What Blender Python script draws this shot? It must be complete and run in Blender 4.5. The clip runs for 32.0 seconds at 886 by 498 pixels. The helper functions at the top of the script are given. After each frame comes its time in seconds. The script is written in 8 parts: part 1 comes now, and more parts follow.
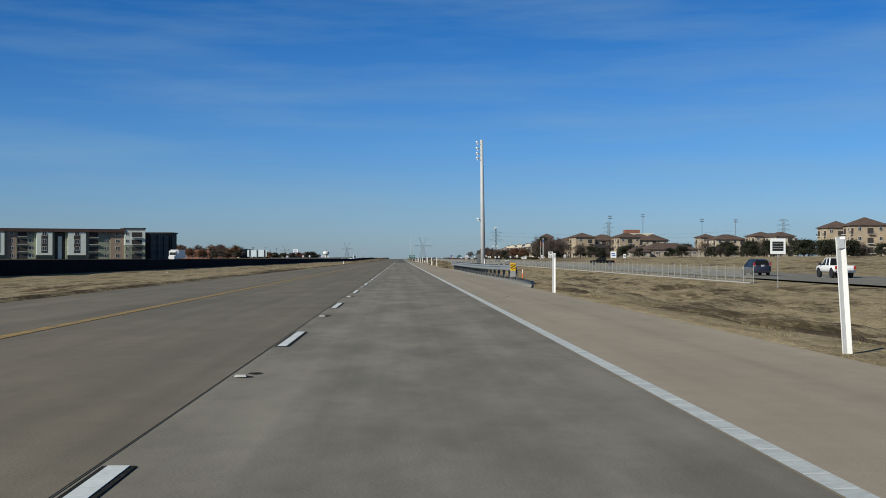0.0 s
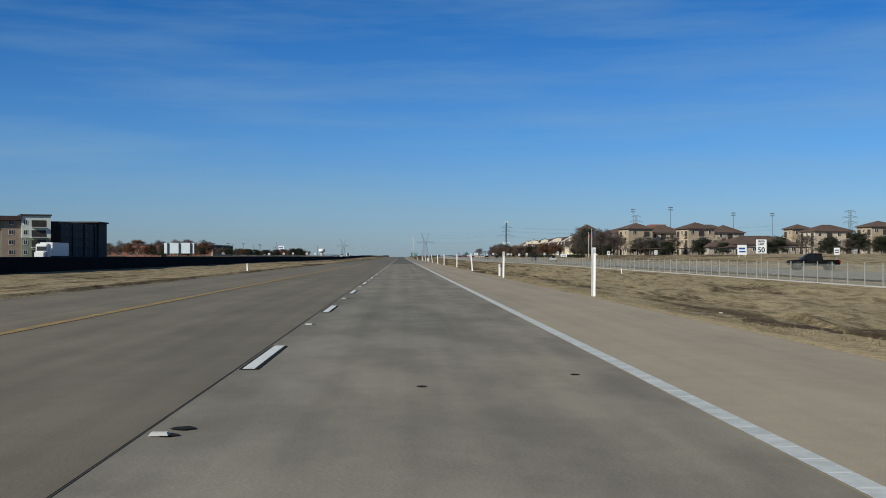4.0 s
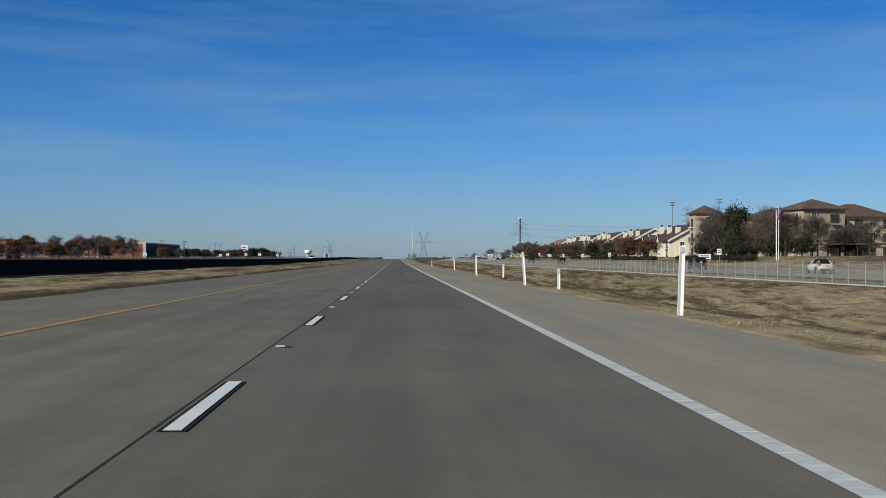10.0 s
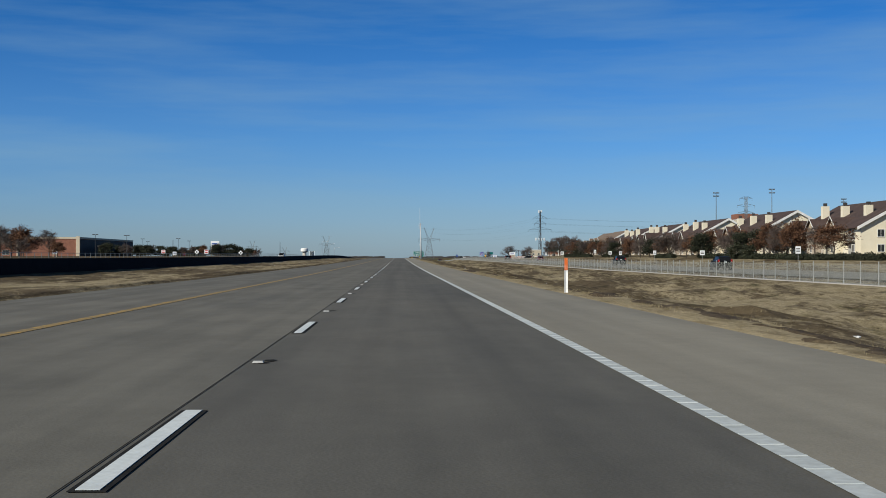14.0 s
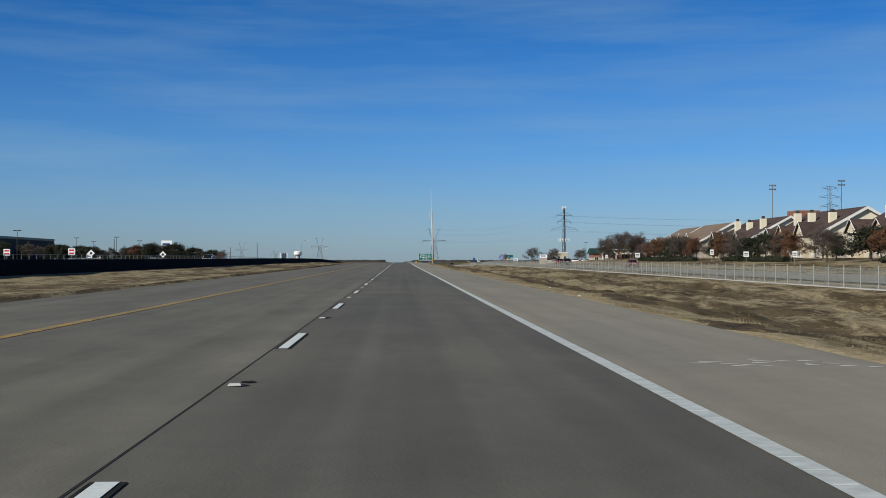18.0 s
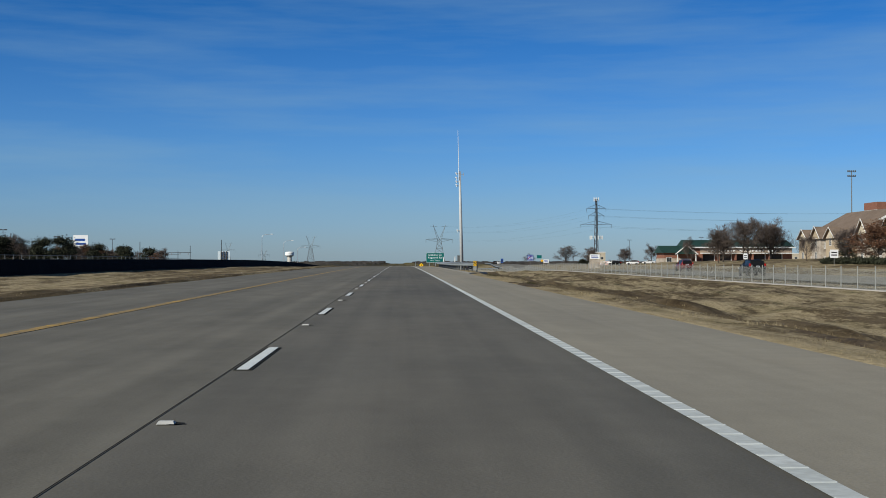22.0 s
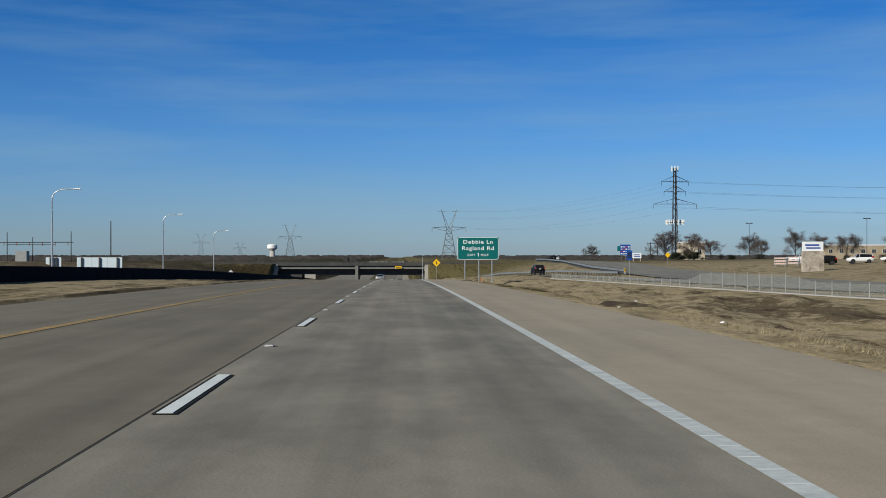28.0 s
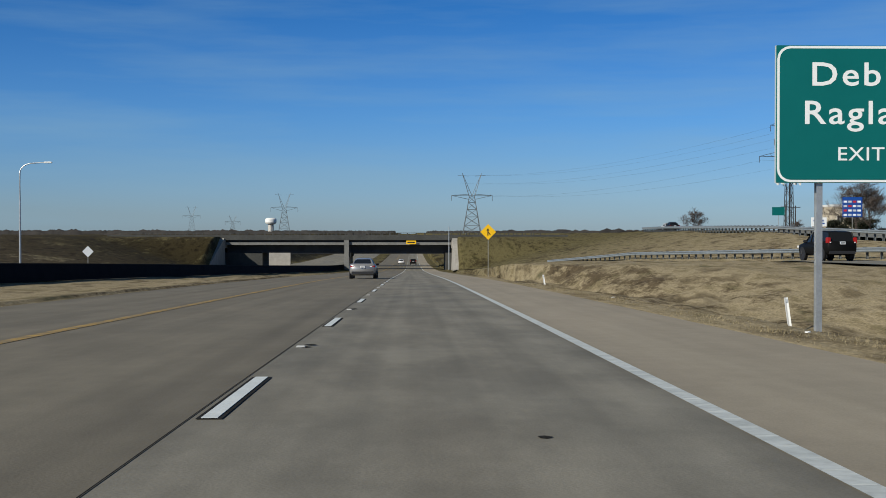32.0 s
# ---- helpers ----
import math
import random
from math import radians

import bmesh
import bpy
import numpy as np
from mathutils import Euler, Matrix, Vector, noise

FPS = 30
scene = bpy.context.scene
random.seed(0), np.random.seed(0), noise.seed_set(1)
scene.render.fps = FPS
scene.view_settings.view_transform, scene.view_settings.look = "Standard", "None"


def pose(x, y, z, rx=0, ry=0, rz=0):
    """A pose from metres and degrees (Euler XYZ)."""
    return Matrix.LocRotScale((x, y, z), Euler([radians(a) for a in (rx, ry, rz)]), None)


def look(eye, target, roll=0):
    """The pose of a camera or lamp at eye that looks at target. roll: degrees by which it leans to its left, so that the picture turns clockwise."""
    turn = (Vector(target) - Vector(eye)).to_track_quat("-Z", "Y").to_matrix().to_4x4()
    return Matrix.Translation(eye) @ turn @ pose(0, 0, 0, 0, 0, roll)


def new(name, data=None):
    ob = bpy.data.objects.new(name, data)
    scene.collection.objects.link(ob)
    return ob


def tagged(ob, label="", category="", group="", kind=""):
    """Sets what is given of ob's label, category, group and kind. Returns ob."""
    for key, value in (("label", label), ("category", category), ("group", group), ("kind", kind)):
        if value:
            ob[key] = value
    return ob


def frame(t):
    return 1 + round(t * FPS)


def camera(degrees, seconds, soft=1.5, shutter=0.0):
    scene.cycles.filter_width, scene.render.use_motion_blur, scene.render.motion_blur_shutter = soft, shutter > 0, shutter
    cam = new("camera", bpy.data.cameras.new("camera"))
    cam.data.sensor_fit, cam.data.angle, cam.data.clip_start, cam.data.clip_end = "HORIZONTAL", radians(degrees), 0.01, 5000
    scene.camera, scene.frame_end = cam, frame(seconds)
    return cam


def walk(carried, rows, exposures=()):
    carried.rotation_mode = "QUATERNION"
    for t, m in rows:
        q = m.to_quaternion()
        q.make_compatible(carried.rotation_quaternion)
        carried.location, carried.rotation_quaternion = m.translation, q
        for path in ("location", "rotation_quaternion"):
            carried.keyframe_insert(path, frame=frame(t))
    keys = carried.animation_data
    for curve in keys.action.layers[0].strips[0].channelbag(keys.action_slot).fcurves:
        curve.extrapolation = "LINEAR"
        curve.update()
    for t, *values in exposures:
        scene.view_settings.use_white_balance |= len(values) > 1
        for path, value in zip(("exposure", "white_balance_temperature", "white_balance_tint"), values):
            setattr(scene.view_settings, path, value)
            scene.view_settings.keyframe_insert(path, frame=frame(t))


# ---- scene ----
# heights of the main road along y
ROAD_Y = [-400, 0, 300, 400, 484, 614, 700, 760, 820, 857, 894, 931, 960, 990, 1024, 1061, 1098, 1134, 1152, 1171, 1189, 1220, 1262, 1340, 1430, 1495, 1610, 1800, 2200, 2700, 6500]
ROAD_Z = [0.0, 0.0, 0.03, 0.07, 0.01, 0.0, 0.12, 0.26, 0.39, 0.51, 0.62, 0.71, 0.76, 0.79, 0.8, 0.67, 0.42, 0.02, -0.24, -0.56, -0.92, -1.62, -2.62, -4.8, -7.2, -8.4, -9.8, -10.0, -7.5, -4.5, -4.0]


def road_z(y):
    return np.interp(np.clip(np.asarray(y, float)[..., None] + np.linspace(-20, 20, 9), -400, 6500), ROAD_Y, ROAD_Z).mean(-1)


# camera: seconds, x, y, yaw, pitch, height above the road
PATH = [
    (0, -0.335, -0.51, -1.94, 0.44, 1.111),
    (0.5, -0.329, 18.30, -2.05, 0.32, 1.103),
    (1, -0.344, 37.10, -1.87, 0.48, 1.096),
    (1.5, -0.369, 55.89, -1.87, 0.41, 1.088),
    (2, -0.384, 74.67, -1.94, 0.45, 1.081),
    (2.5, -0.386, 93.43, -1.95, 0.47, 1.075),
    (3, -0.389, 112.19, -1.97, 0.47, 1.070),
    (3.5, -0.378, 130.92, -2.02, 0.47, 1.075),
    (4, -0.378, 149.64, -1.92, 0.34, 1.081),
    (4.5, -0.427, 168.33, -1.68, 0.36, 1.083),
    (6.5, -0.677, 242.97, -1.88, 0.46, 1.090),
    (7, -0.717, 261.60, -1.77, 0.42, 1.092),
    (7.5, -0.716, 280.16, -2.01, 0.45, 1.093),
    (8, -0.695, 298.73, -2.20, 0.55, 1.094),
    (8.5, -0.658, 317.38, -2.20, 0.51, 1.091),
    (9, -0.591, 336.07, -2.21, 0.49, 1.088),
    (9.5, -0.528, 354.71, -2.29, 0.45, 1.083),
    (10, -0.446, 373.28, -2.17, 0.43, 1.077),
    (10.5, -0.375, 391.83, -2.16, 0.41, 1.075),
    (11, -0.315, 410.38, -2.12, 0.42, 1.073),
    (11.5, -0.293, 428.90, -1.94, 0.47, 1.074),
    (12, -0.291, 447.40, -1.87, 0.53, 1.074),
    (12.5, -0.327, 465.90, -1.86, 0.46, 1.079),
    (13, -0.363, 484.42, -1.78, 0.48, 1.083),
    (13.5, -0.376, 502.95, -1.88, 0.49, 1.089),
    (14, -0.379, 521.50, -2.04, 0.38, 1.095),
    (14.5, -0.391, 540.07, -2.02, 0.58, 1.095),
    (16.5, -0.450, 614.51, -1.80, 0.49, 1.096),
    (17, -0.462, 633.17, -2.03, 0.47, 1.096),
    (17.5, -0.444, 651.90, -2.07, 0.54, 1.094),
    (18, -0.416, 670.63, -1.99, 0.55, 1.091),
    (18.5, -0.402, 689.28, -1.98, 0.56, 1.091),
    (19, -0.378, 707.83, -1.97, 0.60, 1.092),
    (19.5, -0.335, 726.32, -2.08, 0.61, 1.094),
    (20, -0.321, 744.97, -1.96, 0.58, 1.096),
    (20.5, -0.307, 763.70, -1.98, 0.55, 1.098),
    (21, -0.302, 782.45, -2.02, 0.55, 1.100),
    (21.5, -0.285, 801.16, -2.04, 0.60, 1.101),
    (22, -0.278, 819.80, -1.96, 0.60, 1.102),
    (22.5, -0.295, 838.36, -1.87, 0.61, 1.101),
    (23, -0.322, 856.86, -1.89, 0.62, 1.100),
    (23.5, -0.339, 875.38, -1.91, 0.62, 1.101),
    (24, -0.356, 893.91, -1.94, 0.61, 1.101),
    (24.5, -0.357, 912.50, -1.91, 0.61, 1.101),
    (25, -0.367, 931.19, -1.91, 0.60, 1.100),
    (25.5, -0.351, 949.84, -2.00, 0.57, 1.100),
    (27.5, -0.187, 1024.15, -2.19, 0.38, 1.097),
    (28, -0.150, 1042.65, -1.98, 0.32, 1.096),
    (28.5, -0.154, 1061.10, -1.81, 0.20, 1.097),
    (29, -0.177, 1079.46, -1.76, 0.01, 1.098),
    (29.5, -0.233, 1097.67, -1.62, -0.07, 1.101),
    (30, -0.299, 1115.82, -1.50, -0.16, 1.104),
    (30.5, -0.353, 1133.96, -1.70, -0.30, 1.106),
    (31, -0.388, 1152.13, -1.68, -0.58, 1.108),
    (31.5, -0.419, 1170.60, -1.60, -0.64, 1.109),
    (32, -0.420, 1189.24, -1.42, -0.75, 1.110),
]
cam = camera(39.0, 32.0, soft=0.9)
walk(cam, [(t, pose(x, y, float(road_z(y)) + h, 90 + pitch, 0, yaw)) for t, x, y, yaw, pitch, h in PATH])

# light: clear winter sky, low sun from the left and a little behind
SUN_EL, SUN_X, SUN_Y = radians(31), 0.78, 0.626
world = bpy.data.worlds.new("sky")
scene.world = world
world.use_nodes = True
wn, wl = world.node_tree.nodes, world.node_tree.links
sky = wn.new("ShaderNodeTexSky")
sky.sky_type, sky.sun_disc = "NISHITA", False
sky.sun_elevation = SUN_EL
sky.sun_rotation = math.atan2(-SUN_X, -SUN_Y)
sky.air_density, sky.dust_density, sky.ozone_density, sky.altitude = 1.0, 0.4, 3.0, 200
geo = wn.new("ShaderNodeTexCoord")
# colour of the clear air by height above the horizon
sepw = wn.new("ShaderNodeSeparateXYZ")
wl.new(geo.outputs["Generated"], sepw.inputs["Vector"])
tone = wn.new("ShaderNodeValToRGB")
te = tone.color_ramp.elements
stops = ((0.0, (0.5, 0.68, 1.03)), (0.03, (0.44, 0.655, 1.05)), (0.09, (0.28, 0.585, 1.05)), (0.2, (0.1, 0.43, 0.87)), (0.4, (0.1, 0.27, 0.48)), (1.0, (0.1, 0.17, 0.25)))
while len(te) < len(stops):
    te.new(0.5)
for el, (at, col) in zip(te, stops):
    el.position, el.color = at, (*col, 1)
wl.new(sepw.outputs["Z"], tone.inputs["Fac"])
air = wn.new("ShaderNodeMix")
air.data_type, air.blend_type = "RGBA", "MULTIPLY"
air.inputs["Factor"].default_value = 1.0
wl.new(sky.outputs["Color"], air.inputs["A"])
wl.new(tone.outputs["Color"], air.inputs["B"])
# thin cirrus streaks
mapn = wn.new("ShaderNodeMapping")
mapn.inputs["Scale"].default_value = (1.6, 1.6, 15.0)
mapn.inputs["Rotation"].default_value = (radians(4), radians(9), 0)
wl.new(geo.outputs["Generated"], mapn.inputs["Vector"])
cir = wn.new("ShaderNodeTexNoise")
cir.inputs["Scale"].default_value, cir.inputs["Detail"].default_value, cir.inputs["Roughness"].default_value = 2.0, 6.0, 0.55
wl.new(mapn.outputs["Vector"], cir.inputs["Vector"])
cirm = wn.new("ShaderNodeMapRange")
cirm.inputs["From Min"].default_value, cirm.inputs["From Max"].default_value = 0.43, 0.86
cirm.inputs["To Min"].default_value, cirm.inputs["To Max"].default_value = 0.0, 0.5
wl.new(cir.outputs["Fac"], cirm.inputs["Value"])
mixw = wn.new("ShaderNodeMix")
mixw.data_type = "RGBA"
mixw.inputs["B"].default_value = (2.6, 4.3, 5.6, 1)
wl.new(cirm.outputs["Result"], mixw.inputs["Factor"])
wl.new(air.outputs["Result"], mixw.inputs["A"])
wl.new(mixw.outputs["Result"], wn["Background"].inputs["Color"])
wn["Background"].inputs["Strength"].default_value = 0.097
sun = new("sun", bpy.data.lights.new("sun", "SUN"))
sun.data.energy, sun.data.angle, sun.data.color = 5.0, radians(0.53), (0.965, 0.925, 0.82)
sun.matrix_world = look((0, 0, 50), (SUN_X, SUN_Y, 50 - math.tan(SUN_EL)))
scene.view_settings.exposure = -0.06


# ---- materials ----
def material(name, colors, scale=1.0, rough=0.8, metal=0.0, bump=0.0, bump_scale=30.0, bump_depth=0.05, stretch=(1, 1, 1), fine=0.0, fine_scale=40.0, vary=0.0, spec=0.4, coords="position"):
    """Noise between two or more colours at one scale, a finer noise over it, and a bump."""
    m = bpy.data.materials.new(name)
    m.use_nodes = True
    n, l = m.node_tree.nodes, m.node_tree.links
    b = n["Principled BSDF"]
    b.inputs["Roughness"].default_value, b.inputs["Metallic"].default_value = rough, metal
    b.inputs["Specular IOR Level"].default_value = spec
    if len(colors) == 1 and not fine and not bump and not vary:
        b.inputs["Base Color"].default_value = (*colors[0], 1)
        return m
    if coords == "position":
        src = n.new("ShaderNodeNewGeometry").outputs["Position"]
    else:
        src = n.new("ShaderNodeTexCoord").outputs["Object"]
    mp = n.new("ShaderNodeMapping")
    mp.inputs["Scale"].default_value = stretch
    l.new(src, mp.inputs["Vector"])
    t = n.new("ShaderNodeTexNoise")
    t.inputs["Scale"].default_value, t.inputs["Detail"].default_value, t.inputs["Roughness"].default_value = scale, 6, 0.62
    l.new(mp.outputs["Vector"], t.inputs["Vector"])
    r = n.new("ShaderNodeValToRGB")
    e = r.color_ramp.elements
    while len(e) < len(colors):
        e.new(0.5)
    for k, c in enumerate(colors):
        e[k].position = 0.5 if len(colors) == 1 else 0.3 + 0.4 * k / (len(colors) - 1)
        e[k].color = (*c, 1)
    l.new(t.outputs["Fac"], r.inputs["Fac"])
    out = r.outputs["Color"]
    if fine:
        f = n.new("ShaderNodeTexNoise")
        f.inputs["Scale"].default_value, f.inputs["Detail"].default_value = fine_scale, 3
        l.new(src, f.inputs["Vector"])
        mr = n.new("ShaderNodeMapRange")
        mr.inputs["From Min"].default_value, mr.inputs["From Max"].default_value = 0.25, 0.75
        mr.inputs["To Min"].default_value, mr.inputs["To Max"].default_value = 1 - fine, 1 + fine
        l.new(f.outputs["Fac"], mr.inputs["Value"])
        mul = n.new("ShaderNodeVectorMath")
        mul.operation = "SCALE"
        l.new(out, mul.inputs[0])
        l.new(mr.outputs["Result"], mul.inputs["Scale"])
        out = mul.outputs["Vector"]
    if vary:
        oi = n.new("ShaderNodeObjectInfo")
        mr = n.new("ShaderNodeMapRange")
        mr.inputs["To Min"].default_value, mr.inputs["To Max"].default_value = 1 - vary, 1 + vary
        l.new(oi.outputs["Random"], mr.inputs["Value"])
        mul = n.new("ShaderNodeVectorMath")
        mul.operation = "SCALE"
        l.new(out, mul.inputs[0])
        l.new(mr.outputs["Result"], mul.inputs["Scale"])
        out = mul.outputs["Vector"]
    l.new(out, b.inputs["Base Color"])
    if bump:
        f = n.new("ShaderNodeTexNoise")
        f.inputs["Scale"].default_value, f.inputs["Detail"].default_value = bump_scale, 4
        l.new(src, f.inputs["Vector"])
        bp = n.new("ShaderNodeBump")
        bp.inputs["Strength"].default_value, bp.inputs["Distance"].default_value = bump, bump_depth
        l.new(f.outputs["Fac"], bp.inputs["Height"])
        l.new(bp.outputs["Normal"], b.inputs["Normal"])
    return m


def pavement(name, base, dark, tan, streak=0.5, blotch=0.12, worn=None):
    """Road concrete: long wheel-path streaks, broad blotches, oil marks, fine grain."""
    m = material(name, [dark, base, tan], scale=0.22, rough=0.85, bump=0.08, bump_scale=40, stretch=(1.0, 0.22, 1), fine=0.05, fine_scale=3.1, spec=0.25)
    n, l = m.node_tree.nodes, m.node_tree.links
    b = n["Principled BSDF"]
    old = b.inputs["Base Color"].links[0].from_socket
    pos = n.new("ShaderNodeNewGeometry").outputs["Position"]
    mp = n.new("ShaderNodeMapping")
    mp.inputs["Scale"].default_value = (1.9, 0.012, 0)
    l.new(pos, mp.inputs["Vector"])
    t = n.new("ShaderNodeTexNoise")
    t.inputs["Scale"].default_value, t.inputs["Detail"].default_value = 1.0, 4
    l.new(mp.outputs["Vector"], t.inputs["Vector"])
    g = n.new("ShaderNodeTexNoise")
    g.inputs["Scale"].default_value, g.inputs["Detail"].default_value = 55, 2
    l.new(pos, g.inputs["Vector"])
    a = n.new("ShaderNodeMapRange")
    a.inputs["From Min"].default_value, a.inputs["From Max"].default_value = 0.3, 0.7
    a.inputs["To Min"].default_value, a.inputs["To Max"].default_value = 1 - 0.35 * streak, 1 + 0.2 * streak
    l.new(t.outputs["Fac"], a.inputs["Value"])
    c = n.new("ShaderNodeMapRange")
    c.inputs["From Min"].default_value, c.inputs["From Max"].default_value = 0.3, 0.7
    c.inputs["To Min"].default_value, c.inputs["To Max"].default_value = 0.93, 1.07
    l.new(g.outputs["Fac"], c.inputs["Value"])
    mm = n.new("ShaderNodeMath")
    mm.operation = "MULTIPLY"
    l.new(a.outputs["Result"], mm.inputs[0])
    l.new(c.outputs["Result"], mm.inputs[1])
    # patches from curing and repairs, a few metres across
    mq = n.new("ShaderNodeMapping")
    mq.inputs["Scale"].default_value = (0.9, 0.3, 0)
    l.new(pos, mq.inputs["Vector"])
    q = n.new("ShaderNodeTexNoise")
    q.inputs["Scale"].default_value, q.inputs["Detail"].default_value, q.inputs["Roughness"].default_value = 1.0, 5, 0.6
    l.new(mq.outputs["Vector"], q.inputs["Vector"])
    d = n.new("ShaderNodeMapRange")
    d.inputs["From Min"].default_value, d.inputs["From Max"].default_value = 0.4, 0.6
    d.inputs["To Min"].default_value, d.inputs["To Max"].default_value = 1 - blotch, 1 + blotch
    l.new(q.outputs["Fac"], d.inputs["Value"])
    m2 = n.new("ShaderNodeMath")
    m2.operation = "MULTIPLY"
    l.new(mm.outputs["Value"], m2.inputs[0])
    l.new(d.outputs["Result"], m2.inputs[1])
    if worn:
        # the surface pales gradually along the road
        sp = n.new("ShaderNodeSeparateXYZ")
        l.new(pos, sp.inputs["Vector"])
        w = n.new("ShaderNodeMapRange")
        w.inputs["From Min"].default_value, w.inputs["From Max"].default_value = worn[0], worn[1]
        w.inputs["To Min"].default_value, w.inputs["To Max"].default_value = 1.0, worn[2]
        l.new(sp.outputs["Y"], w.inputs["Value"])
        m3 = n.new("ShaderNodeMath")
        m3.operation = "MULTIPLY"
        l.new(m2.outputs["Value"], m3.inputs[0])
        l.new(w.outputs["Result"], m3.inputs[1])
        f = n.new("ShaderNodeMapRange")
        f.inputs["From Min"].default_value, f.inputs["From Max"].default_value = 322.0, 430.0
        f.inputs["To Min"].default_value, f.inputs["To Max"].default_value = worn[3], 1.0
        l.new(sp.outputs["Y"], f.inputs["Value"])
        m4 = n.new("ShaderNodeMath")
        m4.operation = "MULTIPLY"
        l.new(m3.outputs["Value"], m4.inputs[0])
        l.new(f.outputs["Result"], m4.inputs[1])
        m2 = m4
    mul = n.new("ShaderNodeVectorMath")
    mul.operation = "SCALE"
    l.new(old, mul.inputs[0])
    l.new(m2.outputs["Value"], mul.inputs["Scale"])
    l.new(mul.outputs["Vector"], b.inputs["Base Color"])
    return m



def turf():
    """Dry winter grass: pale thatch, olive tinge, bare brown soil in streaks and patches, thickest along the ditch."""
    m = material("dry_grass_ground", [(0.1, 0.078, 0.045), (0.18, 0.143, 0.085), (0.31, 0.255, 0.158), (0.22, 0.178, 0.102), (0.115, 0.103, 0.055)], scale=0.8, rough=0.95, bump=0.8, bump_scale=7, bump_depth=0.05, stretch=(1.0, 0.22, 1), fine=0.38, fine_scale=11, spec=0.08)
    n, l = m.node_tree.nodes, m.node_tree.links
    b = n["Principled BSDF"]
    old = b.inputs["Base Color"].links[0].from_socket
    pos = n.new("ShaderNodeNewGeometry").outputs["Position"]
    total = None
    for sc, st, wt in ((0.16, (1.0, 0.2, 1), 1.0), (0.9, (1.0, 0.3, 1), 0.6), (4.0, (1, 0.45, 1), 0.42)):
        mp = n.new("ShaderNodeMapping")
        mp.inputs["Scale"].default_value = st
        l.new(pos, mp.inputs["Vector"])
        t = n.new("ShaderNodeTexNoise")
        t.inputs["Scale"].default_value, t.inputs["Detail"].default_value, t.inputs["Roughness"].default_value = sc, 5, 0.65
        l.new(mp.outputs["Vector"], t.inputs["Vector"])
        ma = n.new("ShaderNodeMath")
        ma.operation = "MULTIPLY_ADD"
        ma.inputs[1].default_value = wt
        l.new(t.outputs["Fac"], ma.inputs[0])
        if total is None:
            ma.inputs[2].default_value = 0.0
        else:
            l.new(total, ma.inputs[2])
        total = ma.outputs["Value"]
    # bare earth lies mostly along the ditch
    sx = n.new("ShaderNodeSeparateXYZ")
    l.new(pos, sx.inputs["Vector"])
    ditch = n.new("ShaderNodeValToRGB")
    e = ditch.color_ramp.elements
    while len(e) < 10:
        e.new(0.5)
    for el, (x, v) in zip(e, ((-60, 1.0), (-42, 1.0), (-24, 0.5), (-12.5, 0.46), (-11, 0.72), (4.8, 0.1), (6.0, 0.3), (7.5, 0.78), (11, 0.68), (16, 0.45))):
        el.position, el.color = (x + 60) / 76, (v, v, v, 1)
    mr = n.new("ShaderNodeMapRange")
    mr.inputs["From Min"].default_value, mr.inputs["From Max"].default_value = -60.0, 16.0
    l.new(sx.outputs["X"], mr.inputs["Value"])
    l.new(mr.outputs["Result"], ditch.inputs["Fac"])
    ma = n.new("ShaderNodeMath")
    ma.operation = "MULTIPLY_ADD"
    ma.inputs[1].default_value = 0.42
    l.new(ditch.outputs["Color"], ma.inputs[0])
    far = n.new("ShaderNodeMapRange")
    far.inputs["From Min"].default_value, far.inputs["From Max"].default_value = 1060.0, 1180.0
    far.inputs["To Min"].default_value, far.inputs["To Max"].default_value = 0.0, -0.13
    l.new(sx.outputs["Y"], far.inputs["Value"])
    early = n.new("ShaderNodeMapRange")
    early.inputs["From Min"].default_value, early.inputs["From Max"].default_value = 370.0, 450.0
    early.inputs["To Min"].default_value, early.inputs["To Max"].default_value = -0.1, 0.0
    l.new(sx.outputs["Y"], early.inputs["Value"])
    se = n.new("ShaderNodeMath")
    l.new(total, se.inputs[0])
    l.new(early.outputs["Result"], se.inputs[1])
    sm = n.new("ShaderNodeMath")
    l.new(se.outputs["Value"], sm.inputs[0])
    l.new(far.outputs["Result"], sm.inputs[1])
    l.new(sm.outputs["Value"], ma.inputs[2])
    cut = n.new("ShaderNodeMapRange")
    cut.inputs["From Min"].default_value, cut.inputs["From Max"].default_value = 1.15, 1.26
    l.new(ma.outputs["Value"], cut.inputs["Value"])
    mix = n.new("ShaderNodeMix")
    mix.data_type = "RGBA"
    soil = n.new("ShaderNodeVectorMath")
    soil.operation = "MULTIPLY"
    soil.inputs[1].default_value = (0.38, 0.35, 0.33)
    l.new(old, soil.inputs[0])
    l.new(soil.outputs["Vector"], mix.inputs["B"])
    l.new(cut.outputs["Result"], mix.inputs["Factor"])
    l.new(old, mix.inputs["A"])
    # greener grass on the embankments by the bridge
    lush = n.new("ShaderNodeMapRange")
    lush.inputs["From Min"].default_value, lush.inputs["From Max"].default_value = 1290.0, 1420.0
    l.new(sx.outputs["Y"], lush.inputs["Value"])
    mix2 = n.new("ShaderNodeMix")
    mix2.data_type, mix2.blend_type = "RGBA", "MULTIPLY"
    mix2.inputs["B"].default_value = (0.42, 0.43, 0.31, 1)
    l.new(lush.outputs["Result"], mix2.inputs["Factor"])
    l.new(mix.outputs["Result"], mix2.inputs["A"])
    l.new(mix2.outputs["Result"], b.inputs["Base Color"])
    return m


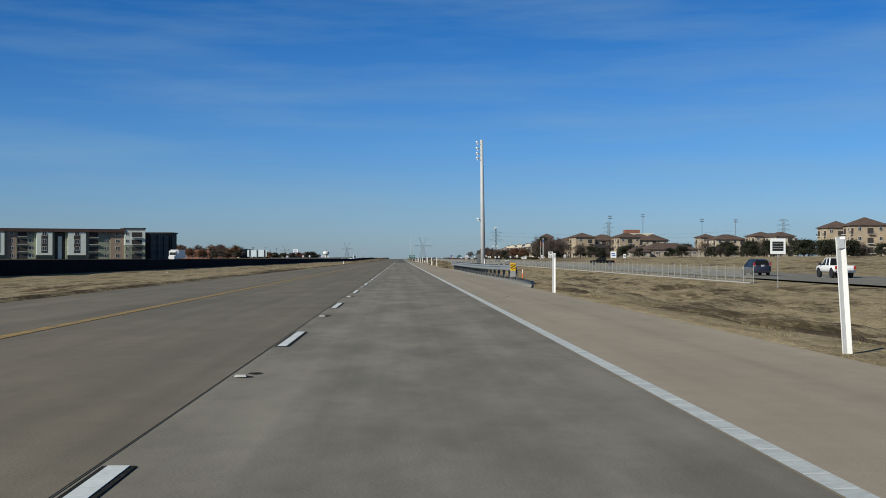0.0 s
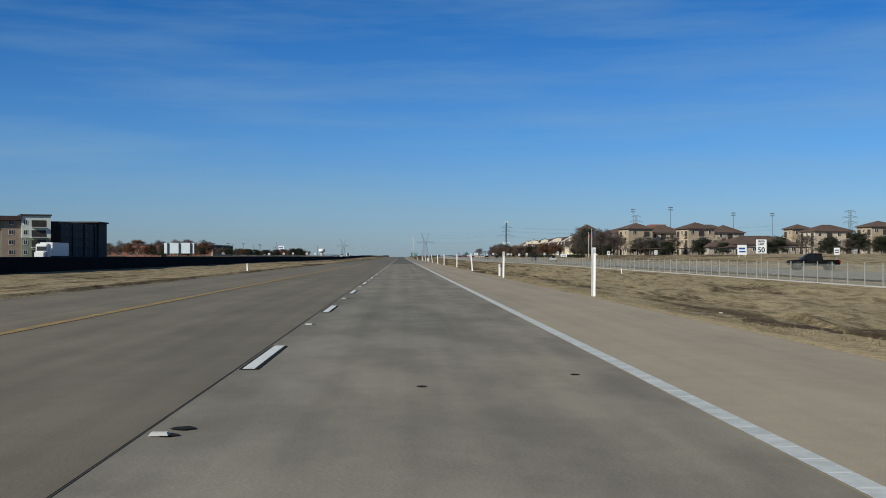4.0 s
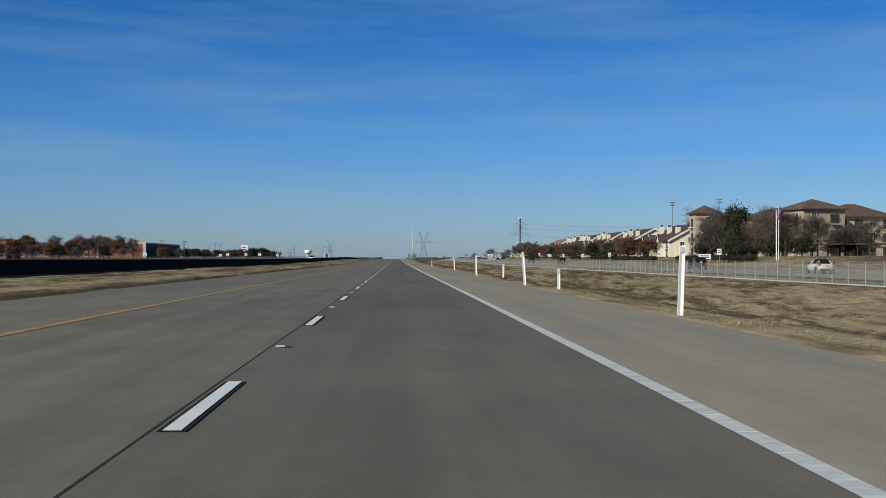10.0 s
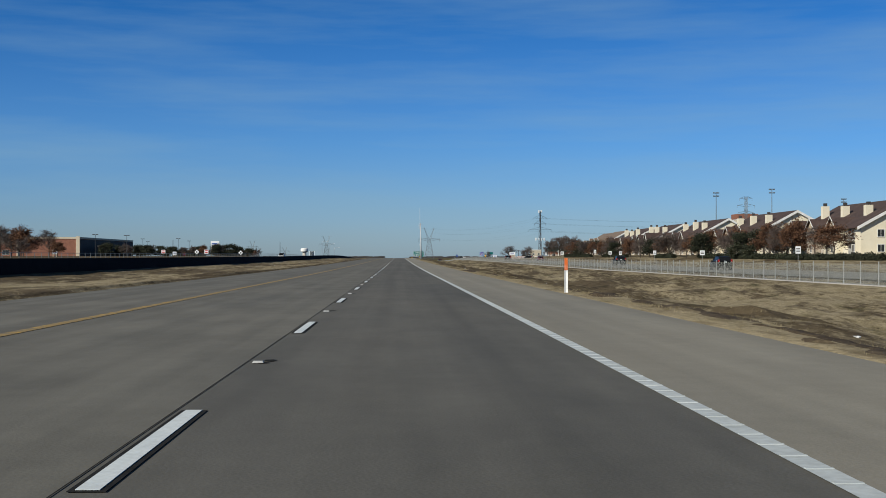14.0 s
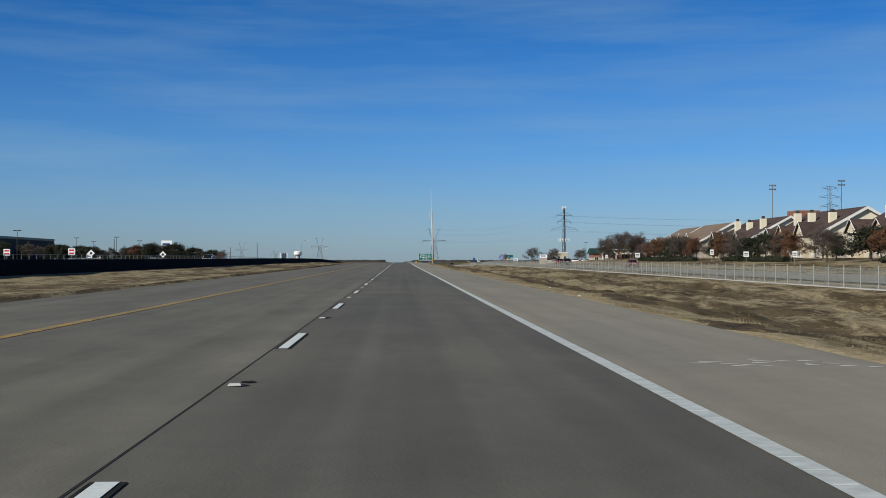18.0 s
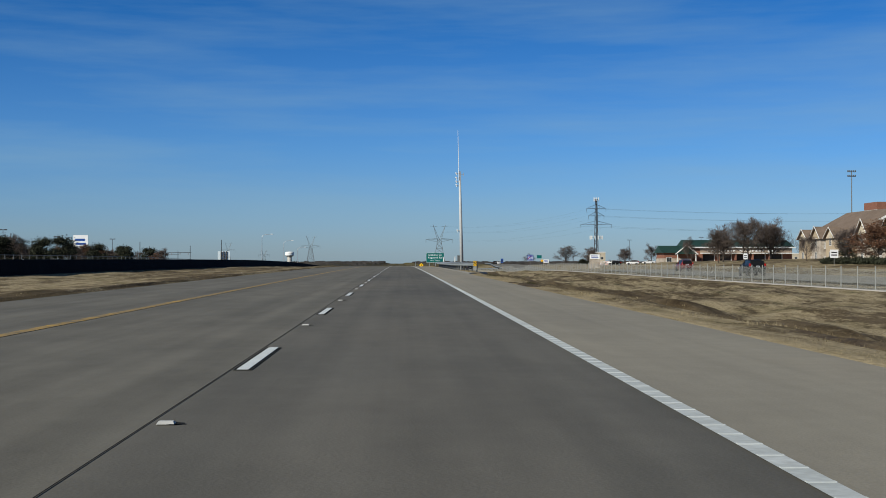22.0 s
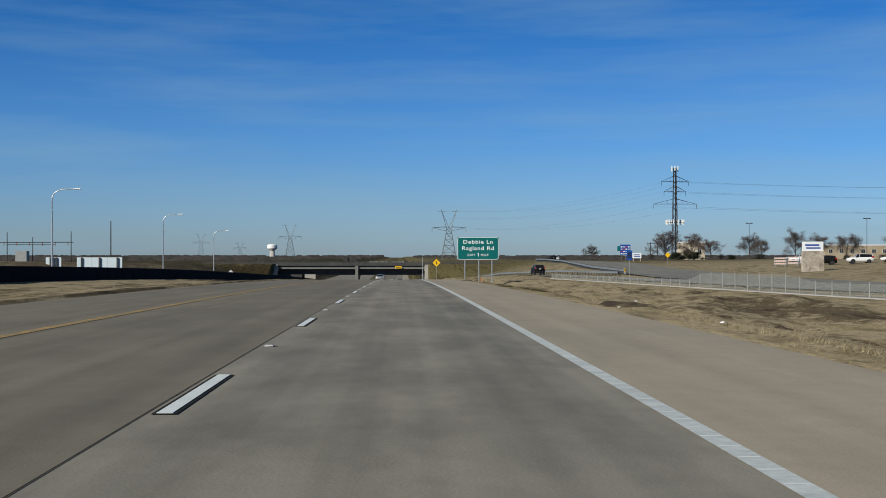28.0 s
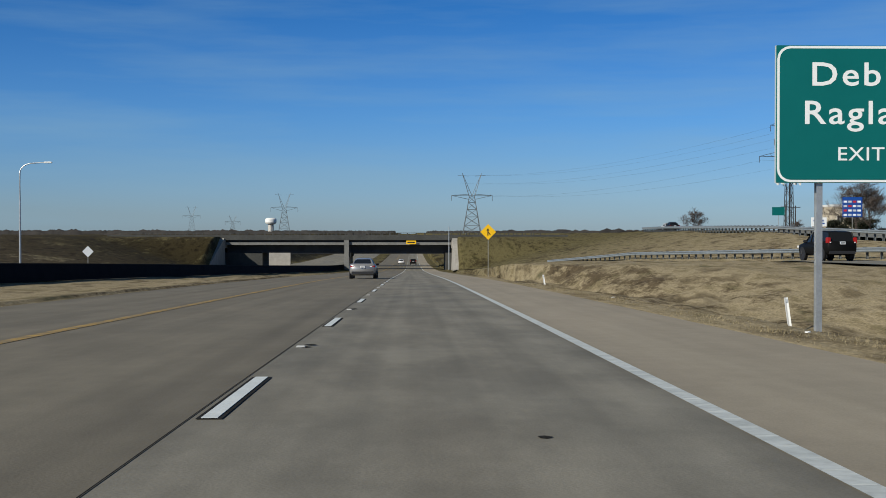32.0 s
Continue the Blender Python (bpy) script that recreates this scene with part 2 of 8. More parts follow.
M = {}
M["lane_old"] = pavement("lane_concrete", (0.205, 0.19, 0.153), (0.175, 0.166, 0.138), (0.24, 0.216, 0.168), 0.6, 0.15)
M["left_old"] = pavement("left_lane_concrete", (0.164, 0.146, 0.11), (0.146, 0.131, 0.101), (0.182, 0.159, 0.118), 0.5, 0.08)
M["left_new"] = pavement("left_lane_grey_concrete", (0.14, 0.132, 0.108), (0.122, 0.116, 0.097), (0.154, 0.143, 0.116), 0.5, 0.1, (700, 1003, 1.0, 1.05))
M["lane_new"] = pavement("lane_grey_concrete", (0.112, 0.106, 0.089), (0.088, 0.084, 0.073), (0.132, 0.122, 0.1), 0.45, 0.07, (560, 1003, 1.1, 1.15))
M["shoulder_old"] = pavement("shoulder_concrete", (0.315, 0.272, 0.205), (0.28, 0.246, 0.187), (0.345, 0.296, 0.222), 0.35, 0.04)
M["shoulder_new"] = pavement("shoulder_grey_concrete", (0.24, 0.221, 0.176), (0.21, 0.195, 0.159), (0.265, 0.238, 0.185), 0.35, 0.04, (600, 1003, 1.12, 1.12))
M["strip_concrete"] = pavement("mow_strip_concrete", (0.33, 0.31, 0.26), (0.29, 0.275, 0.235), (0.37, 0.345, 0.28), 0.2, 0.05)
M["frontage"] = pavement("frontage_concrete", (0.19, 0.182, 0.152), (0.16, 0.155, 0.132), (0.22, 0.205, 0.168), 0.3)
M["ground"] = turf()
M["grass"] = material("dry_grass_blades", [(0.25, 0.2, 0.11), (0.34, 0.28, 0.165), (0.42, 0.35, 0.22)], scale=0.5, rough=0.9, fine=0.25, fine_scale=9, spec=0.1)
M["brown_grass"] = material("brown_grass_clumps", [(0.075, 0.058, 0.032), (0.13, 0.1, 0.055), (0.22, 0.175, 0.1)], scale=0.8, rough=0.9, fine=0.2, fine_scale=7, spec=0.1)
M["green_weed"] = material("green_weeds", [(0.035, 0.036, 0.016), (0.08, 0.07, 0.034)], scale=1.5, rough=0.9, spec=0.1)
M["white_paint"] = material("road_paint_white", [(0.56, 0.6, 0.6), (0.66, 0.7, 0.69)], scale=3, rough=0.7, fine=0.1, fine_scale=30)
M["edge_paint"] = material("ribbed_edge_paint", [(0.4, 0.43, 0.42), (0.54, 0.57, 0.56)], scale=2.2, rough=0.7, fine=0.14, fine_scale=14, stretch=(0.2, 1.6, 1))
M["rib_paint"] = material("worn_rib_paint", [(0.42, 0.45, 0.44), (0.57, 0.6, 0.59)], scale=1.3, rough=0.7)
M["yellow_paint"] = material("road_paint_yellow", [(0.16, 0.13, 0.085), (0.22, 0.165, 0.08), (0.34, 0.22, 0.065), (0.48, 0.295, 0.05)], scale=3.4, rough=0.75, fine=0.2, fine_scale=12)
M["tar"] = material("black_tar", [(0.014, 0.014, 0.013), (0.03, 0.029, 0.027)], scale=5, rough=0.95, bump=0.2, spec=0.08)
M["concrete"] = material("grey_concrete", [(0.3, 0.28, 0.25), (0.42, 0.4, 0.36)], scale=0.6, rough=0.85, bump=0.2, fine=0.1, fine_scale=8)
M["concrete_light"] = material("pale_concrete", [(0.5, 0.47, 0.42), (0.62, 0.59, 0.53)], scale=0.5, rough=0.85, bump=0.15, fine=0.08, fine_scale=8)
# the barrier's shaded side is put into a near-black colour, lit top slightly paler
M["barrier"] = material("shaded_barrier_concrete", [(0.008, 0.008, 0.01), (0.014, 0.013, 0.015)], scale=0.7, rough=0.95, bump=0.2, fine=0.15, spec=0.04)
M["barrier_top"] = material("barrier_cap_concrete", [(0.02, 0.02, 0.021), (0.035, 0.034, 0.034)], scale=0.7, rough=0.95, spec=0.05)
M["galv"] = material("galvanised_steel", [(0.42, 0.44, 0.45), (0.55, 0.57, 0.58)], scale=4, rough=0.45, metal=0.7, fine=0.08, fine_scale=30)
M["galv_dull"] = material("dull_galvanised_steel", [(0.27, 0.275, 0.26), (0.36, 0.365, 0.345)], scale=3, rough=0.65, metal=0.2, fine=0.1, fine_scale=20)
M["pole"] = material("pale_grey_pole", [(0.44, 0.45, 0.44), (0.54, 0.55, 0.54)], scale=0.8, rough=0.6, fine=0.06, fine_scale=8)
# bridge concrete in two tones: shade put into the dark, lit faces grey
M["bridge_dark"] = material("dark_bridge_concrete", [(0.04, 0.041, 0.038), (0.075, 0.075, 0.068)], scale=0.3, rough=0.85, fine=0.15, fine_scale=2)
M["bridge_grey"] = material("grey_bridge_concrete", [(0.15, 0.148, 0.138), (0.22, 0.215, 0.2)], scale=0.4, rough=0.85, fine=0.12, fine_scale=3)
M["post_steel"] = material("dark_post_steel", [(0.1, 0.11, 0.11), (0.17, 0.18, 0.18)], scale=2.0, rough=0.7, metal=0.2, fine=0.15, fine_scale=10)
M["rail"] = material("guard_rail_steel", [(0.26, 0.29, 0.3), (0.36, 0.39, 0.4)], scale=1.2, rough=0.5, metal=0.45, fine=0.1, fine_scale=10)
M["dark_block"] = material("dark_offset_block", [(0.03, 0.032, 0.035), (0.05, 0.052, 0.055)], scale=4, rough=0.7)
M["white_plastic"] = material("white_plastic", [(0.78, 0.78, 0.74), (0.86, 0.86, 0.83)], scale=4, rough=0.5, fine=0.06, fine_scale=9)
M["reflector"] = material("dull_white_reflector", [(0.42, 0.42, 0.4), (0.5, 0.5, 0.48)], scale=8, rough=0.6)
M["orange_plastic"] = material("orange_plastic", [(0.75, 0.16, 0.03)], rough=0.5, fine=0.05)
M["sign_green"] = material("green_sign_sheeting", [(0.0, 0.125, 0.118), (0.001, 0.138, 0.13)], scale=0.8, rough=0.4)
M["sign_white"] = material("white_sign_sheeting", [(0.85, 0.86, 0.85)], rough=0.45)
M["sign_yellow"] = material("yellow_sign_sheeting", [(0.9, 0.52, 0.01)], rough=0.45)
M["sign_blue"] = material("blue_sign_sheeting", [(0.01, 0.07, 0.32)], rough=0.45)
M["sign_red"] = material("red_sign_sheeting", [(0.55, 0.03, 0.03)], rough=0.45)
M["sign_grey"] = material("bare_aluminium_sign", [(0.62, 0.64, 0.65), (0.72, 0.74, 0.75)], scale=0.5, rough=0.5, metal=0.3)
M["black"] = material("black_paint", [(0.015, 0.015, 0.016)], rough=0.6)
M["dark_steel"] = material("dark_weathered_steel", [(0.035, 0.035, 0.036), (0.06, 0.06, 0.06)], scale=0.4, rough=0.7, metal=0.2, fine=0.1)
M["lattice"] = material("lattice_steel", [(0.13, 0.145, 0.15), (0.18, 0.195, 0.2)], scale=0.2, rough=0.6, metal=0.3)


# ---- mesh helpers ----
def part(name, bm, mat, parent=None, label="", smooth=False):
    me = bpy.data.meshes.new(name)
    bm.to_mesh(me)
    bm.free()
    return link(name, me, mat, parent, label, smooth)


def link(name, me, mat, parent=None, label="", smooth=False):
    if mat and not me.materials:
        me.materials.append(mat)
    if smooth:
        me.polygons.foreach_set("use_smooth", [True] * len(me.polygons))
    ob = new(name, me)
    if parent:
        ob.parent = parent
    if label:
        ob["label"] = label
    return ob


def thing(name, x=0, y=0, z=0, turn=0, label="", category="", group="", kind=""):
    e = new(name)
    e.empty_display_size = 0.3
    e.matrix_basis = pose(x, y, z, 0, 0, turn)
    return tagged(e, label, category, group, kind)


def box(bm, x0, x1, y0, y1, z0, z1):
    v = [bm.verts.new(p) for p in ((x0, y0, z0), (x1, y0, z0), (x1, y1, z0), (x0, y1, z0), (x0, y0, z1), (x1, y0, z1), (x1, y1, z1), (x0, y1, z1))]
    for q in ((3, 2, 1, 0), (4, 5, 6, 7), (0, 1, 5, 4), (1, 2, 6, 5), (2, 3, 7, 6), (3, 0, 4, 7)):
        bm.faces.new([v[i] for i in q])


def boxes(*rows):
    bm = bmesh.new()
    for r in rows:
        box(bm, *r)
    return bm


def rod(bm, a, b, r0, r1=None, n=8):
    a, b = Vector(a), Vector(b)
    r1 = r0 if r1 is None else r1
    q = (b - a).to_track_quat("Z", "Y")
    rings = []
    for p, r in ((a, r0), (b, r1)):
        rings.append([bm.verts.new(p + q @ Vector((r * math.cos(2 * math.pi * k / n), r * math.sin(2 * math.pi * k / n), 0))) for k in range(n)])
    for k in range(n):
        bm.faces.new((rings[0][k], rings[0][(k + 1) % n], rings[1][(k + 1) % n], rings[1][k]))
    bm.faces.new(rings[0][::-1])
    bm.faces.new(rings[1])


def rods(rows, n=6):
    bm = bmesh.new()
    for r in rows:
        rod(bm, r[0], r[1], r[2], r[3] if len(r) > 3 else None, n)
    return bm


def pipe(bm, pts, r, n=8):
    """A round tube through points."""
    pts = [Vector(p) for p in pts]
    rings = []
    for i, p in enumerate(pts):
        d = (pts[min(i + 1, len(pts) - 1)] - pts[max(i - 1, 0)]).normalized()
        q = d.to_track_quat("Z", "Y")
        rr = r[i] if isinstance(r, (list, tuple)) else r
        rings.append([bm.verts.new(p + q @ Vector((rr * math.cos(2 * math.pi * k / n), rr * math.sin(2 * math.pi * k / n), 0))) for k in range(n)])
    for a, b in zip(rings, rings[1:]):
        for k in range(n):
            bm.faces.new((a[k], a[(k + 1) % n], b[(k + 1) % n], b[k]))
    bm.faces.new(rings[0][::-1])
    bm.faces.new(rings[-1])


def plate(bm, w, h, t, r=0.0, z=0.0):
    """An upright plate in the xz plane with rounded corners, its middle at (0, 0, z), facing -y."""
    pts = []
    for cx, cz, a0 in ((w / 2 - r, h / 2 - r, 0), (-w / 2 + r, h / 2 - r, 90), (-w / 2 + r, -h / 2 + r, 180), (w / 2 - r, -h / 2 + r, 270)):
        for k in range(5 if r else 1):
            a = radians(a0 + 22.5 * k)
            pts.append((cx + r * math.cos(a), cz + r * math.sin(a)))
    f = [bm.verts.new((x, -t / 2, z + q)) for x, q in pts]
    b = [bm.verts.new((x, t / 2, z + q)) for x, q in pts]
    bm.faces.new(f)
    bm.faces.new(b[::-1])
    for k in range(len(pts)):
        j = (k + 1) % len(pts)
        bm.faces.new((f[j], f[k], b[k], b[j]))


def strip(name, ys, cols, mat, parent=None, label="", thick=0.0):
    """A long ribbon along y; cols: functions of y that give (x, z) across it."""
    ys = np.asarray(ys, float)
    grid = [[(float(c(y)[0]), float(y), float(c(y)[1])) for c in cols] for y in ys]
    w = len(cols)
    verts = [p for row in grid for p in row]
    faces = [(i * w + j, i * w + j + 1, (i + 1) * w + j + 1, (i + 1) * w + j) for i in range(len(ys) - 1) for j in range(w - 1)]
    me = bpy.data.meshes.new(name)
    me.from_pydata(verts, [], faces)
    me.validate()
    return link(name, me, mat, parent, label, smooth=True)


def lettering(name, text, size, x, z, mat, parent, y=-0.012, spacing=1.0, bold=0.0, wide=1.0, split=False):
    cu = bpy.data.curves.new(name, "FONT")
    cu.body, cu.size, cu.align_x, cu.space_character = text, size, "CENTER", spacing
    cu.extrude, cu.offset, cu.resolution_u = 0.002, bold, 3
    tmp = bpy.data.objects.new(name, cu)
    scene.collection.objects.link(tmp)
    me = bpy.data.meshes.new_from_object(tmp.evaluated_get(bpy.context.evaluated_depsgraph_get()))
    bpy.data.objects.remove(tmp)
    me.materials.clear()
    place = pose(x, y, z, 90, 0, 0) @ Matrix.Diagonal((wide, 1, 1, 1))
    if not split:
        ob = link(name, me, mat, parent)
        ob.matrix_basis = place
        return ob
    # one mesh for each letter: runs of faces that overlap along the line of writing
    spans = sorted((min(me.vertices[i].co.x for i in f.vertices), max(me.vertices[i].co.x for i in f.vertices), f.index) for f in me.polygons)
    groups, end = [], None
    for lo, hi, f in spans:
        if end is None or lo > end + 1e-4:
            groups.append([])
            end = hi
        groups[-1].append(f)
        end = max(end, hi)
    for g in groups:
        used = sorted({i for f in g for i in me.polygons[f].vertices})
        at = {v: k for k, v in enumerate(used)}
        one = bpy.data.meshes.new(name)
        one.from_pydata([tuple(me.vertices[i].co) for i in used], [], [[at[i] for i in me.polygons[f].vertices] for f in g])
        link(name, one, mat, parent).matrix_basis = place

# ---- ground ----
KY = [-400, 0, 400, 700, 900, 1050, 1142, 1204, 1264, 1318, 1380, 1431, 1510, 6500]
RAMP_X = [36, 36, 36, 36, 36, 36, 34, 29.5, 24.5, 19, 11.5, 6, 5, 5]
RAMP_Z = [-1.0, -0.9, -0.35, -0.53, -0.07, 0.14, -0.75, -1.1, -1.5, -2.7, -5.4, -7.2, -8.6, -4.0]
UP_L = [38.75, 38.75, 38.75, 38.75, 38.75, 38.75, 37.5, 33.2, 34.5, 36.5, 39, 41, 42, 42]
UP_R = [47.75, 47.75, 47.75, 47.75, 47.75, 47.75, 47.6, 48.5, 50, 51, 51, 51, 51, 51]
UP_Z = [-1.0, -0.9, -0.35, -0.53, -0.07, 0.14, -0.7, -0.95, -0.55, 0.3, 0.5, 0.4, 0.2, -1.4]
DITCH_X = [15, 15, 15, 15, 15, 14, 13, 12.5, 11, 9.5, 8.5, 8, 8, 8]
DITCH_D = [1.5, 1.4, 1.35, 1.5, 1.35, 1.55, 1.75, 1.1, 0.7, 0.5, 0.3, 0.2, 0.2, 0.2]
RIGHT_Z = [1.5, 1.5, 1.6, 1.57, 1.78, 2.19, 1.7, 1.5, 1.4, 1.2, 1.0, 0.7, -0.6, -1.8]
LEFT_Z = [0.6, 0.6, 0.8, 0.97, 1.18, 1.59, 1.3, 1.1, 0.9, 0.4, -0.1, -0.5, -0.8, -1.8]
BAR_X = [-24, -24, -24, -24, -24, -24, -23.4, -22.3, -20.8, -19.2, -17.2, -15.6, -14.6, -14.6]
OPP_X = [-41, -41, -41, -41, -41, -41, -41, -40.5, -40, -39, -38, -37.5, -37, -37]


def key(table, y):
    return np.interp(y, KY, table)


def step(a, b, v):
    u = np.clip((v - a) / (b - a), 0, 1)
    return u * u * (3 - 2 * u)


def columns(y):
    """x and z of the cross-section at y."""
    r, rx, rz = float(road_z(y)), key(RAMP_X, y), key(RAMP_Z, y)
    bx, ox, uz = key(BAR_X, y), key(OPP_X, y), key(UP_Z, y)
    near = max(rx - 2.9, 4.9)
    xs = [-5000, -62, ox - 2, ox + 0.3, bx - 1.2, bx, (bx - 10.5) / 2 - 1, -10.7, -10.3, 4.35, 4.75, 6.3]
    zs = [key(LEFT_Z, y), key(LEFT_Z, y), r - 0.05, r - 0.25, r - 0.2, r + 0.08, r - 0.25, r - 0.02, r - 0.3, r - 0.3, r - 0.03, r - 0.12]
    dx = min(key(DITCH_X, y), near - 0.9)
    xs += [max(dx - 4, 6.6), max(dx, 6.8), max(near - 7, 7.0), max(near - 0.5, 7.2), max(near + 0.3, 7.4), max(rx + 2.6, 7.6), max(rx + 2.85, 7.8), key(UP_L, y) - 0.15, key(UP_L, y) + 0.1, key(UP_R, y) - 0.1, key(UP_R, y) + 0.5, key(UP_R, y) + 8, key(UP_R, y) + 27 + 24 * step(1170, 1230, y), 5000]
    d = r - key(DITCH_D, y)
    zs += [r * 0.35 + d * 0.65, d, rz - 0.4 if near > 12 else (d + rz) / 2, rz - 0.03, rz - 0.25, rz - 0.25, rz - 0.01, uz - 0.01, uz - 0.25, uz - 0.25, uz - 0.02, uz + 0.3 - 0.6 * step(1170, 1230, y), key(RIGHT_Z, y), key(RIGHT_Z, y)]
    return np.maximum.accumulate(np.array(xs) + np.arange(len(xs)) * 1e-3), np.array(zs)


def ground_z(x, y):
    xs, zs = columns(y)
    z = np.interp(x, xs, zs)
    e = step(1427, 1452, y)
    side = step(8.6, 9.4, x) + step(-40.5, -41.3, x) if y < 1488 else step(9, 26, x) + step(-41, -60, x)
    return z + (np.maximum(z, -0.7) - z) * e * np.clip(side, 0, 1)


def roughness(x, y):
    """Bumps, eroded scarps and turf lips that lie on the graded ground."""
    rough = 0.0
    if -22.5 < x < -11.2 or 5.4 < x < 28 or 62 < x < 120:
        rough = 0.09 * noise.noise((x * 0.35, y * 0.16, 0)) + 0.14 * noise.noise((x * 0.12, y * 0.05, 3))
        if 6.3 < x < 28:
            # low eroded scarps along the slope
            rough += 0.085 * math.tanh(7 * noise.noise((x * 0.42, y * 0.07, 61))) * min(1.0, (x - 6.3) * 0.8)
            rough += 0.05 * math.tanh(5 * noise.noise((x * 0.9, y * 0.22, 71)))
        if 9 < x < 28:
            rough += 0.34 * noise.noise((x * 0.28, y * 0.12, 7)) + 0.2 * noise.noise((x * 0.8, y * 0.3, 17))
    if -14 < x < -10.9 and y < 1300:
        rough += (0.085 + 0.06 * noise.noise((0, y * 0.05, 41)) + 0.03 * noise.noise((0, y * 0.4, 43))) * min(1.0, (-10.9 - x) * 9)
    if 5.0 < x < 6.9 and y < 1300:
        cut = 6.15 + 0.45 * noise.noise((0, y * 0.07, 21))
        lip = 0.03 + 0.1 * noise.noise((0, y * 0.045, 31))
        rough += max(0.0, lip) * (1.0 if x < cut else -0.8) * min(1.0, (x - 5.0) * 1.6)
    fx = key(RAMP_X, y) - 6.6
    if x > fx - 4:
        rough *= max(0.0, min(1.0, (fx - 1 - x) / 3))
    return rough


def surface_z(x, y):
    return float(ground_z(x, y)) + roughness(x, y)


gx = np.unique(np.concatenate([[-5000, -2500, -1200, -600, -300, -180, -120], np.arange(-90, -42, 6), np.arange(-42, -23, 2.0), np.arange(-23.5, -11.2, 1.2), [-11.15, -10.98, -10.9, -10.75, -10.5, -10.2, -4, 4.3, 4.55, 4.8, 5.2], np.arange(5.4, 13, 0.3), np.arange(13, 34, 0.95), np.arange(34, 62, 2.0), np.arange(62, 100, 6), [9.2, 8.4, 6.05, 6.3, 6.5, 6.85, 7.2, -40.4, -41.4, 120, 160, 220, 300, 600, 1200, 2500, 5000]]))
gy = np.unique(np.concatenate([[-400, -200, -100], np.arange(-60, -10, 2.2), np.arange(-10, 1300, 1.1), np.arange(1300, 1411, 2.2), np.arange(1412, 1512, 3.0), np.arange(1512, 2000, 25), np.arange(2000, 3000, 100), [3400, 4000, 5000, 6500]]))
verts = []
for y in gy:
    for x, h in zip(gx, ground_z(gx, y)):
        verts.append((x, y, h + roughness(float(x), float(y))))
w = len(gx)
faces = [(i * w + j, i * w + j + 1, (i + 1) * w + j + 1, (i + 1) * w + j) for i in range(len(gy) - 1) for j in range(w - 1)]
me = bpy.data.meshes.new("ground")
me.from_pydata(verts, [], faces)
ground = tagged(link("ground", me, M["ground"], smooth=True), "dry tan winter grass with bare brown soil patches", "ground", kind="structure")

# ---- roads ----
RY = np.concatenate([np.arange(-200, 1500, 8.0), np.arange(1500, 2700, 50.0)])
OLD, NEW = 322.0, 1003.0


def road_part(name, y0, y1, x0, x1, mat, label):
    ys = np.unique(np.concatenate([[y0, y1], RY[(RY > y0) & (RY < y1)]]))
    ob = strip(name, ys, [lambda y, x=x: (x, road_z(y) + (0.0 if abs(x) < 9 else -0.02)) for x in (x0, x1)], M[mat])
    return tagged(ob, label, "road", kind="structure")


for y0, y1, kind in ((-200, OLD, "old"), (OLD, NEW, "new"), (NEW, 2650, "old")):
    tone = "light" if kind == "old" else "darker grey"
    road_part("road", y0, y1, -1.965, 1.72, "lane_" + kind, tone + " concrete freeway lane with worn wheel paths")
    road_part("road", y0, y1, -6.1, -1.965, "left_" + kind, tone + " concrete inner freeway lane")
    road_part("shoulder_right", y0, y1, 1.72, 4.62, "shoulder_" + kind, tone + " tan concrete road shoulder")
    road_part("shoulder_left", y0, y1, -10.5, -6.1, "left_" + kind, tone + " concrete inner road shoulder")
opp = strip("road_opposite", RY, [lambda y: (key(OPP_X, y), road_z(y)), lambda y: (key(BAR_X, y) - 0.9, road_z(y))], M["lane_old"])
tagged(opp, "concrete lanes of the opposite carriageway", "road", kind="structure")
fy = np.arange(-200, 1452, 8.0)
fr = strip("road_frontage", fy, [lambda y: (key(UP_L, y) - 0.0, key(UP_Z, y)), lambda y: (key(UP_R, y), key(UP_Z, y) + 0.04)], M["frontage"])
tagged(fr, "light concrete frontage road beside the freeway", "road", kind="structure")


def ramp_edge(y):
    """The far edge of the entrance lane: along the frontage road until the two part."""
    u = float(step(1165, 1235, y))
    near, zr = max(key(RAMP_X, y) + 2.76, 4.8), max(key(RAMP_Z, y), road_z(y) + 0.01 if y > 1338 else -99)
    return key(UP_L, y) + (near - key(UP_L, y)) * u, (key(UP_Z, y) + 0.02) * (1 - u) + zr * u


rp = strip("road_ramp", np.arange(-200, 1420, 6.0), [lambda y: (max(key(RAMP_X, y) - 2.76, 4.66), max(key(RAMP_Z, y), road_z(y) + 0.01 if y > 1338 else -99)), lambda y: ramp_edge(y)], M["frontage"])
tagged(rp, "light concrete lane that leads down to the freeway", "road", kind="structure")

# longitudinal joint and painted lines
jx = -1.965
tagged(strip("joint", RY, [lambda y: (jx + 0.012 * math.sin(y * 0.13) - 0.005, road_z(y) + 0.005), lambda y: (jx + 0.012 * math.sin(y * 0.13) + 0.006, road_z(y) + 0.005)], M["tar"]), "dark sealed joint along the lanes", "joint", kind="structure")
EY = np.arange(-100, 2000, 6.0)


def edge_x(y):
    return np.interp(y, [0, 150, 270, 312, 335, 480, 530, 580, 640, 680, 740, 900, 2000], [1.8, 1.8, 1.79, 1.8, 1.71, 1.73, 1.79, 1.79, 1.75, 1.73, 1.78, 1.79, 1.8])


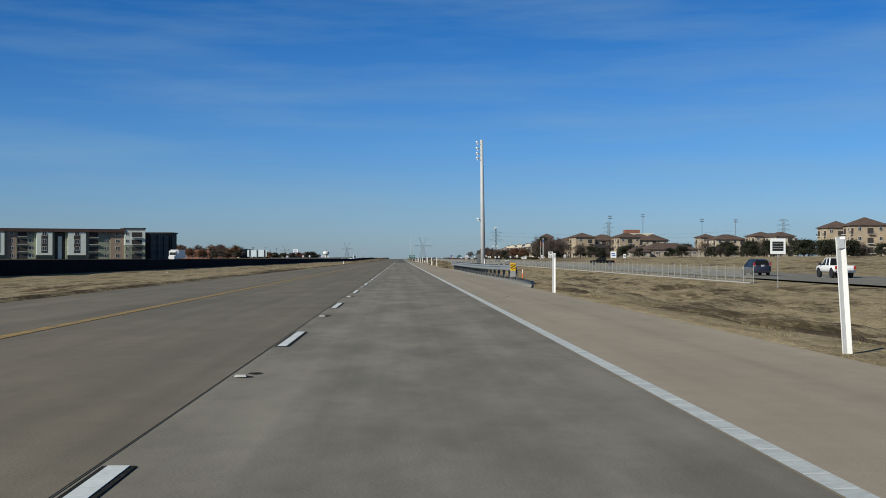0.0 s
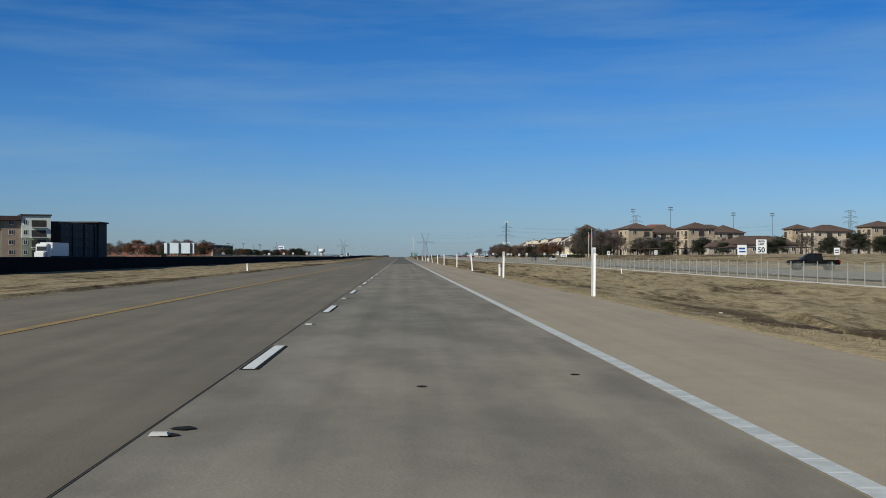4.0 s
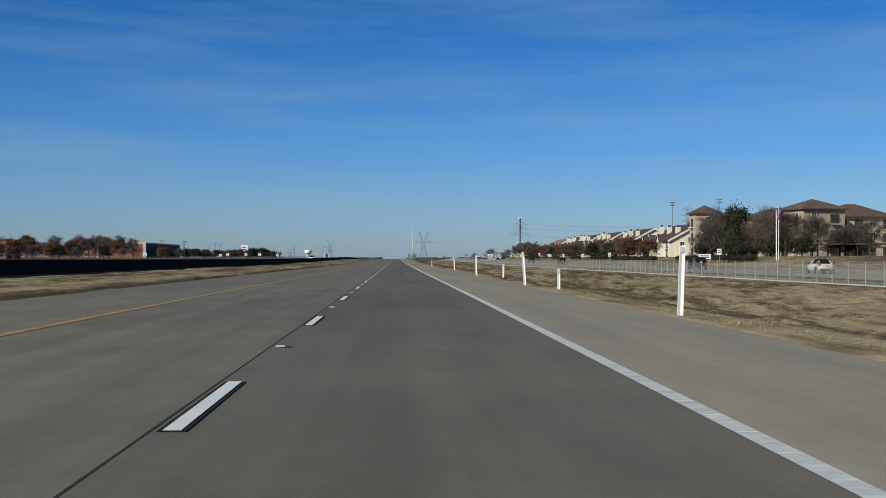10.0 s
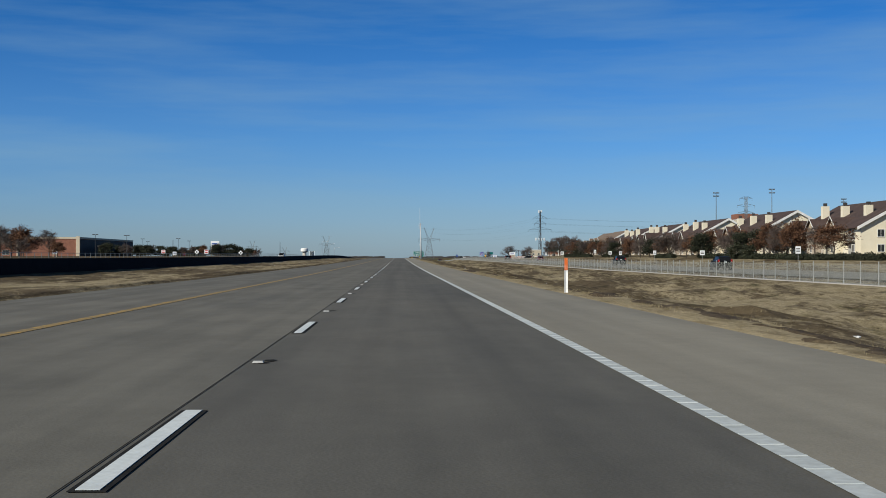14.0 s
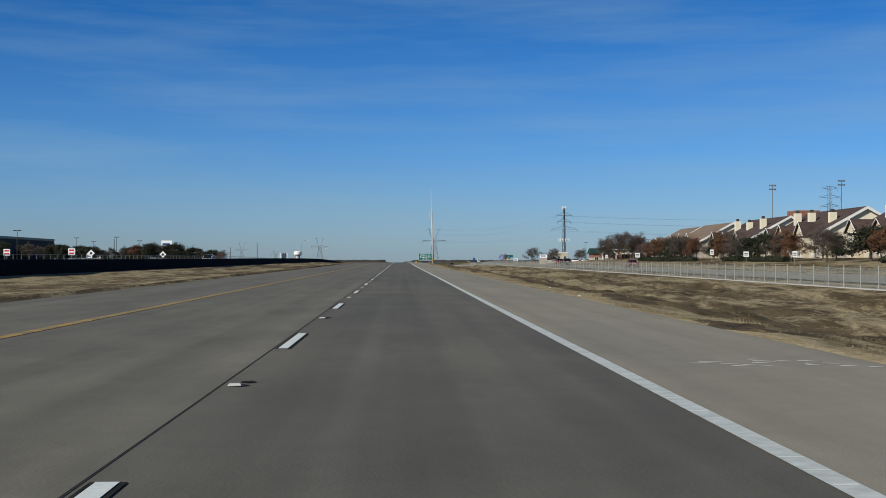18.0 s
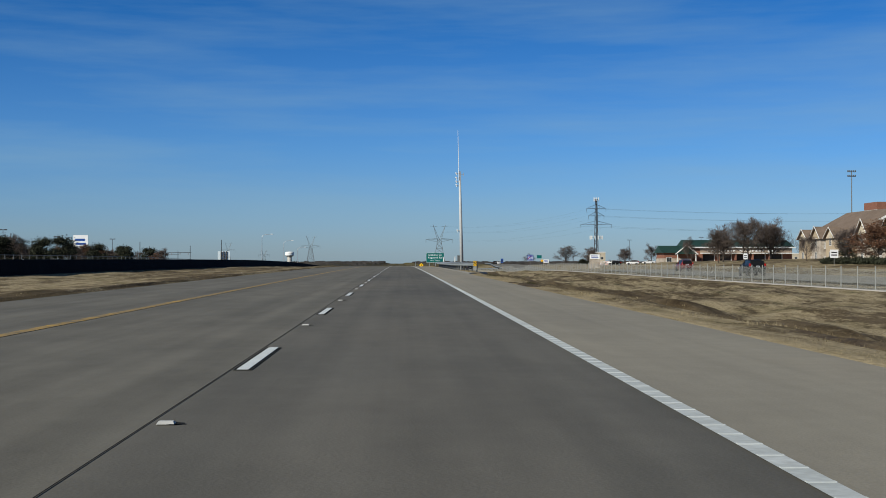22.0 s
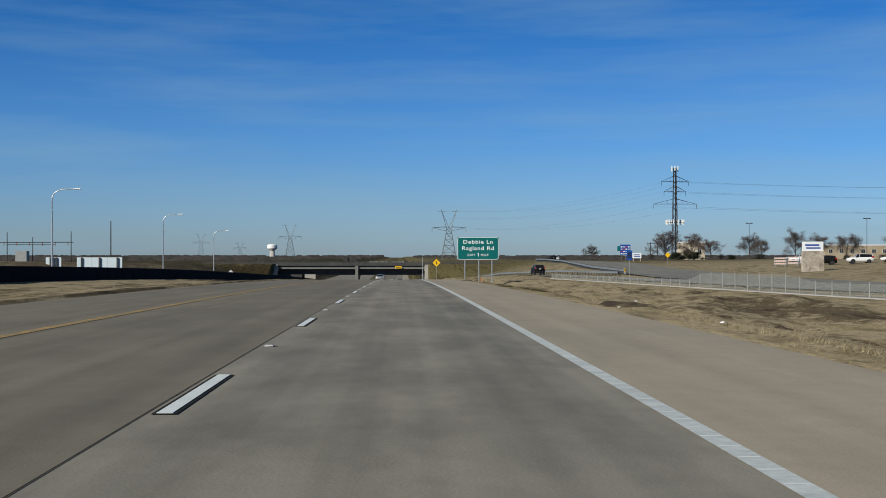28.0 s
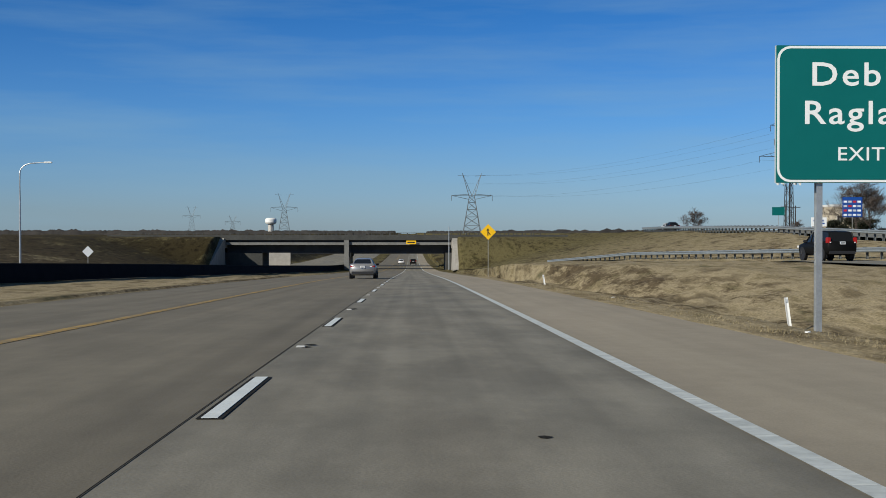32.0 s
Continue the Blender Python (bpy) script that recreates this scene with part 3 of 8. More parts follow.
edge = tagged(strip("edge_line", EY, [lambda y: (edge_x(y) - 0.078, road_z(y) + 0.007), lambda y: (edge_x(y) + 0.078, road_z(y) + 0.007)], M["edge_paint"]), "worn white ribbed edge line", "road marking", kind="structure")
tagged(strip("yellow_line", EY, [lambda y: (-6.06, road_z(y) + 0.007), lambda y: (-5.84, road_z(y) + 0.007)], M["yellow_paint"]), "worn dirty yellow edge line", "road marking", kind="structure")
# raised ribs on the edge line where it is freshest
bm = boxes((-0.074, 0.074, -0.018, 0.018, 0, 0.006))
rib = bpy.data.meshes.new("rib")
bm.to_mesh(rib)
bm.free()
for k in range(290):
    y = 480 + k * 0.42 if k < 180 else 820 + (k - 180) * 0.42
    link("rib", rib, M["rib_paint"], edge).location = (float(edge_x(y)), y, float(road_z(y)) + 0.006)

rv, rf = [], []
for k in range(2960):
    y = -8 + 0.42 * k
    if 479.5 < y < 556 or 819.5 < y < 866.5:
        continue
    x, z, q = float(edge_x(y)), float(road_z(y)) + 0.0068, len(rv)
    w0 = 0.068 + 0.006 * math.sin(k * 2.3)
    rv += [(x - w0, y - 0.016, z), (x + w0, y - 0.016, z), (x + w0, y, z + 0.003), (x - w0, y, z + 0.003), (x + w0, y + 0.016, z), (x - w0, y + 0.016, z)]
    rf += [(q, q + 1, q + 2, q + 3), (q + 3, q + 2, q + 4, q + 5)]
rm = bpy.data.meshes.new("ribs")
rm.from_pydata(rv, [], rf)
tagged(link("ribs", rm, M["rib_paint"], edge), kind="stuff")

# lane dashes: white bar with a black border, and raised reflectors between them
dash_w = bpy.data.meshes.new("dash")
bm = boxes((-0.058, 0.058, -3.05, 0, 0, 0.004))
bm.to_mesh(dash_w)
bm.free()
dash_b = bpy.data.meshes.new("dash_border")
bm = boxes((-0.092, 0.092, -3.08, 0.02, 0, 0.003))
bm.to_mesh(dash_b)
bm.free()
lines = thing("lane_markings", label="dashed white lane line with black borders", category="road marking", kind="structure")
for k in range(-2, 140):
    y = 6.2 + 12.192 * k
    r, s = float(road_z(y)), float(road_z(y - 3) - road_z(y)) / 3
    tilt = math.atan(-s)
    for me, mat, dz, nm in ((dash_b, M["tar"], 0.004, "dash_border"), (dash_w, M["white_paint"], 0.008, "dash")):
        link(nm, me, mat, lines).matrix_basis = Matrix.Translation((-1.83, y, r + dz)) @ Matrix.Rotation(tilt, 4, "X")


def reflector_mesh():
    bm = bmesh.new()
    v = [bm.verts.new(p) for p in ((-0.06, -0.05, 0), (0.06, -0.05, 0), (0.06, 0.05, 0), (-0.06, 0.05, 0), (-0.048, -0.022, 0.019), (0.048, -0.022, 0.019), (0.048, 0.022, 0.019), (-0.048, 0.022, 0.019))]
    for q in ((4, 5, 6, 7), (0, 1, 5, 4), (1, 2, 6, 5), (2, 3, 7, 6), (3, 0, 4, 7)):
        bm.faces.new([v[i] for i in q])
    me = bpy.data.meshes.new("reflector")
    bm.to_mesh(me)
    bm.free()
    return me


def blot_mesh():
    bm = bmesh.new()
    rnd = random.Random(4)
    ring = [bm.verts.new((0.16 * math.cos(a) * rnd.uniform(0.75, 1.1), 0.075 * math.sin(a) * rnd.uniform(0.6, 1.1), 0)) for a in np.linspace(0, 2 * math.pi, 14, endpoint=False)]
    bm.faces.new(ring)
    me = bpy.data.meshes.new("tar_patch")
    bm.to_mesh(me)
    bm.free()
    return me


refl, blot = reflector_mesh(), blot_mesh()
rnd = random.Random(9)
for k in range(-1, 120):
    y = 11.35 + 12.192 * k
    y += float(np.interp(y, [48, 280, 425, 535, 681, 840, 901], [-0.1, -0.8, -0.9, -1.1, -0.46, 0.0, -1.05]))
    e = thing("road_reflector", -1.83, y, float(road_z(y)) + 0.006, label="small raised white reflector glued on black tar", category="road reflector", group="reflectors between the lane dashes")
    link("body", refl, M["reflector"], e)
    t = link("tar_patch", blot, M["tar"], e, "black glue patch")
    t.location = (rnd.uniform(0.02, 0.05), 0.01, 0.002)
    t.scale = (rnd.uniform(0.6, 0.8), rnd.uniform(0.8, 1.1), 1)
    if rnd.random() < 0.75:
        t = link("tar_patch", blot, M["tar"], e, "black glue patch of a lost reflector")
        t.location = (rnd.uniform(0.07, 0.12), rnd.uniform(0.28, 0.4), 0.002)
        t.scale = (rnd.uniform(0.5, 0.65), rnd.uniform(1.0, 1.7), 1)

# ---- median barrier ----
by = np.arange(-200, 1464, 6.0)
prof = [(0.31, 0.0), (0.11, 0.96), (-0.11, 0.96), (-0.31, 0.0)]
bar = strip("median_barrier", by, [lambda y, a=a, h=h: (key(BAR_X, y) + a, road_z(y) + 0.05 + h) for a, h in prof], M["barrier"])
tagged(bar, "long concrete median barrier with its shade in the near-black colour", "barrier", kind="structure")
cap = strip("barrier_cap", by, [lambda y, a=a, h=h: (key(BAR_X, y) + a, road_z(y) + 1.012 + h) for a, h in ((0.115, -0.03), (0.115, 0.03), (-0.115, 0.03), (-0.115, -0.03))], M["barrier_top"], bar, "top edge painted a little paler than the shaded sides")

# ---- chain-link fence on a concrete strip beside the frontage road ----
FENCE = (104, 1222)


def fence_x(y):
    return key(RAMP_X, y) - 6.6


def fence_z(y):
    return key(RAMP_Z, y) - 0.33


def fence_h(y):
    return 1.48 - 0.5 * step(1096, 1110, y) * (1 - step(1125, 1132, y)) - 0.7 * step(1152, 1157, y)


mesh_mat = bpy.data.materials.new("chain_link_wire")
mesh_mat.use_nodes = True
mn, ml = mesh_mat.node_tree.nodes, mesh_mat.node_tree.links
tr = mn.new("ShaderNodeBsdfTransparent")
mixs = mn.new("ShaderNodeMixShader")
pb = mn["Principled BSDF"]
pb.inputs["Base Color"].default_value, pb.inputs["Roughness"].default_value = (0.33, 0.335, 0.3, 1), 0.6
gp = mn.new("ShaderNodeNewGeometry")
sep = mn.new("ShaderNodeSeparateXYZ")
ml.new(gp.outputs["Position"], sep.inputs["Vector"])
waves = []
for sign in (1, -1):
    ma = mn.new("ShaderNodeMath")
    ma.operation = "MULTIPLY_ADD"
    ma.inputs[1].default_value = sign
    ml.new(sep.outputs["Z"], ma.inputs[0])
    ml.new(sep.outputs["Y"], ma.inputs[2])
    pp = mn.new("ShaderNodeMath")
    pp.operation = "PINGPONG"
    pp.inputs[1].default_value = 0.035
    ml.new(ma.outputs["Value"], pp.inputs[0])
    lt = mn.new("ShaderNodeMath")
    lt.operation = "LESS_THAN"
    lt.inputs[1].default_value = 0.0055
    ml.new(pp.outputs["Value"], lt.inputs[0])
    waves.append(lt)
mx = mn.new("ShaderNodeMath")
mx.operation = "MAXIMUM"
ml.new(waves[0].outputs["Value"], mx.inputs[0])
ml.new(waves[1].outputs["Value"], mx.inputs[1])
ml.new(mx.outputs["Value"], mixs.inputs["Fac"])
ml.new(tr.outputs["BSDF"], mixs.inputs[1])
ml.new(pb.outputs["BSDF"], mixs.inputs[2])
ml.new(mixs.outputs["Shader"], mn["Material Output"].inputs["Surface"])

fence = thing("chain_link_fence", label="galvanised chain-link fence on a concrete mow strip", category="fence", kind="structure")
FY = np.arange(FENCE[0], FENCE[1], 3.05)
strip("mow_strip", FY, [lambda y, a=a, h=h: (fence_x(y) + a, fence_z(y) + h) for a, h in ((-0.3, -0.1), (-0.3, 0.16), (0.3, 0.18), (0.3, -0.1))], M["concrete"], fence, "pale concrete strip")
strip("wire_mesh", FY, [lambda y: (fence_x(y), fence_z(y) + 0.12), lambda y: (fence_x(y), fence_z(y) + fence_h(y))], mesh_mat, fence, "woven wire mesh")
post_hi = bpy.data.meshes.new("post")
bm = rods([((0, 0, -0.1), (0, 0, 1.52), 0.038)], 6)
rod(bm, (0, 0, 1.52), (0, 0, 1.56), 0.05, 0.02, 6)
bm.to_mesh(post_hi)
bm.free()
post_bm = bmesh.new()
for i, y in enumerate(FY):
    x, z, h = float(fence_x(y)), float(fence_z(y)) + 0.1, float(fence_h(y))
    if i % 1 == 0 and i < 300:
        p = link("post", post_hi, M["galv_dull"], fence)
        p.matrix_basis = Matrix.Translation((x, y, z)) @ Matrix.Diagonal((1, 1, h / 1.5, 1))
    else:
        rod(post_bm, (x, y, z - 0.1), (x, y, z + h), 0.038, n=6)
tagged(part("posts", post_bm, M["galv_dull"], fence), kind="stuff")

# ---- guard rails ----
def w_beam(y0, y1, xf, zf, n):
    """The corrugated rail through points along y."""
    prof = [(0.0, 0.31), (0.05, 0.29), (0.085, 0.25), (0.085, 0.22), (0.03, 0.18), (0.03, 0.13), (0.085, 0.09), (0.085, 0.06), (0.05, 0.02), (0.0, 0.0)]
    ys = np.linspace(y0, y1, n)
    vs, fs = [], []
    for y in ys:
        for k, (a, h) in enumerate(prof):
            vs.append((xf(y) - a, y, zf(y) + 0.44 + h))
        for a, h in reversed(prof):
            vs.append((xf(y) - a + 0.006, y, zf(y) + 0.44 + h))
    w = 2 * len(prof)
    for i in range(n - 1):
        for j in range(w):
            fs.append((i * w + j, i * w + (j + 1) % w, (i + 1) * w + (j + 1) % w, (i + 1) * w + j))
    me = bpy.data.meshes.new("rail")
    me.from_pydata(vs, [], fs)
    return me


def guard_rail(y0, y1, xf, zf, label, strip_edge=True, spacing=1.905, marker=True):
    g = thing("guard_rail", label=label, category="guard rail", group="guard rails")
    n = int((y1 - y0) / spacing) + 1
    link("rail", w_beam(y0, y1, xf, zf, max(2, n)), M["rail"], g, smooth=False)
    pm = bpy.data.meshes.new("post")
    bm = boxes((-0.01, 0.13, -0.003, 0.003, -0.1, 0.68), (-0.014, -0.008, -0.05, 0.05, -0.1, 0.68), (0.128, 0.134, -0.05, 0.05, -0.1, 0.68))
    bm.to_mesh(pm)
    bm.free()
    bmesh_block = boxes((-0.2, -0.005, -0.07, 0.07, 0.44, 0.79))
    bl = bpy.data.meshes.new("block")
    bmesh_block.to_mesh(bl)
    bmesh_block.free()
    for k in range(n):
        y = y0 + 0.4 + k * spacing
        if y > y1:
            break
        for nm, me, mat in (("post", pm, M["post_steel"]), ("block", bl, M["dark_block"])):
            link(nm, me, mat, g).location = (float(xf(y)) + 0.2, y, float(zf(y)))
    if strip_edge:
        rim = lambda y: np.interp(y, [y0 - 23, y0 - 3, y0 + 3, y0 + 20], [4.63, float(xf(y0)) + 0.9, float(xf(y0)) + 0.9, 5.9])
        strip("mow_strip", np.linspace(y0 - 23, y1 + 1, n + 24), [lambda y: (4.6, zf(y) + 0.024), lambda y: (5.2 if rim(y) > 5.25 else rim(y) - 0.01, zf(y) + 0.015), lambda y: (rim(y), max(float(ground_z(rim(y), y)) + 0.06, zf(y) - 0.1)), lambda y: (rim(y) + 0.02, min(zf(y) - 0.2, float(ground_z(rim(y), y)) - 0.15))], M["strip_concrete"], g, "pale concrete strip under the rail")
    if marker:
        bm = bmesh.new()
        box(bm, -0.15, 0.15, -0.3, -0.2, 0.1, 0.84)
        e = part("end_terminal", bm, M["galv_dull"], g)
        e.location = (float(xf(y0)) - 0.02, y0, float(zf(y0)))
        bm = bmesh.new()
        plate(bm, 0.3, 0.42, 0.006)
        mk = part("marker_plate", bm, M["sign_yellow"], g, "yellow and black striped marker")
        mk.location = (float(xf(y0)) - 0.02, y0 - 0.31, float(zf(y0)) + 0.66)
        bm = bmesh.new()
        for c in (-0.18, -0.02, 0.14):
            q = []
            for x, z in ((-0.14, c - 0.1), (0.14, c + 0.09), (0.14, c + 0.17), (-0.14, c - 0.02)):
                q.append(bm.verts.new((x, -0.008, max(-0.2, min(0.2, z)))))
            bm.faces.new(q)
        part("stripe", bm, M["black"], mk)
    return g


flare = lambda y, y0, a: 5.0 + a * np.clip((y0 + 18 - y) / 18, 0, 1) ** 2
guard_rail(70.0, 130.0, lambda y: flare(y, 70.0, 1.0), lambda y: float(road_z(y)) - 0.02, "galvanised steel guard rail with a striped end marker")
guard_rail(933.0, 996.5, lambda y: flare(y, 933.0, 1.5), lambda y: float(road_z(y)) - 0.02, "galvanised steel guard rail by the camera pole")
guard_rail(1222, 1356, lambda y: key(RAMP_X, y) + 3.3, lambda y: float(ground_z(key(RAMP_X, y) + 3.3, y)), "steel guard rail along the entrance lane", strip_edge=False, marker=False)
guard_rail(1226, 1404, lambda y: key(UP_L, y) - 0.7, lambda y: float(ground_z(key(UP_L, y) - 0.7, y)), "steel guard rail along the rising frontage road", strip_edge=False)

# ---- white flexible edge posts ----
def edge_post(x, y, h, lean_x=0.0, lean_y=0.0, top=None, z=None):
    e = thing("edge_post", x, y, surface_z(x, y) - 0.03 if z is None else z, label="white plastic roadside post" if not top else "white roadside post with an orange top", category="post", group="posts along the shoulder")
    bm = bmesh.new()
    hw, t = 0.055, 0.018
    cut = h * 0.66 if top else h
    for z0, z1 in ((-0.12, cut),):
        v = []
        for z in (z0, z1):
            v.append([bm.verts.new((a * hw, b * t + (0.02 if a == 0 else 0), z)) for a, b in ((-1, -1), (0, -1), (1, -1), (1, 1), (0, 1), (-1, 1))])
        for k in range(6):
            bm.faces.new((v[0][k], v[0][(k + 1) % 6], v[1][(k + 1) % 6], v[1][k]))
        bm.faces.new(v[1])
    part("shaft", bm, M["white_plastic"], e)
    if top:
        bm = boxes((-0.05, 0.05, -0.015, 0.02, cut, h))
        part("sleeve", bm, M["orange_plastic"], e, "orange upper half")
    else:
        bm = boxes((-0.04, 0.04, -0.024, -0.019, h - 0.14, h - 0.03))
        part("reflector", bm, M["sign_grey"], e, "grey reflective patch")
    e.matrix_basis = e.matrix_basis @ pose(0, 0, 0, lean_y, lean_x, 0)
    return e


for x, y, h, lx, ly in ((5.05, 14.4, 1.45, -3.5, 0), (4.8, 41.3, 1.35, 0, 0), (7.0, 109, 1.4, 0, 0), (5.0, 184.5, 1.4, 0.5, 0), (5.0, 215.5, 1.4, 1, 3), (5.0, 244, 1.38, -5, 0), (5.3, 277.3, 1.42, 1, 0), (5.0, 306, 1.4, -1, 0), (5.0, 333, 1.38, -2, 2), (5.0, 364.8, 1.4, -6, 0), (5.1, 397.5, 1.4, 2, 0), (5.0, 425.8, 1.42, -4, 0), (5.0, 457.5, 1.4, -2, 0), (5.55, 500.5, 1.4, -3.5, 0), (5.2, 220.5, 0.7, 0, 0), (6.1, 338, 0.75, -1, 0), (5.4, 418, 0.75, 0, 0), (5.9, 447, 0.85, 1, 0), (24.5, 290, 0.8, -5, 0), (-11.2, 238, 0.55, 0, 0), (6.0, 963.7, 1.5, 0, 0), (5.6, 990, 1.5, 1, 0), (10.8, 1226, 1.1, -8, 0), (8.4, 1272, 0.8, -10, 4)):
    edge_post(x, y, h, lx, ly)
for x, y, h in ((5.0, 561.5, 1.15), (9.6, 1191, 1.25)):
    edge_post(x, y, h, top=True)


# ---- camera poles ----
def camera_pole(x, y, whip, lean):
    z = float(ground_z(x, y))
    p = thing("camera_pole", x, y, z, label="tall tapered grey concrete pole with traffic cameras" + (" and a whip aerial" if whip else ""), category="pole", group="camera poles")
    H = 13.6
    bm = bmesh.new()
    pipe(bm, [(0, 0, -0.2), (0, 0, H * 0.5), (0, 0, H)], [0.26, 0.2, 0.14], 16)
    part("shaft", bm, M["pole"], p, smooth=True)
    for k, (zz, s) in enumerate(((H - 0.3, -1), (H - 0.9, -1), (H - 1.4, -1), (H - 1.9, -1), (5.5, -1))):
        cam_bm = bmesh.new()
        rod(cam_bm, (0, 0, zz), (s * 0.42, -0.05, zz), 0.03)
        rod(cam_bm, (s * 0.42, -0.05, zz - 0.08), (s * 0.42, -0.05, zz + 0.08), 0.03)
        br = part("bracket", cam_bm, M["galv_dull"], p)
        cb = bmesh.new()
        rod(cb, (s * 0.52, 0.06, zz + 0.1), (s * 0.44, -0.3, zz + 0.02), 0.085, 0.085, 10)
        rod(cb, (s * 0.42, -0.05, zz - 0.2), (s * 0.42, -0.05, zz - 0.08), 0.06, 0.09, 10)
        part("camera_housing", cb, M["white_plastic"], br, "white camera housing")
    if whip:
        part("aerial", rods([((-0.12, -0.16, H - 1.2), (-0.12, -0.16, H + 0.2), 0.05), ((-0.12, -0.16, H + 0.2), (-0.12, -0.16, H + 5.6), 0.04, 0.02)], 8), M["white_plastic"], p, "thin white aerial")
        part("side_arm", rods([((0, 0, H - 0.4), (0.55, 0, H - 0.4), 0.025), ((0.55, 0, H - 0.6), (0.55, 0, H - 0.2), 0.04)], 6), M["galv_dull"], p)
    p.matrix_basis = p.matrix_basis @ pose(0, 0, 0, 0, lean, 0)
    c = thing("equipment_cabinet", x - 0.1, y + 3.0, float(ground_z(x - 0.1, y + 3)), label="grey metal equipment cabinet on a concrete pad", category="cabinet", group="cabinets by the camera poles")
    part("pad", boxes((-0.6, 0.6, -0.5, 0.5, -0.15, 0.1)), M["concrete"], c)
    bm = boxes((-0.38, 0.38, -0.35, 0.35, 0.1, 2.05))
    bmesh.ops.bevel(bm, geom=bm.edges[:], offset=0.03, segments=2, affect="EDGES")
    part("body", bm, M["post_steel"], c)
    part("door", boxes((-0.33, 0.33, -0.372, -0.35, 0.2, 1.98)), M["post_steel"], c)
    part("handle", boxes((0.22, 0.26, -0.4, -0.372, 0.95, 1.15)), M["black"], c)
    part("roof", boxes((-0.42, 0.42, -0.4, 0.4, 2.05, 2.12)), M["post_steel"], c)


camera_pole(8.07, 126.5, False, -0.75)
camera_pole(8.15, 990.5, True, -1.3)
tube = tagged(thing("channelizer_post", 13.4, 140, float(ground_z(13.4, 140))), "orange plastic tube post with pale bands in the grass", "marker post")
part("tube", rods([((0, 0, 0.05), (0, 0, 1.1), 0.06)], 12), M["orange_plastic"], tube)
part("base", rods([((0, 0, -0.02), (0, 0, 0.06), 0.2, 0.17)], 12), M["black"], tube)
for z in (0.72, 0.92):
    part("band", rods([((0, 0, z), (0, 0, z + 0.09), 0.063)], 12), M["white_plastic"], tube)

# ---- exit sign ----
def exit_sign():
    s = thing("exit_sign", 10.82, 1217.8, 0, label="large green exit sign with white lettering on three steel posts", category="road sign")
    w, h, zc = 5.76, 3.15, 2.89
    bm = bmesh.new()
    plate(bm, w, h, 0.04, 0.02, zc)
    panel = part("panel", bm, M["sign_green"], s, "green sign panel")
    bm = bmesh.new()
    plate(bm, w - 0.03, h - 0.03, 0.01, 0.3, zc)
    part("border", bm, M["sign_white"], panel, "white rounded border").location.y = -0.022
    bm = bmesh.new()
    plate(bm, w - 0.14, h - 0.14, 0.01, 0.25, zc)
    part("face", bm, M["sign_green"], panel, "green sheeting").location.y = -0.028
    bm = boxes((-w / 2 - 0.02, w / 2 + 0.02, 0.025, 0.05, zc - h / 2, zc + h / 2))
    part("backing", bm, M["sign_grey"], s)
    lettering("letter", "Debbie Ln", 0.76, 0, zc + 0.66, M["sign_white"], panel, -0.036, 1.14, 0.008, 1.17, split=True)
    lettering("letter", "Ragland Rd", 0.76, 0, zc - 0.22, M["sign_white"], panel, -0.036, 1.14, 0.008, 1.17, split=True)
    lettering("letter", "EXIT", 0.44, -0.93, zc - 1.06, M["sign_white"], panel, -0.036, 1.08, 0.002, 1.16, split=True)
    bm = bmesh.new()
    bm.faces.new([bm.verts.new((x, -0.036, zc - 1.12 + z)) for x, z in ((0.0, 0.0), (0.09, 0.0), (0.09, 0.5), (0.02, 0.5), (-0.11, 0.42), (-0.11, 0.34), (0.0, 0.4))])
    part("letter", bm, M["sign_white"], panel)
    lettering("letter", "MILE", 0.44, 0.92, zc - 1.06, M["sign_white"], panel, -0.036, 1.08, 0.002, 1.16, split=True)
    for x in (-1.85, 0.1, 1.95):
        gz = float(ground_z(10.82 + x, 1217.8))
        part("post", boxes((x - 0.07, x + 0.07, 0.06, 0.072, gz - 0.2, zc + h / 2 - 0.1), (x - 0.006, x + 0.006, 0.072, 0.22, gz - 0.2, zc + h / 2 - 0.1), (x - 0.07, x + 0.07, 0.22, 0.232, gz - 0.2, zc + h / 2 - 0.1)), M["galv"], s)
        part("footing", boxes((x - 0.28, x + 0.28, -0.15, 0.42, gz - 0.3, gz + 0.05)), M["concrete_light"], s, "pale concrete footing")


exit_sign()


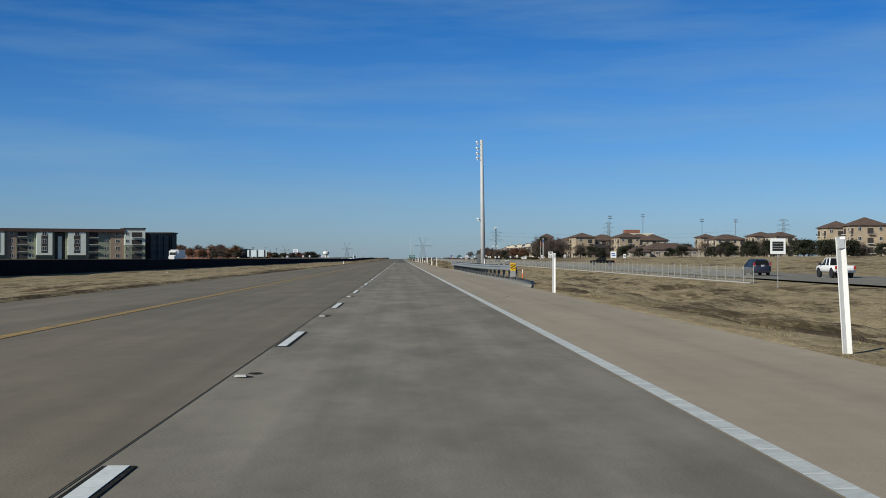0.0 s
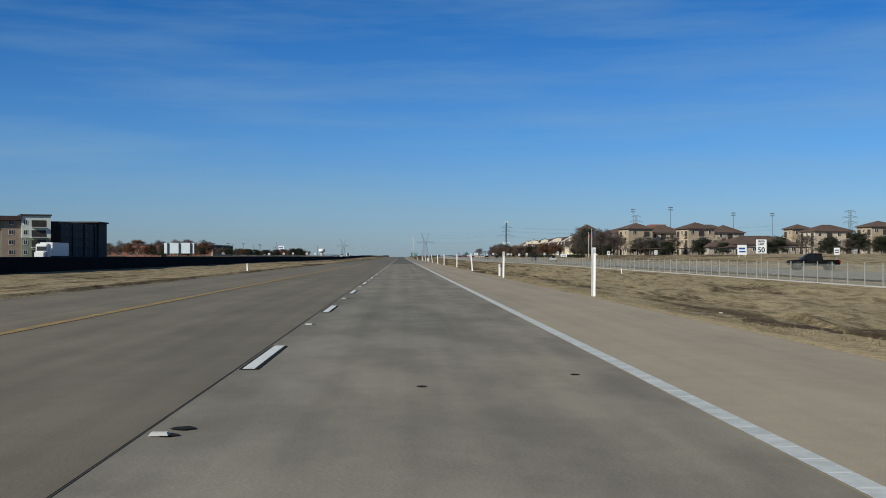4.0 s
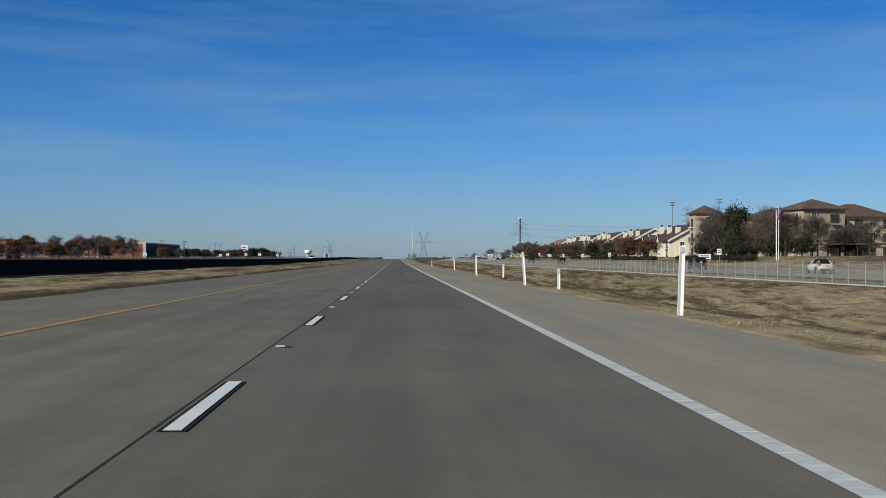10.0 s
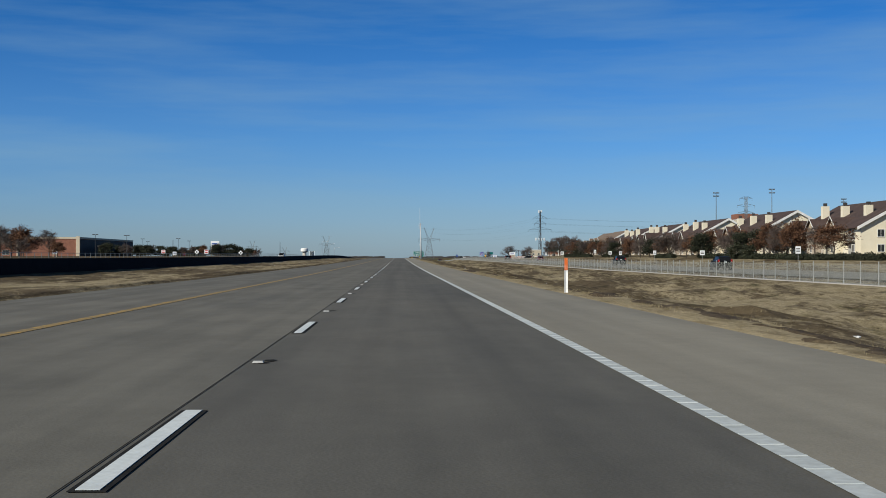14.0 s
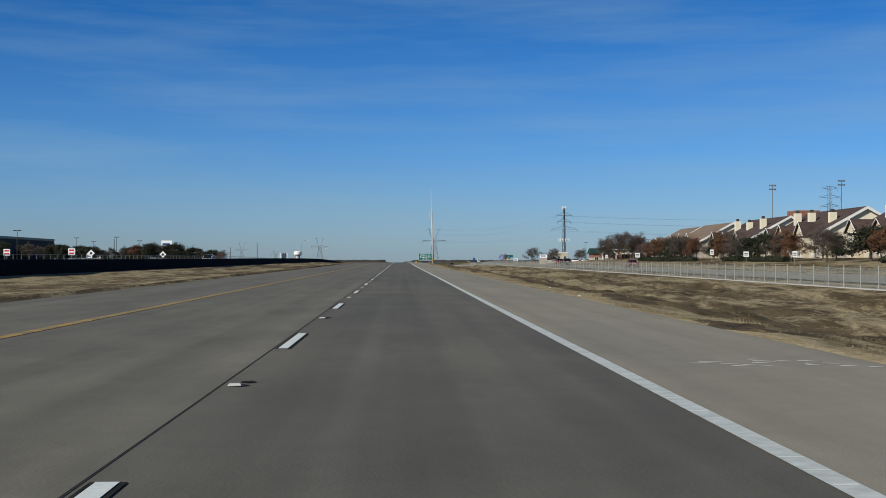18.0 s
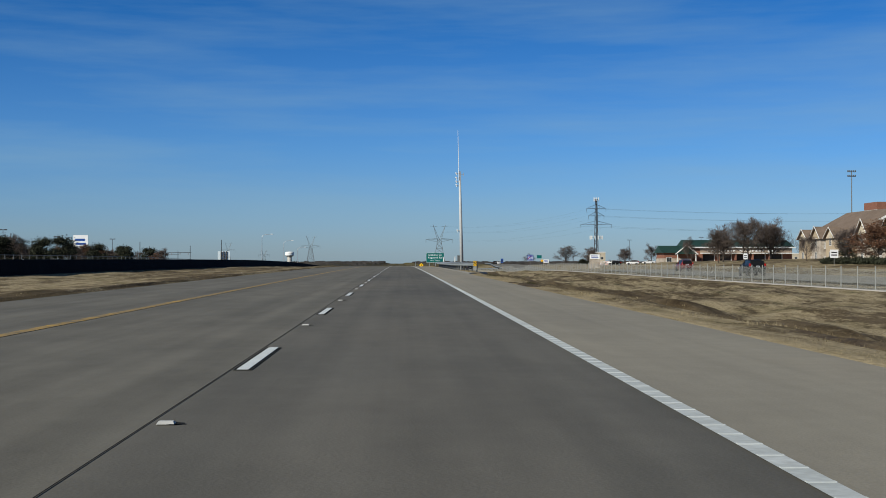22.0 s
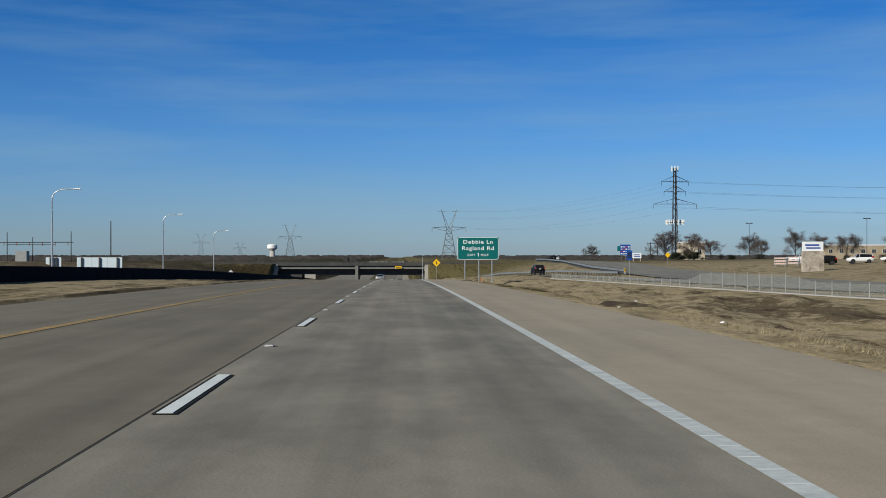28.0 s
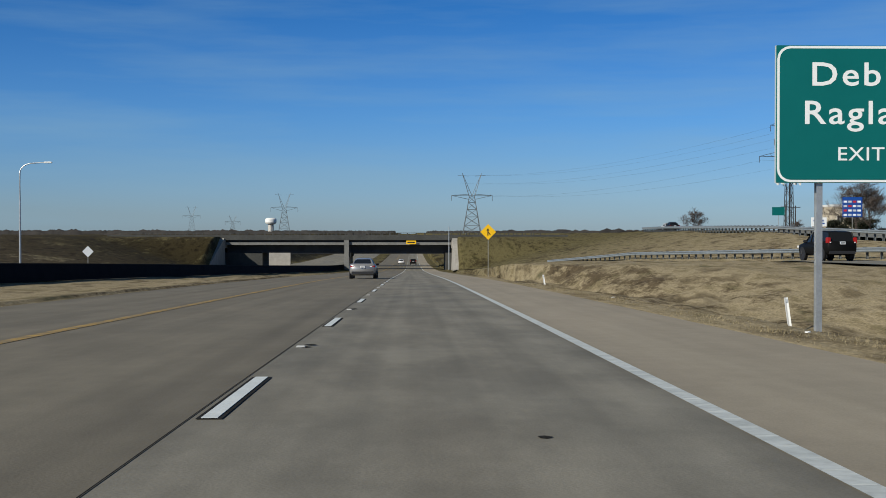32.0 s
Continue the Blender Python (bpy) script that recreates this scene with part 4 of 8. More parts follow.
# ---- overpass ----
def overpass(y0, y1, x0, x1, top, name_label, piers=True):
    b = thing("overpass", 0, 0, 0, label=name_label, category="bridge", group="bridges over the freeway")
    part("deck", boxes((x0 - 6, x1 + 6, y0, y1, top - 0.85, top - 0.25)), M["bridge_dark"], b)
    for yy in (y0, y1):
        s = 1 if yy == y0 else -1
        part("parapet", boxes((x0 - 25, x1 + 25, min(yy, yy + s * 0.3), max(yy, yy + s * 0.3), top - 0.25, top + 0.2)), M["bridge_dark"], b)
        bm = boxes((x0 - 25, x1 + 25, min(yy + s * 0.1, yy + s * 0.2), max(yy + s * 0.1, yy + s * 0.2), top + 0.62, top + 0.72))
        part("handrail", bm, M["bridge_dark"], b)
        pm = bpy.data.meshes.new("rail_post")
        bm = boxes((-0.09, 0.09, -0.08, 0.08, 0.0, 0.45))
        bm.to_mesh(pm)
        bm.free()
        for k in range(int((x1 - x0 + 44) / 1.9)):
            link("rail_post", pm, M["bridge_dark"], b).location = (x0 - 22 + k * 1.9, yy + s * 0.15, top + 0.19)
    n = 7
    for k in range(n):
        yc = y0 + 0.9 + (y1 - y0 - 1.8) * k / (n - 1)
        low = top - (1.35 if k == 0 else 3.3)
        bm = boxes((x0, x1, yc - 0.35, yc + 0.35, top - 1.15, top - 0.85), (x0, x1, yc - 0.12, yc + 0.12, low, top - 1.15))
        gd = part("girder", bm, M["dark_steel"], b, "dark weathered girder")
        # front flange coloured pale as lit, those behind dark as in shade
        part("flange", boxes((x0, x1, yc - 0.4, yc + 0.4, low - (0.55 if k == 0 else 0.3), low)), M["bridge_grey"] if k == 0 else M["dark_steel"], gd, "pale bottom flange" if k == 0 else "")
    for x, s in ((x0, -1), (x1, 1)):
        z0 = float(road_z((y0 + y1) / 2)) - 0.5
        reach = 7.6 if s < 0 and piers else 1.2
        # shade under the deck is painted into the wall's dark tone
        part("abutment", boxes((min(x - s * reach, x + s * 1.2), max(x - s * reach, x + s * 1.2), y0 + (2.4 if reach > 2 else 0.4), y1 - 0.4, z0, top - 3.62)), M["bridge_dark"], b, "abutment wall coloured dark for the shade under the deck")
        part("backwall", boxes((min(x + s * 0.05, x + s * 1.2), max(x + s * 0.05, x + s * 1.2), y0 + 0.1, y1 - 0.1, top - 2.6, top - 0.9)), M["concrete"], b)
    if piers:
        z0 = float(road_z((y0 + y1) / 2)) - 0.5
        part("pier_cap", boxes((-14.9, -13.5, y0 + 0.2, y1 - 0.2, top - 4.5, top - 3.6)), M["bridge_dark"], b)
        for k in range(4):
            yc = y0 + 1.4 + (y1 - y0 - 2.8) * k / 3
            bm = rods([((-14.2, yc, z0), (-14.2, yc, top - 4.5), 0.5)], 16)
            part("column", bm, M["concrete"], b)
        # grey plate before the columns, toned as the pier's lit end
        part("column_face", boxes((-14.9, -13.9, y0 - 0.06, y0 + 0.18, top - 8.6, top - 0.9)), M["bridge_grey"], b, "grey concrete pier end toned as the lit face")
    return b


BR_Y, BR_TOP = 1457.0, -0.56
ob = overpass(BR_Y, BR_Y + 15, -40.2, 8.0, BR_TOP, "dark road bridge over the freeway with concrete rails")
for x, s in ((-40.2, -1), (8.0, 1)):
    bm = bmesh.new()
    z0, z1 = float(road_z(BR_Y)) - 0.4, BR_TOP - 0.4
    # sloped wing wall along the foot of the embankment
    pts = [(x, BR_Y + 0.3, z0), (x + s * 0.5, BR_Y - 24, z0), (x + s * 0.5, BR_Y - 23, z0 + 0.5), (x + s * 0.2, BR_Y + 0.3, z1)]
    a = [bm.verts.new(p) for p in pts]
    c = [bm.verts.new((p[0] + s * 1.6, p[1], p[2])) for p in pts]
    bm.faces.new(a)
    bm.faces.new(c[::-1])
    for k in range(4):
        j = (k + 1) % 4
        bm.faces.new((a[k], a[j], c[j], c[k]))
    part("wing_wall", bm, M["concrete"], ob, "sloped concrete wing wall")
bm = bmesh.new()
plate(bm, 2.1, 0.75, 0.03, 0.05)
cl = part("clearance_plate", bm, M["sign_yellow"], ob, "yellow clearance sign")
cl.location = (-0.6, BR_Y - 0.1, BR_TOP - 1.35)
bm = boxes((-0.8, 0.8, -0.03, -0.02, -0.12, 0.12))
part("lettering", bm, M["black"], cl)
part("shaft", rods([((0, 0, 0), (0, 0, 9.2), 0.11, 0.08)], 10), M["galv"], thing("light_pole", 7.4, BR_Y - 3, float(road_z(BR_Y - 3)) - 0.1, label="thin grey pole beside the bridge abutment", category="pole"))
overpass(1514, 1526, -52, 14, BR_TOP - 1.2, "second road bridge behind the first", piers=False)
rw = part("retaining_wall", boxes((-43.5, -31.5, 1510, 1511, -9.4, -5.0)), M["concrete"])
tagged(rw, "sunlit pale concrete retaining wall beyond the bridge", "wall", kind="structure")

# ---- buildings ----
M["stucco"] = material("tan_stucco", [(0.38, 0.3, 0.2), (0.46, 0.37, 0.26)], scale=0.4, rough=0.9, fine=0.08, fine_scale=6, vary=0.06)
M["stucco_cream"] = material("cream_stucco", [(0.5, 0.43, 0.315), (0.58, 0.5, 0.375)], scale=0.4, rough=0.9, fine=0.06, fine_scale=6)
M["siding_cream"] = material("cream_siding", [(0.7, 0.63, 0.47), (0.78, 0.71, 0.55)], scale=0.4, rough=0.85, fine=0.05, fine_scale=5)
M["stone"] = material("pale_limestone", [(0.24, 0.2, 0.16), (0.42, 0.36, 0.29), (0.52, 0.46, 0.38)], scale=1.1, rough=0.9, fine=0.25, fine_scale=3.0, bump=0.4, bump_scale=4)
M["brick"] = material("red_brick", [(0.2, 0.085, 0.055), (0.28, 0.125, 0.08)], scale=0.8, rough=0.9, fine=0.18, fine_scale=7)
M["brick_tan"] = material("tan_brick", [(0.27, 0.2, 0.15), (0.35, 0.27, 0.2)], scale=0.8, rough=0.9, fine=0.16, fine_scale=7)
M["shingle"] = material("brown_shingles", [(0.075, 0.05, 0.04), (0.12, 0.082, 0.064)], scale=0.5, rough=0.95, fine=0.22, fine_scale=3.5, vary=0.08)
M["shingle_tan"] = material("tan_brown_shingles", [(0.15, 0.11, 0.08), (0.21, 0.155, 0.115)], scale=0.5, rough=0.95, fine=0.2, fine_scale=3.5)
M["shingle_dark"] = material("dark_brown_shingles", [(0.05, 0.032, 0.028), (0.085, 0.055, 0.046)], scale=0.5, rough=0.95, fine=0.22, fine_scale=3.5, vary=0.1)
M["green_metal"] = material("dark_green_roof", [(0.012, 0.04, 0.03), (0.02, 0.055, 0.042)], scale=0.5, rough=0.6, fine=0.15, fine_scale=2)
M["trim_white"] = material("white_trim", [(0.7, 0.69, 0.65)], rough=0.7, fine=0.05)
M["panel_white"] = material("white_panel", [(0.58, 0.64, 0.57), (0.68, 0.72, 0.65)], scale=0.6, rough=0.8)
M["panel_grey"] = material("grey_panel", [(0.2, 0.23, 0.165), (0.28, 0.3, 0.22)], scale=0.6, rough=0.8)
M["panel_dark"] = material("dark_panel", [(0.035, 0.03, 0.028), (0.055, 0.05, 0.047)], scale=0.6, rough=0.8)
glass = bpy.data.materials.new("window_glass")
glass.use_nodes = True
gb = glass.node_tree.nodes["Principled BSDF"]
gb.inputs["Base Color"].default_value, gb.inputs["Roughness"].default_value, gb.inputs["Specular IOR Level"].default_value = (0.03, 0.034, 0.036, 1), 0.12, 0.45
M["glass"] = glass


def window(parent, x, z, w, h, face_y, mat="trim_white"):
    """A framed window in a wall that faces -y at face_y (parent's space)."""
    t = 0.09
    f = part("window", boxes((x - w / 2, x + w / 2, face_y - 0.06, face_y + 0.02, z - h / 2, z - h / 2 + t), (x - w / 2, x + w / 2, face_y - 0.06, face_y + 0.02, z + h / 2 - t, z + h / 2), (x - w / 2, x - w / 2 + t, face_y - 0.06, face_y + 0.02, z - h / 2 + t, z + h / 2 - t), (x + w / 2 - t, x + w / 2, face_y - 0.06, face_y + 0.02, z - h / 2 + t, z + h / 2 - t), (x - t / 3, x + t / 3, face_y - 0.05, face_y + 0.02, z - h / 2 + t, z + h / 2 - t)), M[mat], parent)
    part("pane", boxes((x - w / 2 + t, x + w / 2 - t, face_y - 0.02, face_y + 0.01, z - h / 2 + t, z + h / 2 - t)), M["glass"], f)
    return f


def hip_roof(x0, x1, y0, y1, z0, z1, over=0.7):
    bm = bmesh.new()
    x0, x1, y0, y1 = x0 - over, x1 + over, y0 - over, y1 + over
    w, d = x1 - x0, y1 - y0
    m = min(w, d) / 2 * 0.96
    lo = [bm.verts.new(p) for p in ((x0, y0, z0 - 0.28), (x1, y0, z0 - 0.28), (x1, y1, z0 - 0.28), (x0, y1, z0 - 0.28))]
    ea = [bm.verts.new(p) for p in ((x0, y0, z0), (x1, y0, z0), (x1, y1, z0), (x0, y1, z0))]
    if w > d:
        r = [bm.verts.new((x0 + m, (y0 + y1) / 2, z1)), bm.verts.new((x1 - m, (y0 + y1) / 2, z1))]
        fs = ((0, 1, "b", "a"), (1, 2, "b"), (2, 3, "a", "b"), (3, 0, "a"))
    else:
        r = [bm.verts.new(((x0 + x1) / 2, y0 + m, z1)), bm.verts.new(((x0 + x1) / 2, y1 - m, z1))]
        fs = ((0, 1, "a"), (1, 2, "b", "a"), (2, 3, "b"), (3, 0, "a", "b"))
    for f in fs:
        bm.faces.new([ea[k] if isinstance(k, int) else r["ab".index(k)] for k in f])
    for k in range(4):
        j = (k + 1) % 4
        bm.faces.new((lo[k], lo[j], ea[j], ea[k]))
    bm.faces.new(lo[::-1])
    return bm


def balcony(parent, x, z, w, face_y, dark=True):
    """A balcony bay in a wall that faces -y: slab, railing and a flat dark plate painted as the shaded opening."""
    b = part("balcony", boxes((x - w / 2, x + w / 2, face_y - 0.9, face_y + 0.02, z - 0.16, z)), M["trim_white"], parent)
    part("recess", boxes((x - w / 2 + 0.1, x + w / 2 - 0.1, face_y - 0.03, face_y + 0.01, z, z + 2.2)), M["glass"] if not dark else M["panel_dark"], b)
    bars = [(x - w / 2, x + w / 2, face_y - 0.9, face_y - 0.85, z + 0.98, z + 1.04)]
    k = x - w / 2
    while k <= x + w / 2 + 0.01:
        bars.append((k, k + 0.04, face_y - 0.89, face_y - 0.86, z, z + 0.98))
        k += 0.3
    part("railing", boxes(*bars), M["black"], b)


def block(parent, cx, cy, w, d, base, eave, peak, wall, roof="shingle", front=True, turn=0, storeys=3, windows=True, band=True, bal=True):
    """A storeyed block with a hipped roof, windows towards -y and -x, as parts of one building."""
    e = new("wing")
    e.parent = parent
    e.matrix_basis = pose(cx, cy, 0, 0, 0, turn)
    x0, x1, y0, y1 = -w / 2, w / 2, -d / 2, d / 2
    h = (eave - base) / storeys
    me = boxes((x0, x1, y0, y1, base - 1.5, eave))
    body = part("wall", me, M[wall], parent)
    body.matrix_basis = e.matrix_basis
    if band:
        bd = part("stone_base", boxes((x0 - 0.06, x1 + 0.06, y0 - 0.06, y1 + 0.06, base - 1.5, base + h * 0.95)), M["stone"], parent, "pale stone ground storey")
        bd.matrix_basis = e.matrix_basis
    rf = part("roof", hip_roof(x0, x1, y0, y1, eave, peak), M[roof], parent)
    rf.matrix_basis = e.matrix_basis
    bpy.data.objects.remove(e)
    if windows:
        for face, length in ((0, w), (1, d)):
            n = max(1, int(length / 3.6))
            for s in range(storeys):
                for k in range(n):
                    x = -length / 2 + (k + 0.5) * length / n
                    z = base + h * s + h * 0.55
                    dist = d / 2 if face == 0 else w / 2
                    m = body.matrix_basis @ pose(0, 0, 0, 0, 0, 0 if face == 0 else -90)
                    if bal and (k + face) % 2 == 1:
                        before = set(o.name for o in parent.children)
                        balcony(parent, x, base + h * s + 0.15, 2.4, -dist - 0.07)
                    else:
                        before = set(o.name for o in parent.children)
                        window(parent, x, z, 1.4, 1.5, -dist - 0.07)
                    for o in parent.children:
                        if o.name not in before:
                            o.matrix_basis = m
    return body


def apartment(label, blocks, base):
    a = thing("apartment_building", label=label, category="building", group="tan apartment buildings")
    for cx, cy, w, d, eave, peak, wall, turn in blocks:
        block(a, cx, cy, w, d, base, eave, peak, wall, turn=turn)
    return a


corner_flats = apartment("tan three-storey apartments with brown hipped roofs and stone ground floor", [
    (82.4, 706, 6.6, 6.6, 13.3, 15.4, "stone", 0), (97, 684, 20, 16, 11.0, 13.8, "stucco", 20), (95.4, 658, 10.5, 10.5, 12.5, 14.8, "stucco", 12),
    (108, 668, 15, 13, 11.0, 14.1, "stucco_cream", 12), (115, 637, 11, 11, 12.1, 14.5, "stucco", 12), (126, 660, 16, 14, 11.0, 14.2, "stucco_cream", 12), (138, 683, 13, 13, 11.2, 14.6, "stucco_cream", 12)], 1.5)
part("upper_wall", boxes((79.05, 85.75, 702.65, 709.35, 11.6, 13.25)), M["stucco"], corner_flats, "tan plastered top storey")
apartment("tan three-storey apartments with small corner tower and brown hipped roofs", [
    (158, 645, 8, 8, 12.2, 14.0, "stucco", 8), (166, 634, 16, 13, 11.0, 13.5, "stucco_cream", 8), (176, 607, 11, 11, 12.2, 14.3, "stucco", 8), (187, 622, 18, 14, 11.0, 13.9, "stucco", 8), (176, 576, 9, 12, 11.5, 13.6, "stucco_cream", 8)], 1.5)
apartment("tan apartments on higher ground with brown hipped roofs", [
    (189, 538, 12, 12, 14.6, 17.5, "stucco", 0), (196, 505, 20, 16, 12.8, 15.6, "stucco_cream", 0), (175, 467, 12, 12, 13.8, 16.8, "stucco", 0), (190, 452, 16, 14, 12.6, 15.2, "stucco_cream", 0)], 3.0)
club = thing("clubhouse", label="low tan clubhouse with a wide brown hipped roof", category="building")
block(club, 128, 600, 26, 16, 1.5, 5.6, 8.6, "stucco", storeys=1, turn=8, bal=False)
block(club, 112, 590, 10, 8, 1.5, 4.6, 6.4, "stone", storeys=1, turn=8, bal=False, band=False)


def carport(x, y, turn, n, base):
    c = thing("carport", x, y, base, turn, label="long dark flat-roofed carport on thin posts", category="carport", group="carports by the apartments")
    L = n * 5.5
    part("roof", boxes((-L / 2, L / 2, -2.7, 2.7, 2.35, 2.6)), M["shingle_dark"], c)
    for k in range(n + 1):
        for yy in (-2.2, 2.2):
            part("post", boxes((-L / 2 + k * 5.5 * 0.98 + 0.1, -L / 2 + k * 5.5 * 0.98 + 0.25, yy - 0.07, yy + 0.07, -0.3, 2.35)), M["panel_dark"], c)


carport(84, 640, 108, 8, 1.5)
carport(97, 610, 108, 6, 1.5)
carport(120, 560, 20, 6, 1.6)


# two-storey condos, ridge along the road, gables across
def condo(x, y, length, turn, wall, roof, seed):
    r = random.Random(seed)
    base = 1.4
    c = thing("condo_building", x, y, 0, turn, label="two-storey cream condo building with dark gabled roof and chimneys" if roof == "shingle_dark" else "two-storey tan condo building with a brown gabled roof", category="building", group="row of condo buildings")
    w, eave, ridge = 17.0, 6.6, 11.2
    part("wall", boxes((-w / 2, w / 2, 0, length, base - 1, eave)), M[wall], c)
    for yy, s in ((0.0, 1), (length, -1)):
        bm = bmesh.new()
        v = [bm.verts.new(p) for p in ((-w / 2, yy, eave), (w / 2, yy, eave), (0, yy, ridge - 0.25))]
        u = [bm.verts.new((p.co.x, yy + s * 0.3, p.co.z)) for p in v]
        bm.faces.new(v)
        bm.faces.new(u[::-1])
        for k in range(3):
            bm.faces.new((v[k], v[(k + 1) % 3], u[(k + 1) % 3], u[k]))
        part("gable", bm, M["siding_cream"], c, "cream gable end")
    for s in (-1, 1):
        bm = bmesh.new()
        ov = 0.6
        pts = [(0, -ov, ridge), (s * (w / 2 + 0.8), -ov, eave - 0.45), (s * (w / 2 + 0.8), length + ov, eave - 0.45), (0, length + ov, ridge)]
        a = [bm.verts.new(p) for p in pts]
        b = [bm.verts.new((p[0], p[1], p[2] + 0.25)) for p in pts]
        bm.faces.new(a)
        bm.faces.new(b[::-1])
        for k in range(4):
            bm.faces.new((a[k], a[(k + 1) % 4], b[(k + 1) % 4], b[k]))
        bmesh.ops.recalc_face_normals(bm, faces=bm.faces[:])
        part("roof_slope", bm, M[roof], c)
        bm = bmesh.new()
        pts = [(0, -ov - 0.06, ridge - 0.28), (s * (w / 2 + 0.85), -ov - 0.06, eave - 0.75), (s * (w / 2 + 0.85), -ov - 0.06, eave - 0.2), (0, -ov - 0.06, ridge + 0.28)]
        a = [bm.verts.new(p) for p in pts]
        b = [bm.verts.new((p[0], p[1] + 0.1, p[2])) for p in pts]
        bm.faces.new(a)
        bm.faces.new(b[::-1])
        for k in range(4):
            bm.faces.new((a[k], a[(k + 1) % 4], b[(k + 1) % 4], b[k]))
        bmesh.ops.recalc_face_normals(bm, faces=bm.faces[:])
        part("bargeboard", bm, M["trim_white"], c, "white bargeboard")
    n = 3
    for k in range(n):
        yy = (k + 0.5) * length / n + r.uniform(-1, 1)
        rise = r.choice((1.1, 1.5, 1.9))
        if roof == "shingle_dark" and k < 3:
            top = 10.4 + r.uniform(-0.3, 0.4)
            ch = part("chimney", boxes((-5.4, -4.1, yy - 0.6, yy + 0.6, 6.5, top + 0.3)), M["siding_cream"], c, "boxed cream chimney")
            part("cap", boxes((-5.05, -4.45, yy - 0.3, yy + 0.3, top + 0.3, top + 0.9)), M["panel_dark"], ch)
        # small gabled porch towards the road
        px, py, pw = -w / 2 - 1.5, yy + length / n * 0.32, 5.2
        part("porch_wall", boxes((px, -w / 2, py - pw / 2, py + pw / 2, base - 1, eave - 0.6)), M["stone" if k % 2 else wall], c)
        bm = bmesh.new()
        a = [bm.verts.new(p) for p in ((px - 0.4, py - pw / 2 - 0.4, eave - 0.7), (px - 0.4, py + pw / 2 + 0.4, eave - 0.7), (px - 0.4, py, eave + rise + 0.25))]
        b = [bm.verts.new((-w / 4, p.co.y, p.co.z)) for p in a]
        bm.faces.new(b)
        for q in range(3):
            bm.faces.new((a[q], a[(q + 1) % 3], b[(q + 1) % 3], b[q]))
        part("porch_roof", bm, M[roof], c)
        bm = bmesh.new()
        g0 = [bm.verts.new(p) for p in ((px - 0.02, py - pw / 2, eave - 0.65), (px - 0.02, py + pw / 2, eave - 0.65), (px - 0.02, py, eave + rise))]
        g1 = [bm.verts.new((p.co.x + 0.2, p.co.y, p.co.z)) for p in g0]
        bm.faces.new(g0[::-1])
        bm.faces.new(g1)
        for q in range(3):
            bm.faces.new((g0[q], g0[(q + 1) % 3], g1[(q + 1) % 3], g1[q]))
        part("porch_gable", bm, M["stucco" if k % 2 else "stucco_cream"], c, "plastered gable wall")
        part("porch_trim", rods([((px - 0.43, py - pw / 2 - 0.5, eave - 0.65), (px - 0.45, py, eave + rise + 0.35), 0.07), ((px - 0.45, py + pw / 2 + 0.5, eave - 0.65), (px - 0.45, py, eave + rise + 0.35), 0.07)], 5), M["trim_white"], c)
        for zz in (base + 0.2, base + 2.8):
            bq = py - length / n * 0.5
            rc = part("balcony", boxes((-w / 2 - 0.9, -w / 2, bq - 1.7, bq + 1.7, zz - 0.15, zz)), M["trim_white"], c)
            # flat dark plate on the wall stands for the shade of a recess
            part("recess", boxes((-w / 2 - 0.04, -w / 2, bq - 1.6, bq + 1.6, zz, zz + 2.1)), M["panel_dark"], rc)
            part("railing", boxes(*[(-w / 2 - 0.88, -w / 2 - 0.84, bq - 1.7 + q * 0.42, bq - 1.64 + q * 0.42, zz, zz + 0.95) for q in range(9)], (-w / 2 - 0.9, -w / 2 - 0.82, bq - 1.7, bq + 1.72, zz + 0.95, zz + 1.02)), M["trim_white"], rc)
        for zz in (base + 1.3, base + 3.9):
            before = set(o.name for o in c.children)
            window(c, py, zz, 1.1, 1.5, px - 0.03)
            window(c, yy - length / n * 0.25, zz, 1.5, 1.4, -w / 2 - 0.03)
            for o in c.children:
                if o.name not in before:
                    o.matrix_basis = Matrix(((0, 1, 0, 0), (-1, 0, 0, 0), (0, 0, 1, 0), (0, 0, 0, 1))) @ Matrix.Diagonal((-1, 1, 1, 1))
    for xx in (-5, -1.5, 2.5, 6):
        for zz in (base + 1.3, base + 3.9):
            window(c, xx, zz, 1.3, 1.4, -0.03)
    return c


for k, (x, y, length, wall, roof) in enumerate(((88, 735, 34, "siding_cream", "shingle_dark"), (87, 793, 34, "siding_cream", "shingle_dark"), (87, 850, 34, "stucco_cream", "shingle_dark"), (87, 902, 32, "stucco_cream", "shingle_dark"), (88, 951, 32, "stucco_cream", "shingle_dark"), (88, 1000, 30, "stone", "shingle_tan"), (90, 1043, 26, "stucco", "shingle_tan"))):
    condo(x, y, length, 0, wall, roof, k)


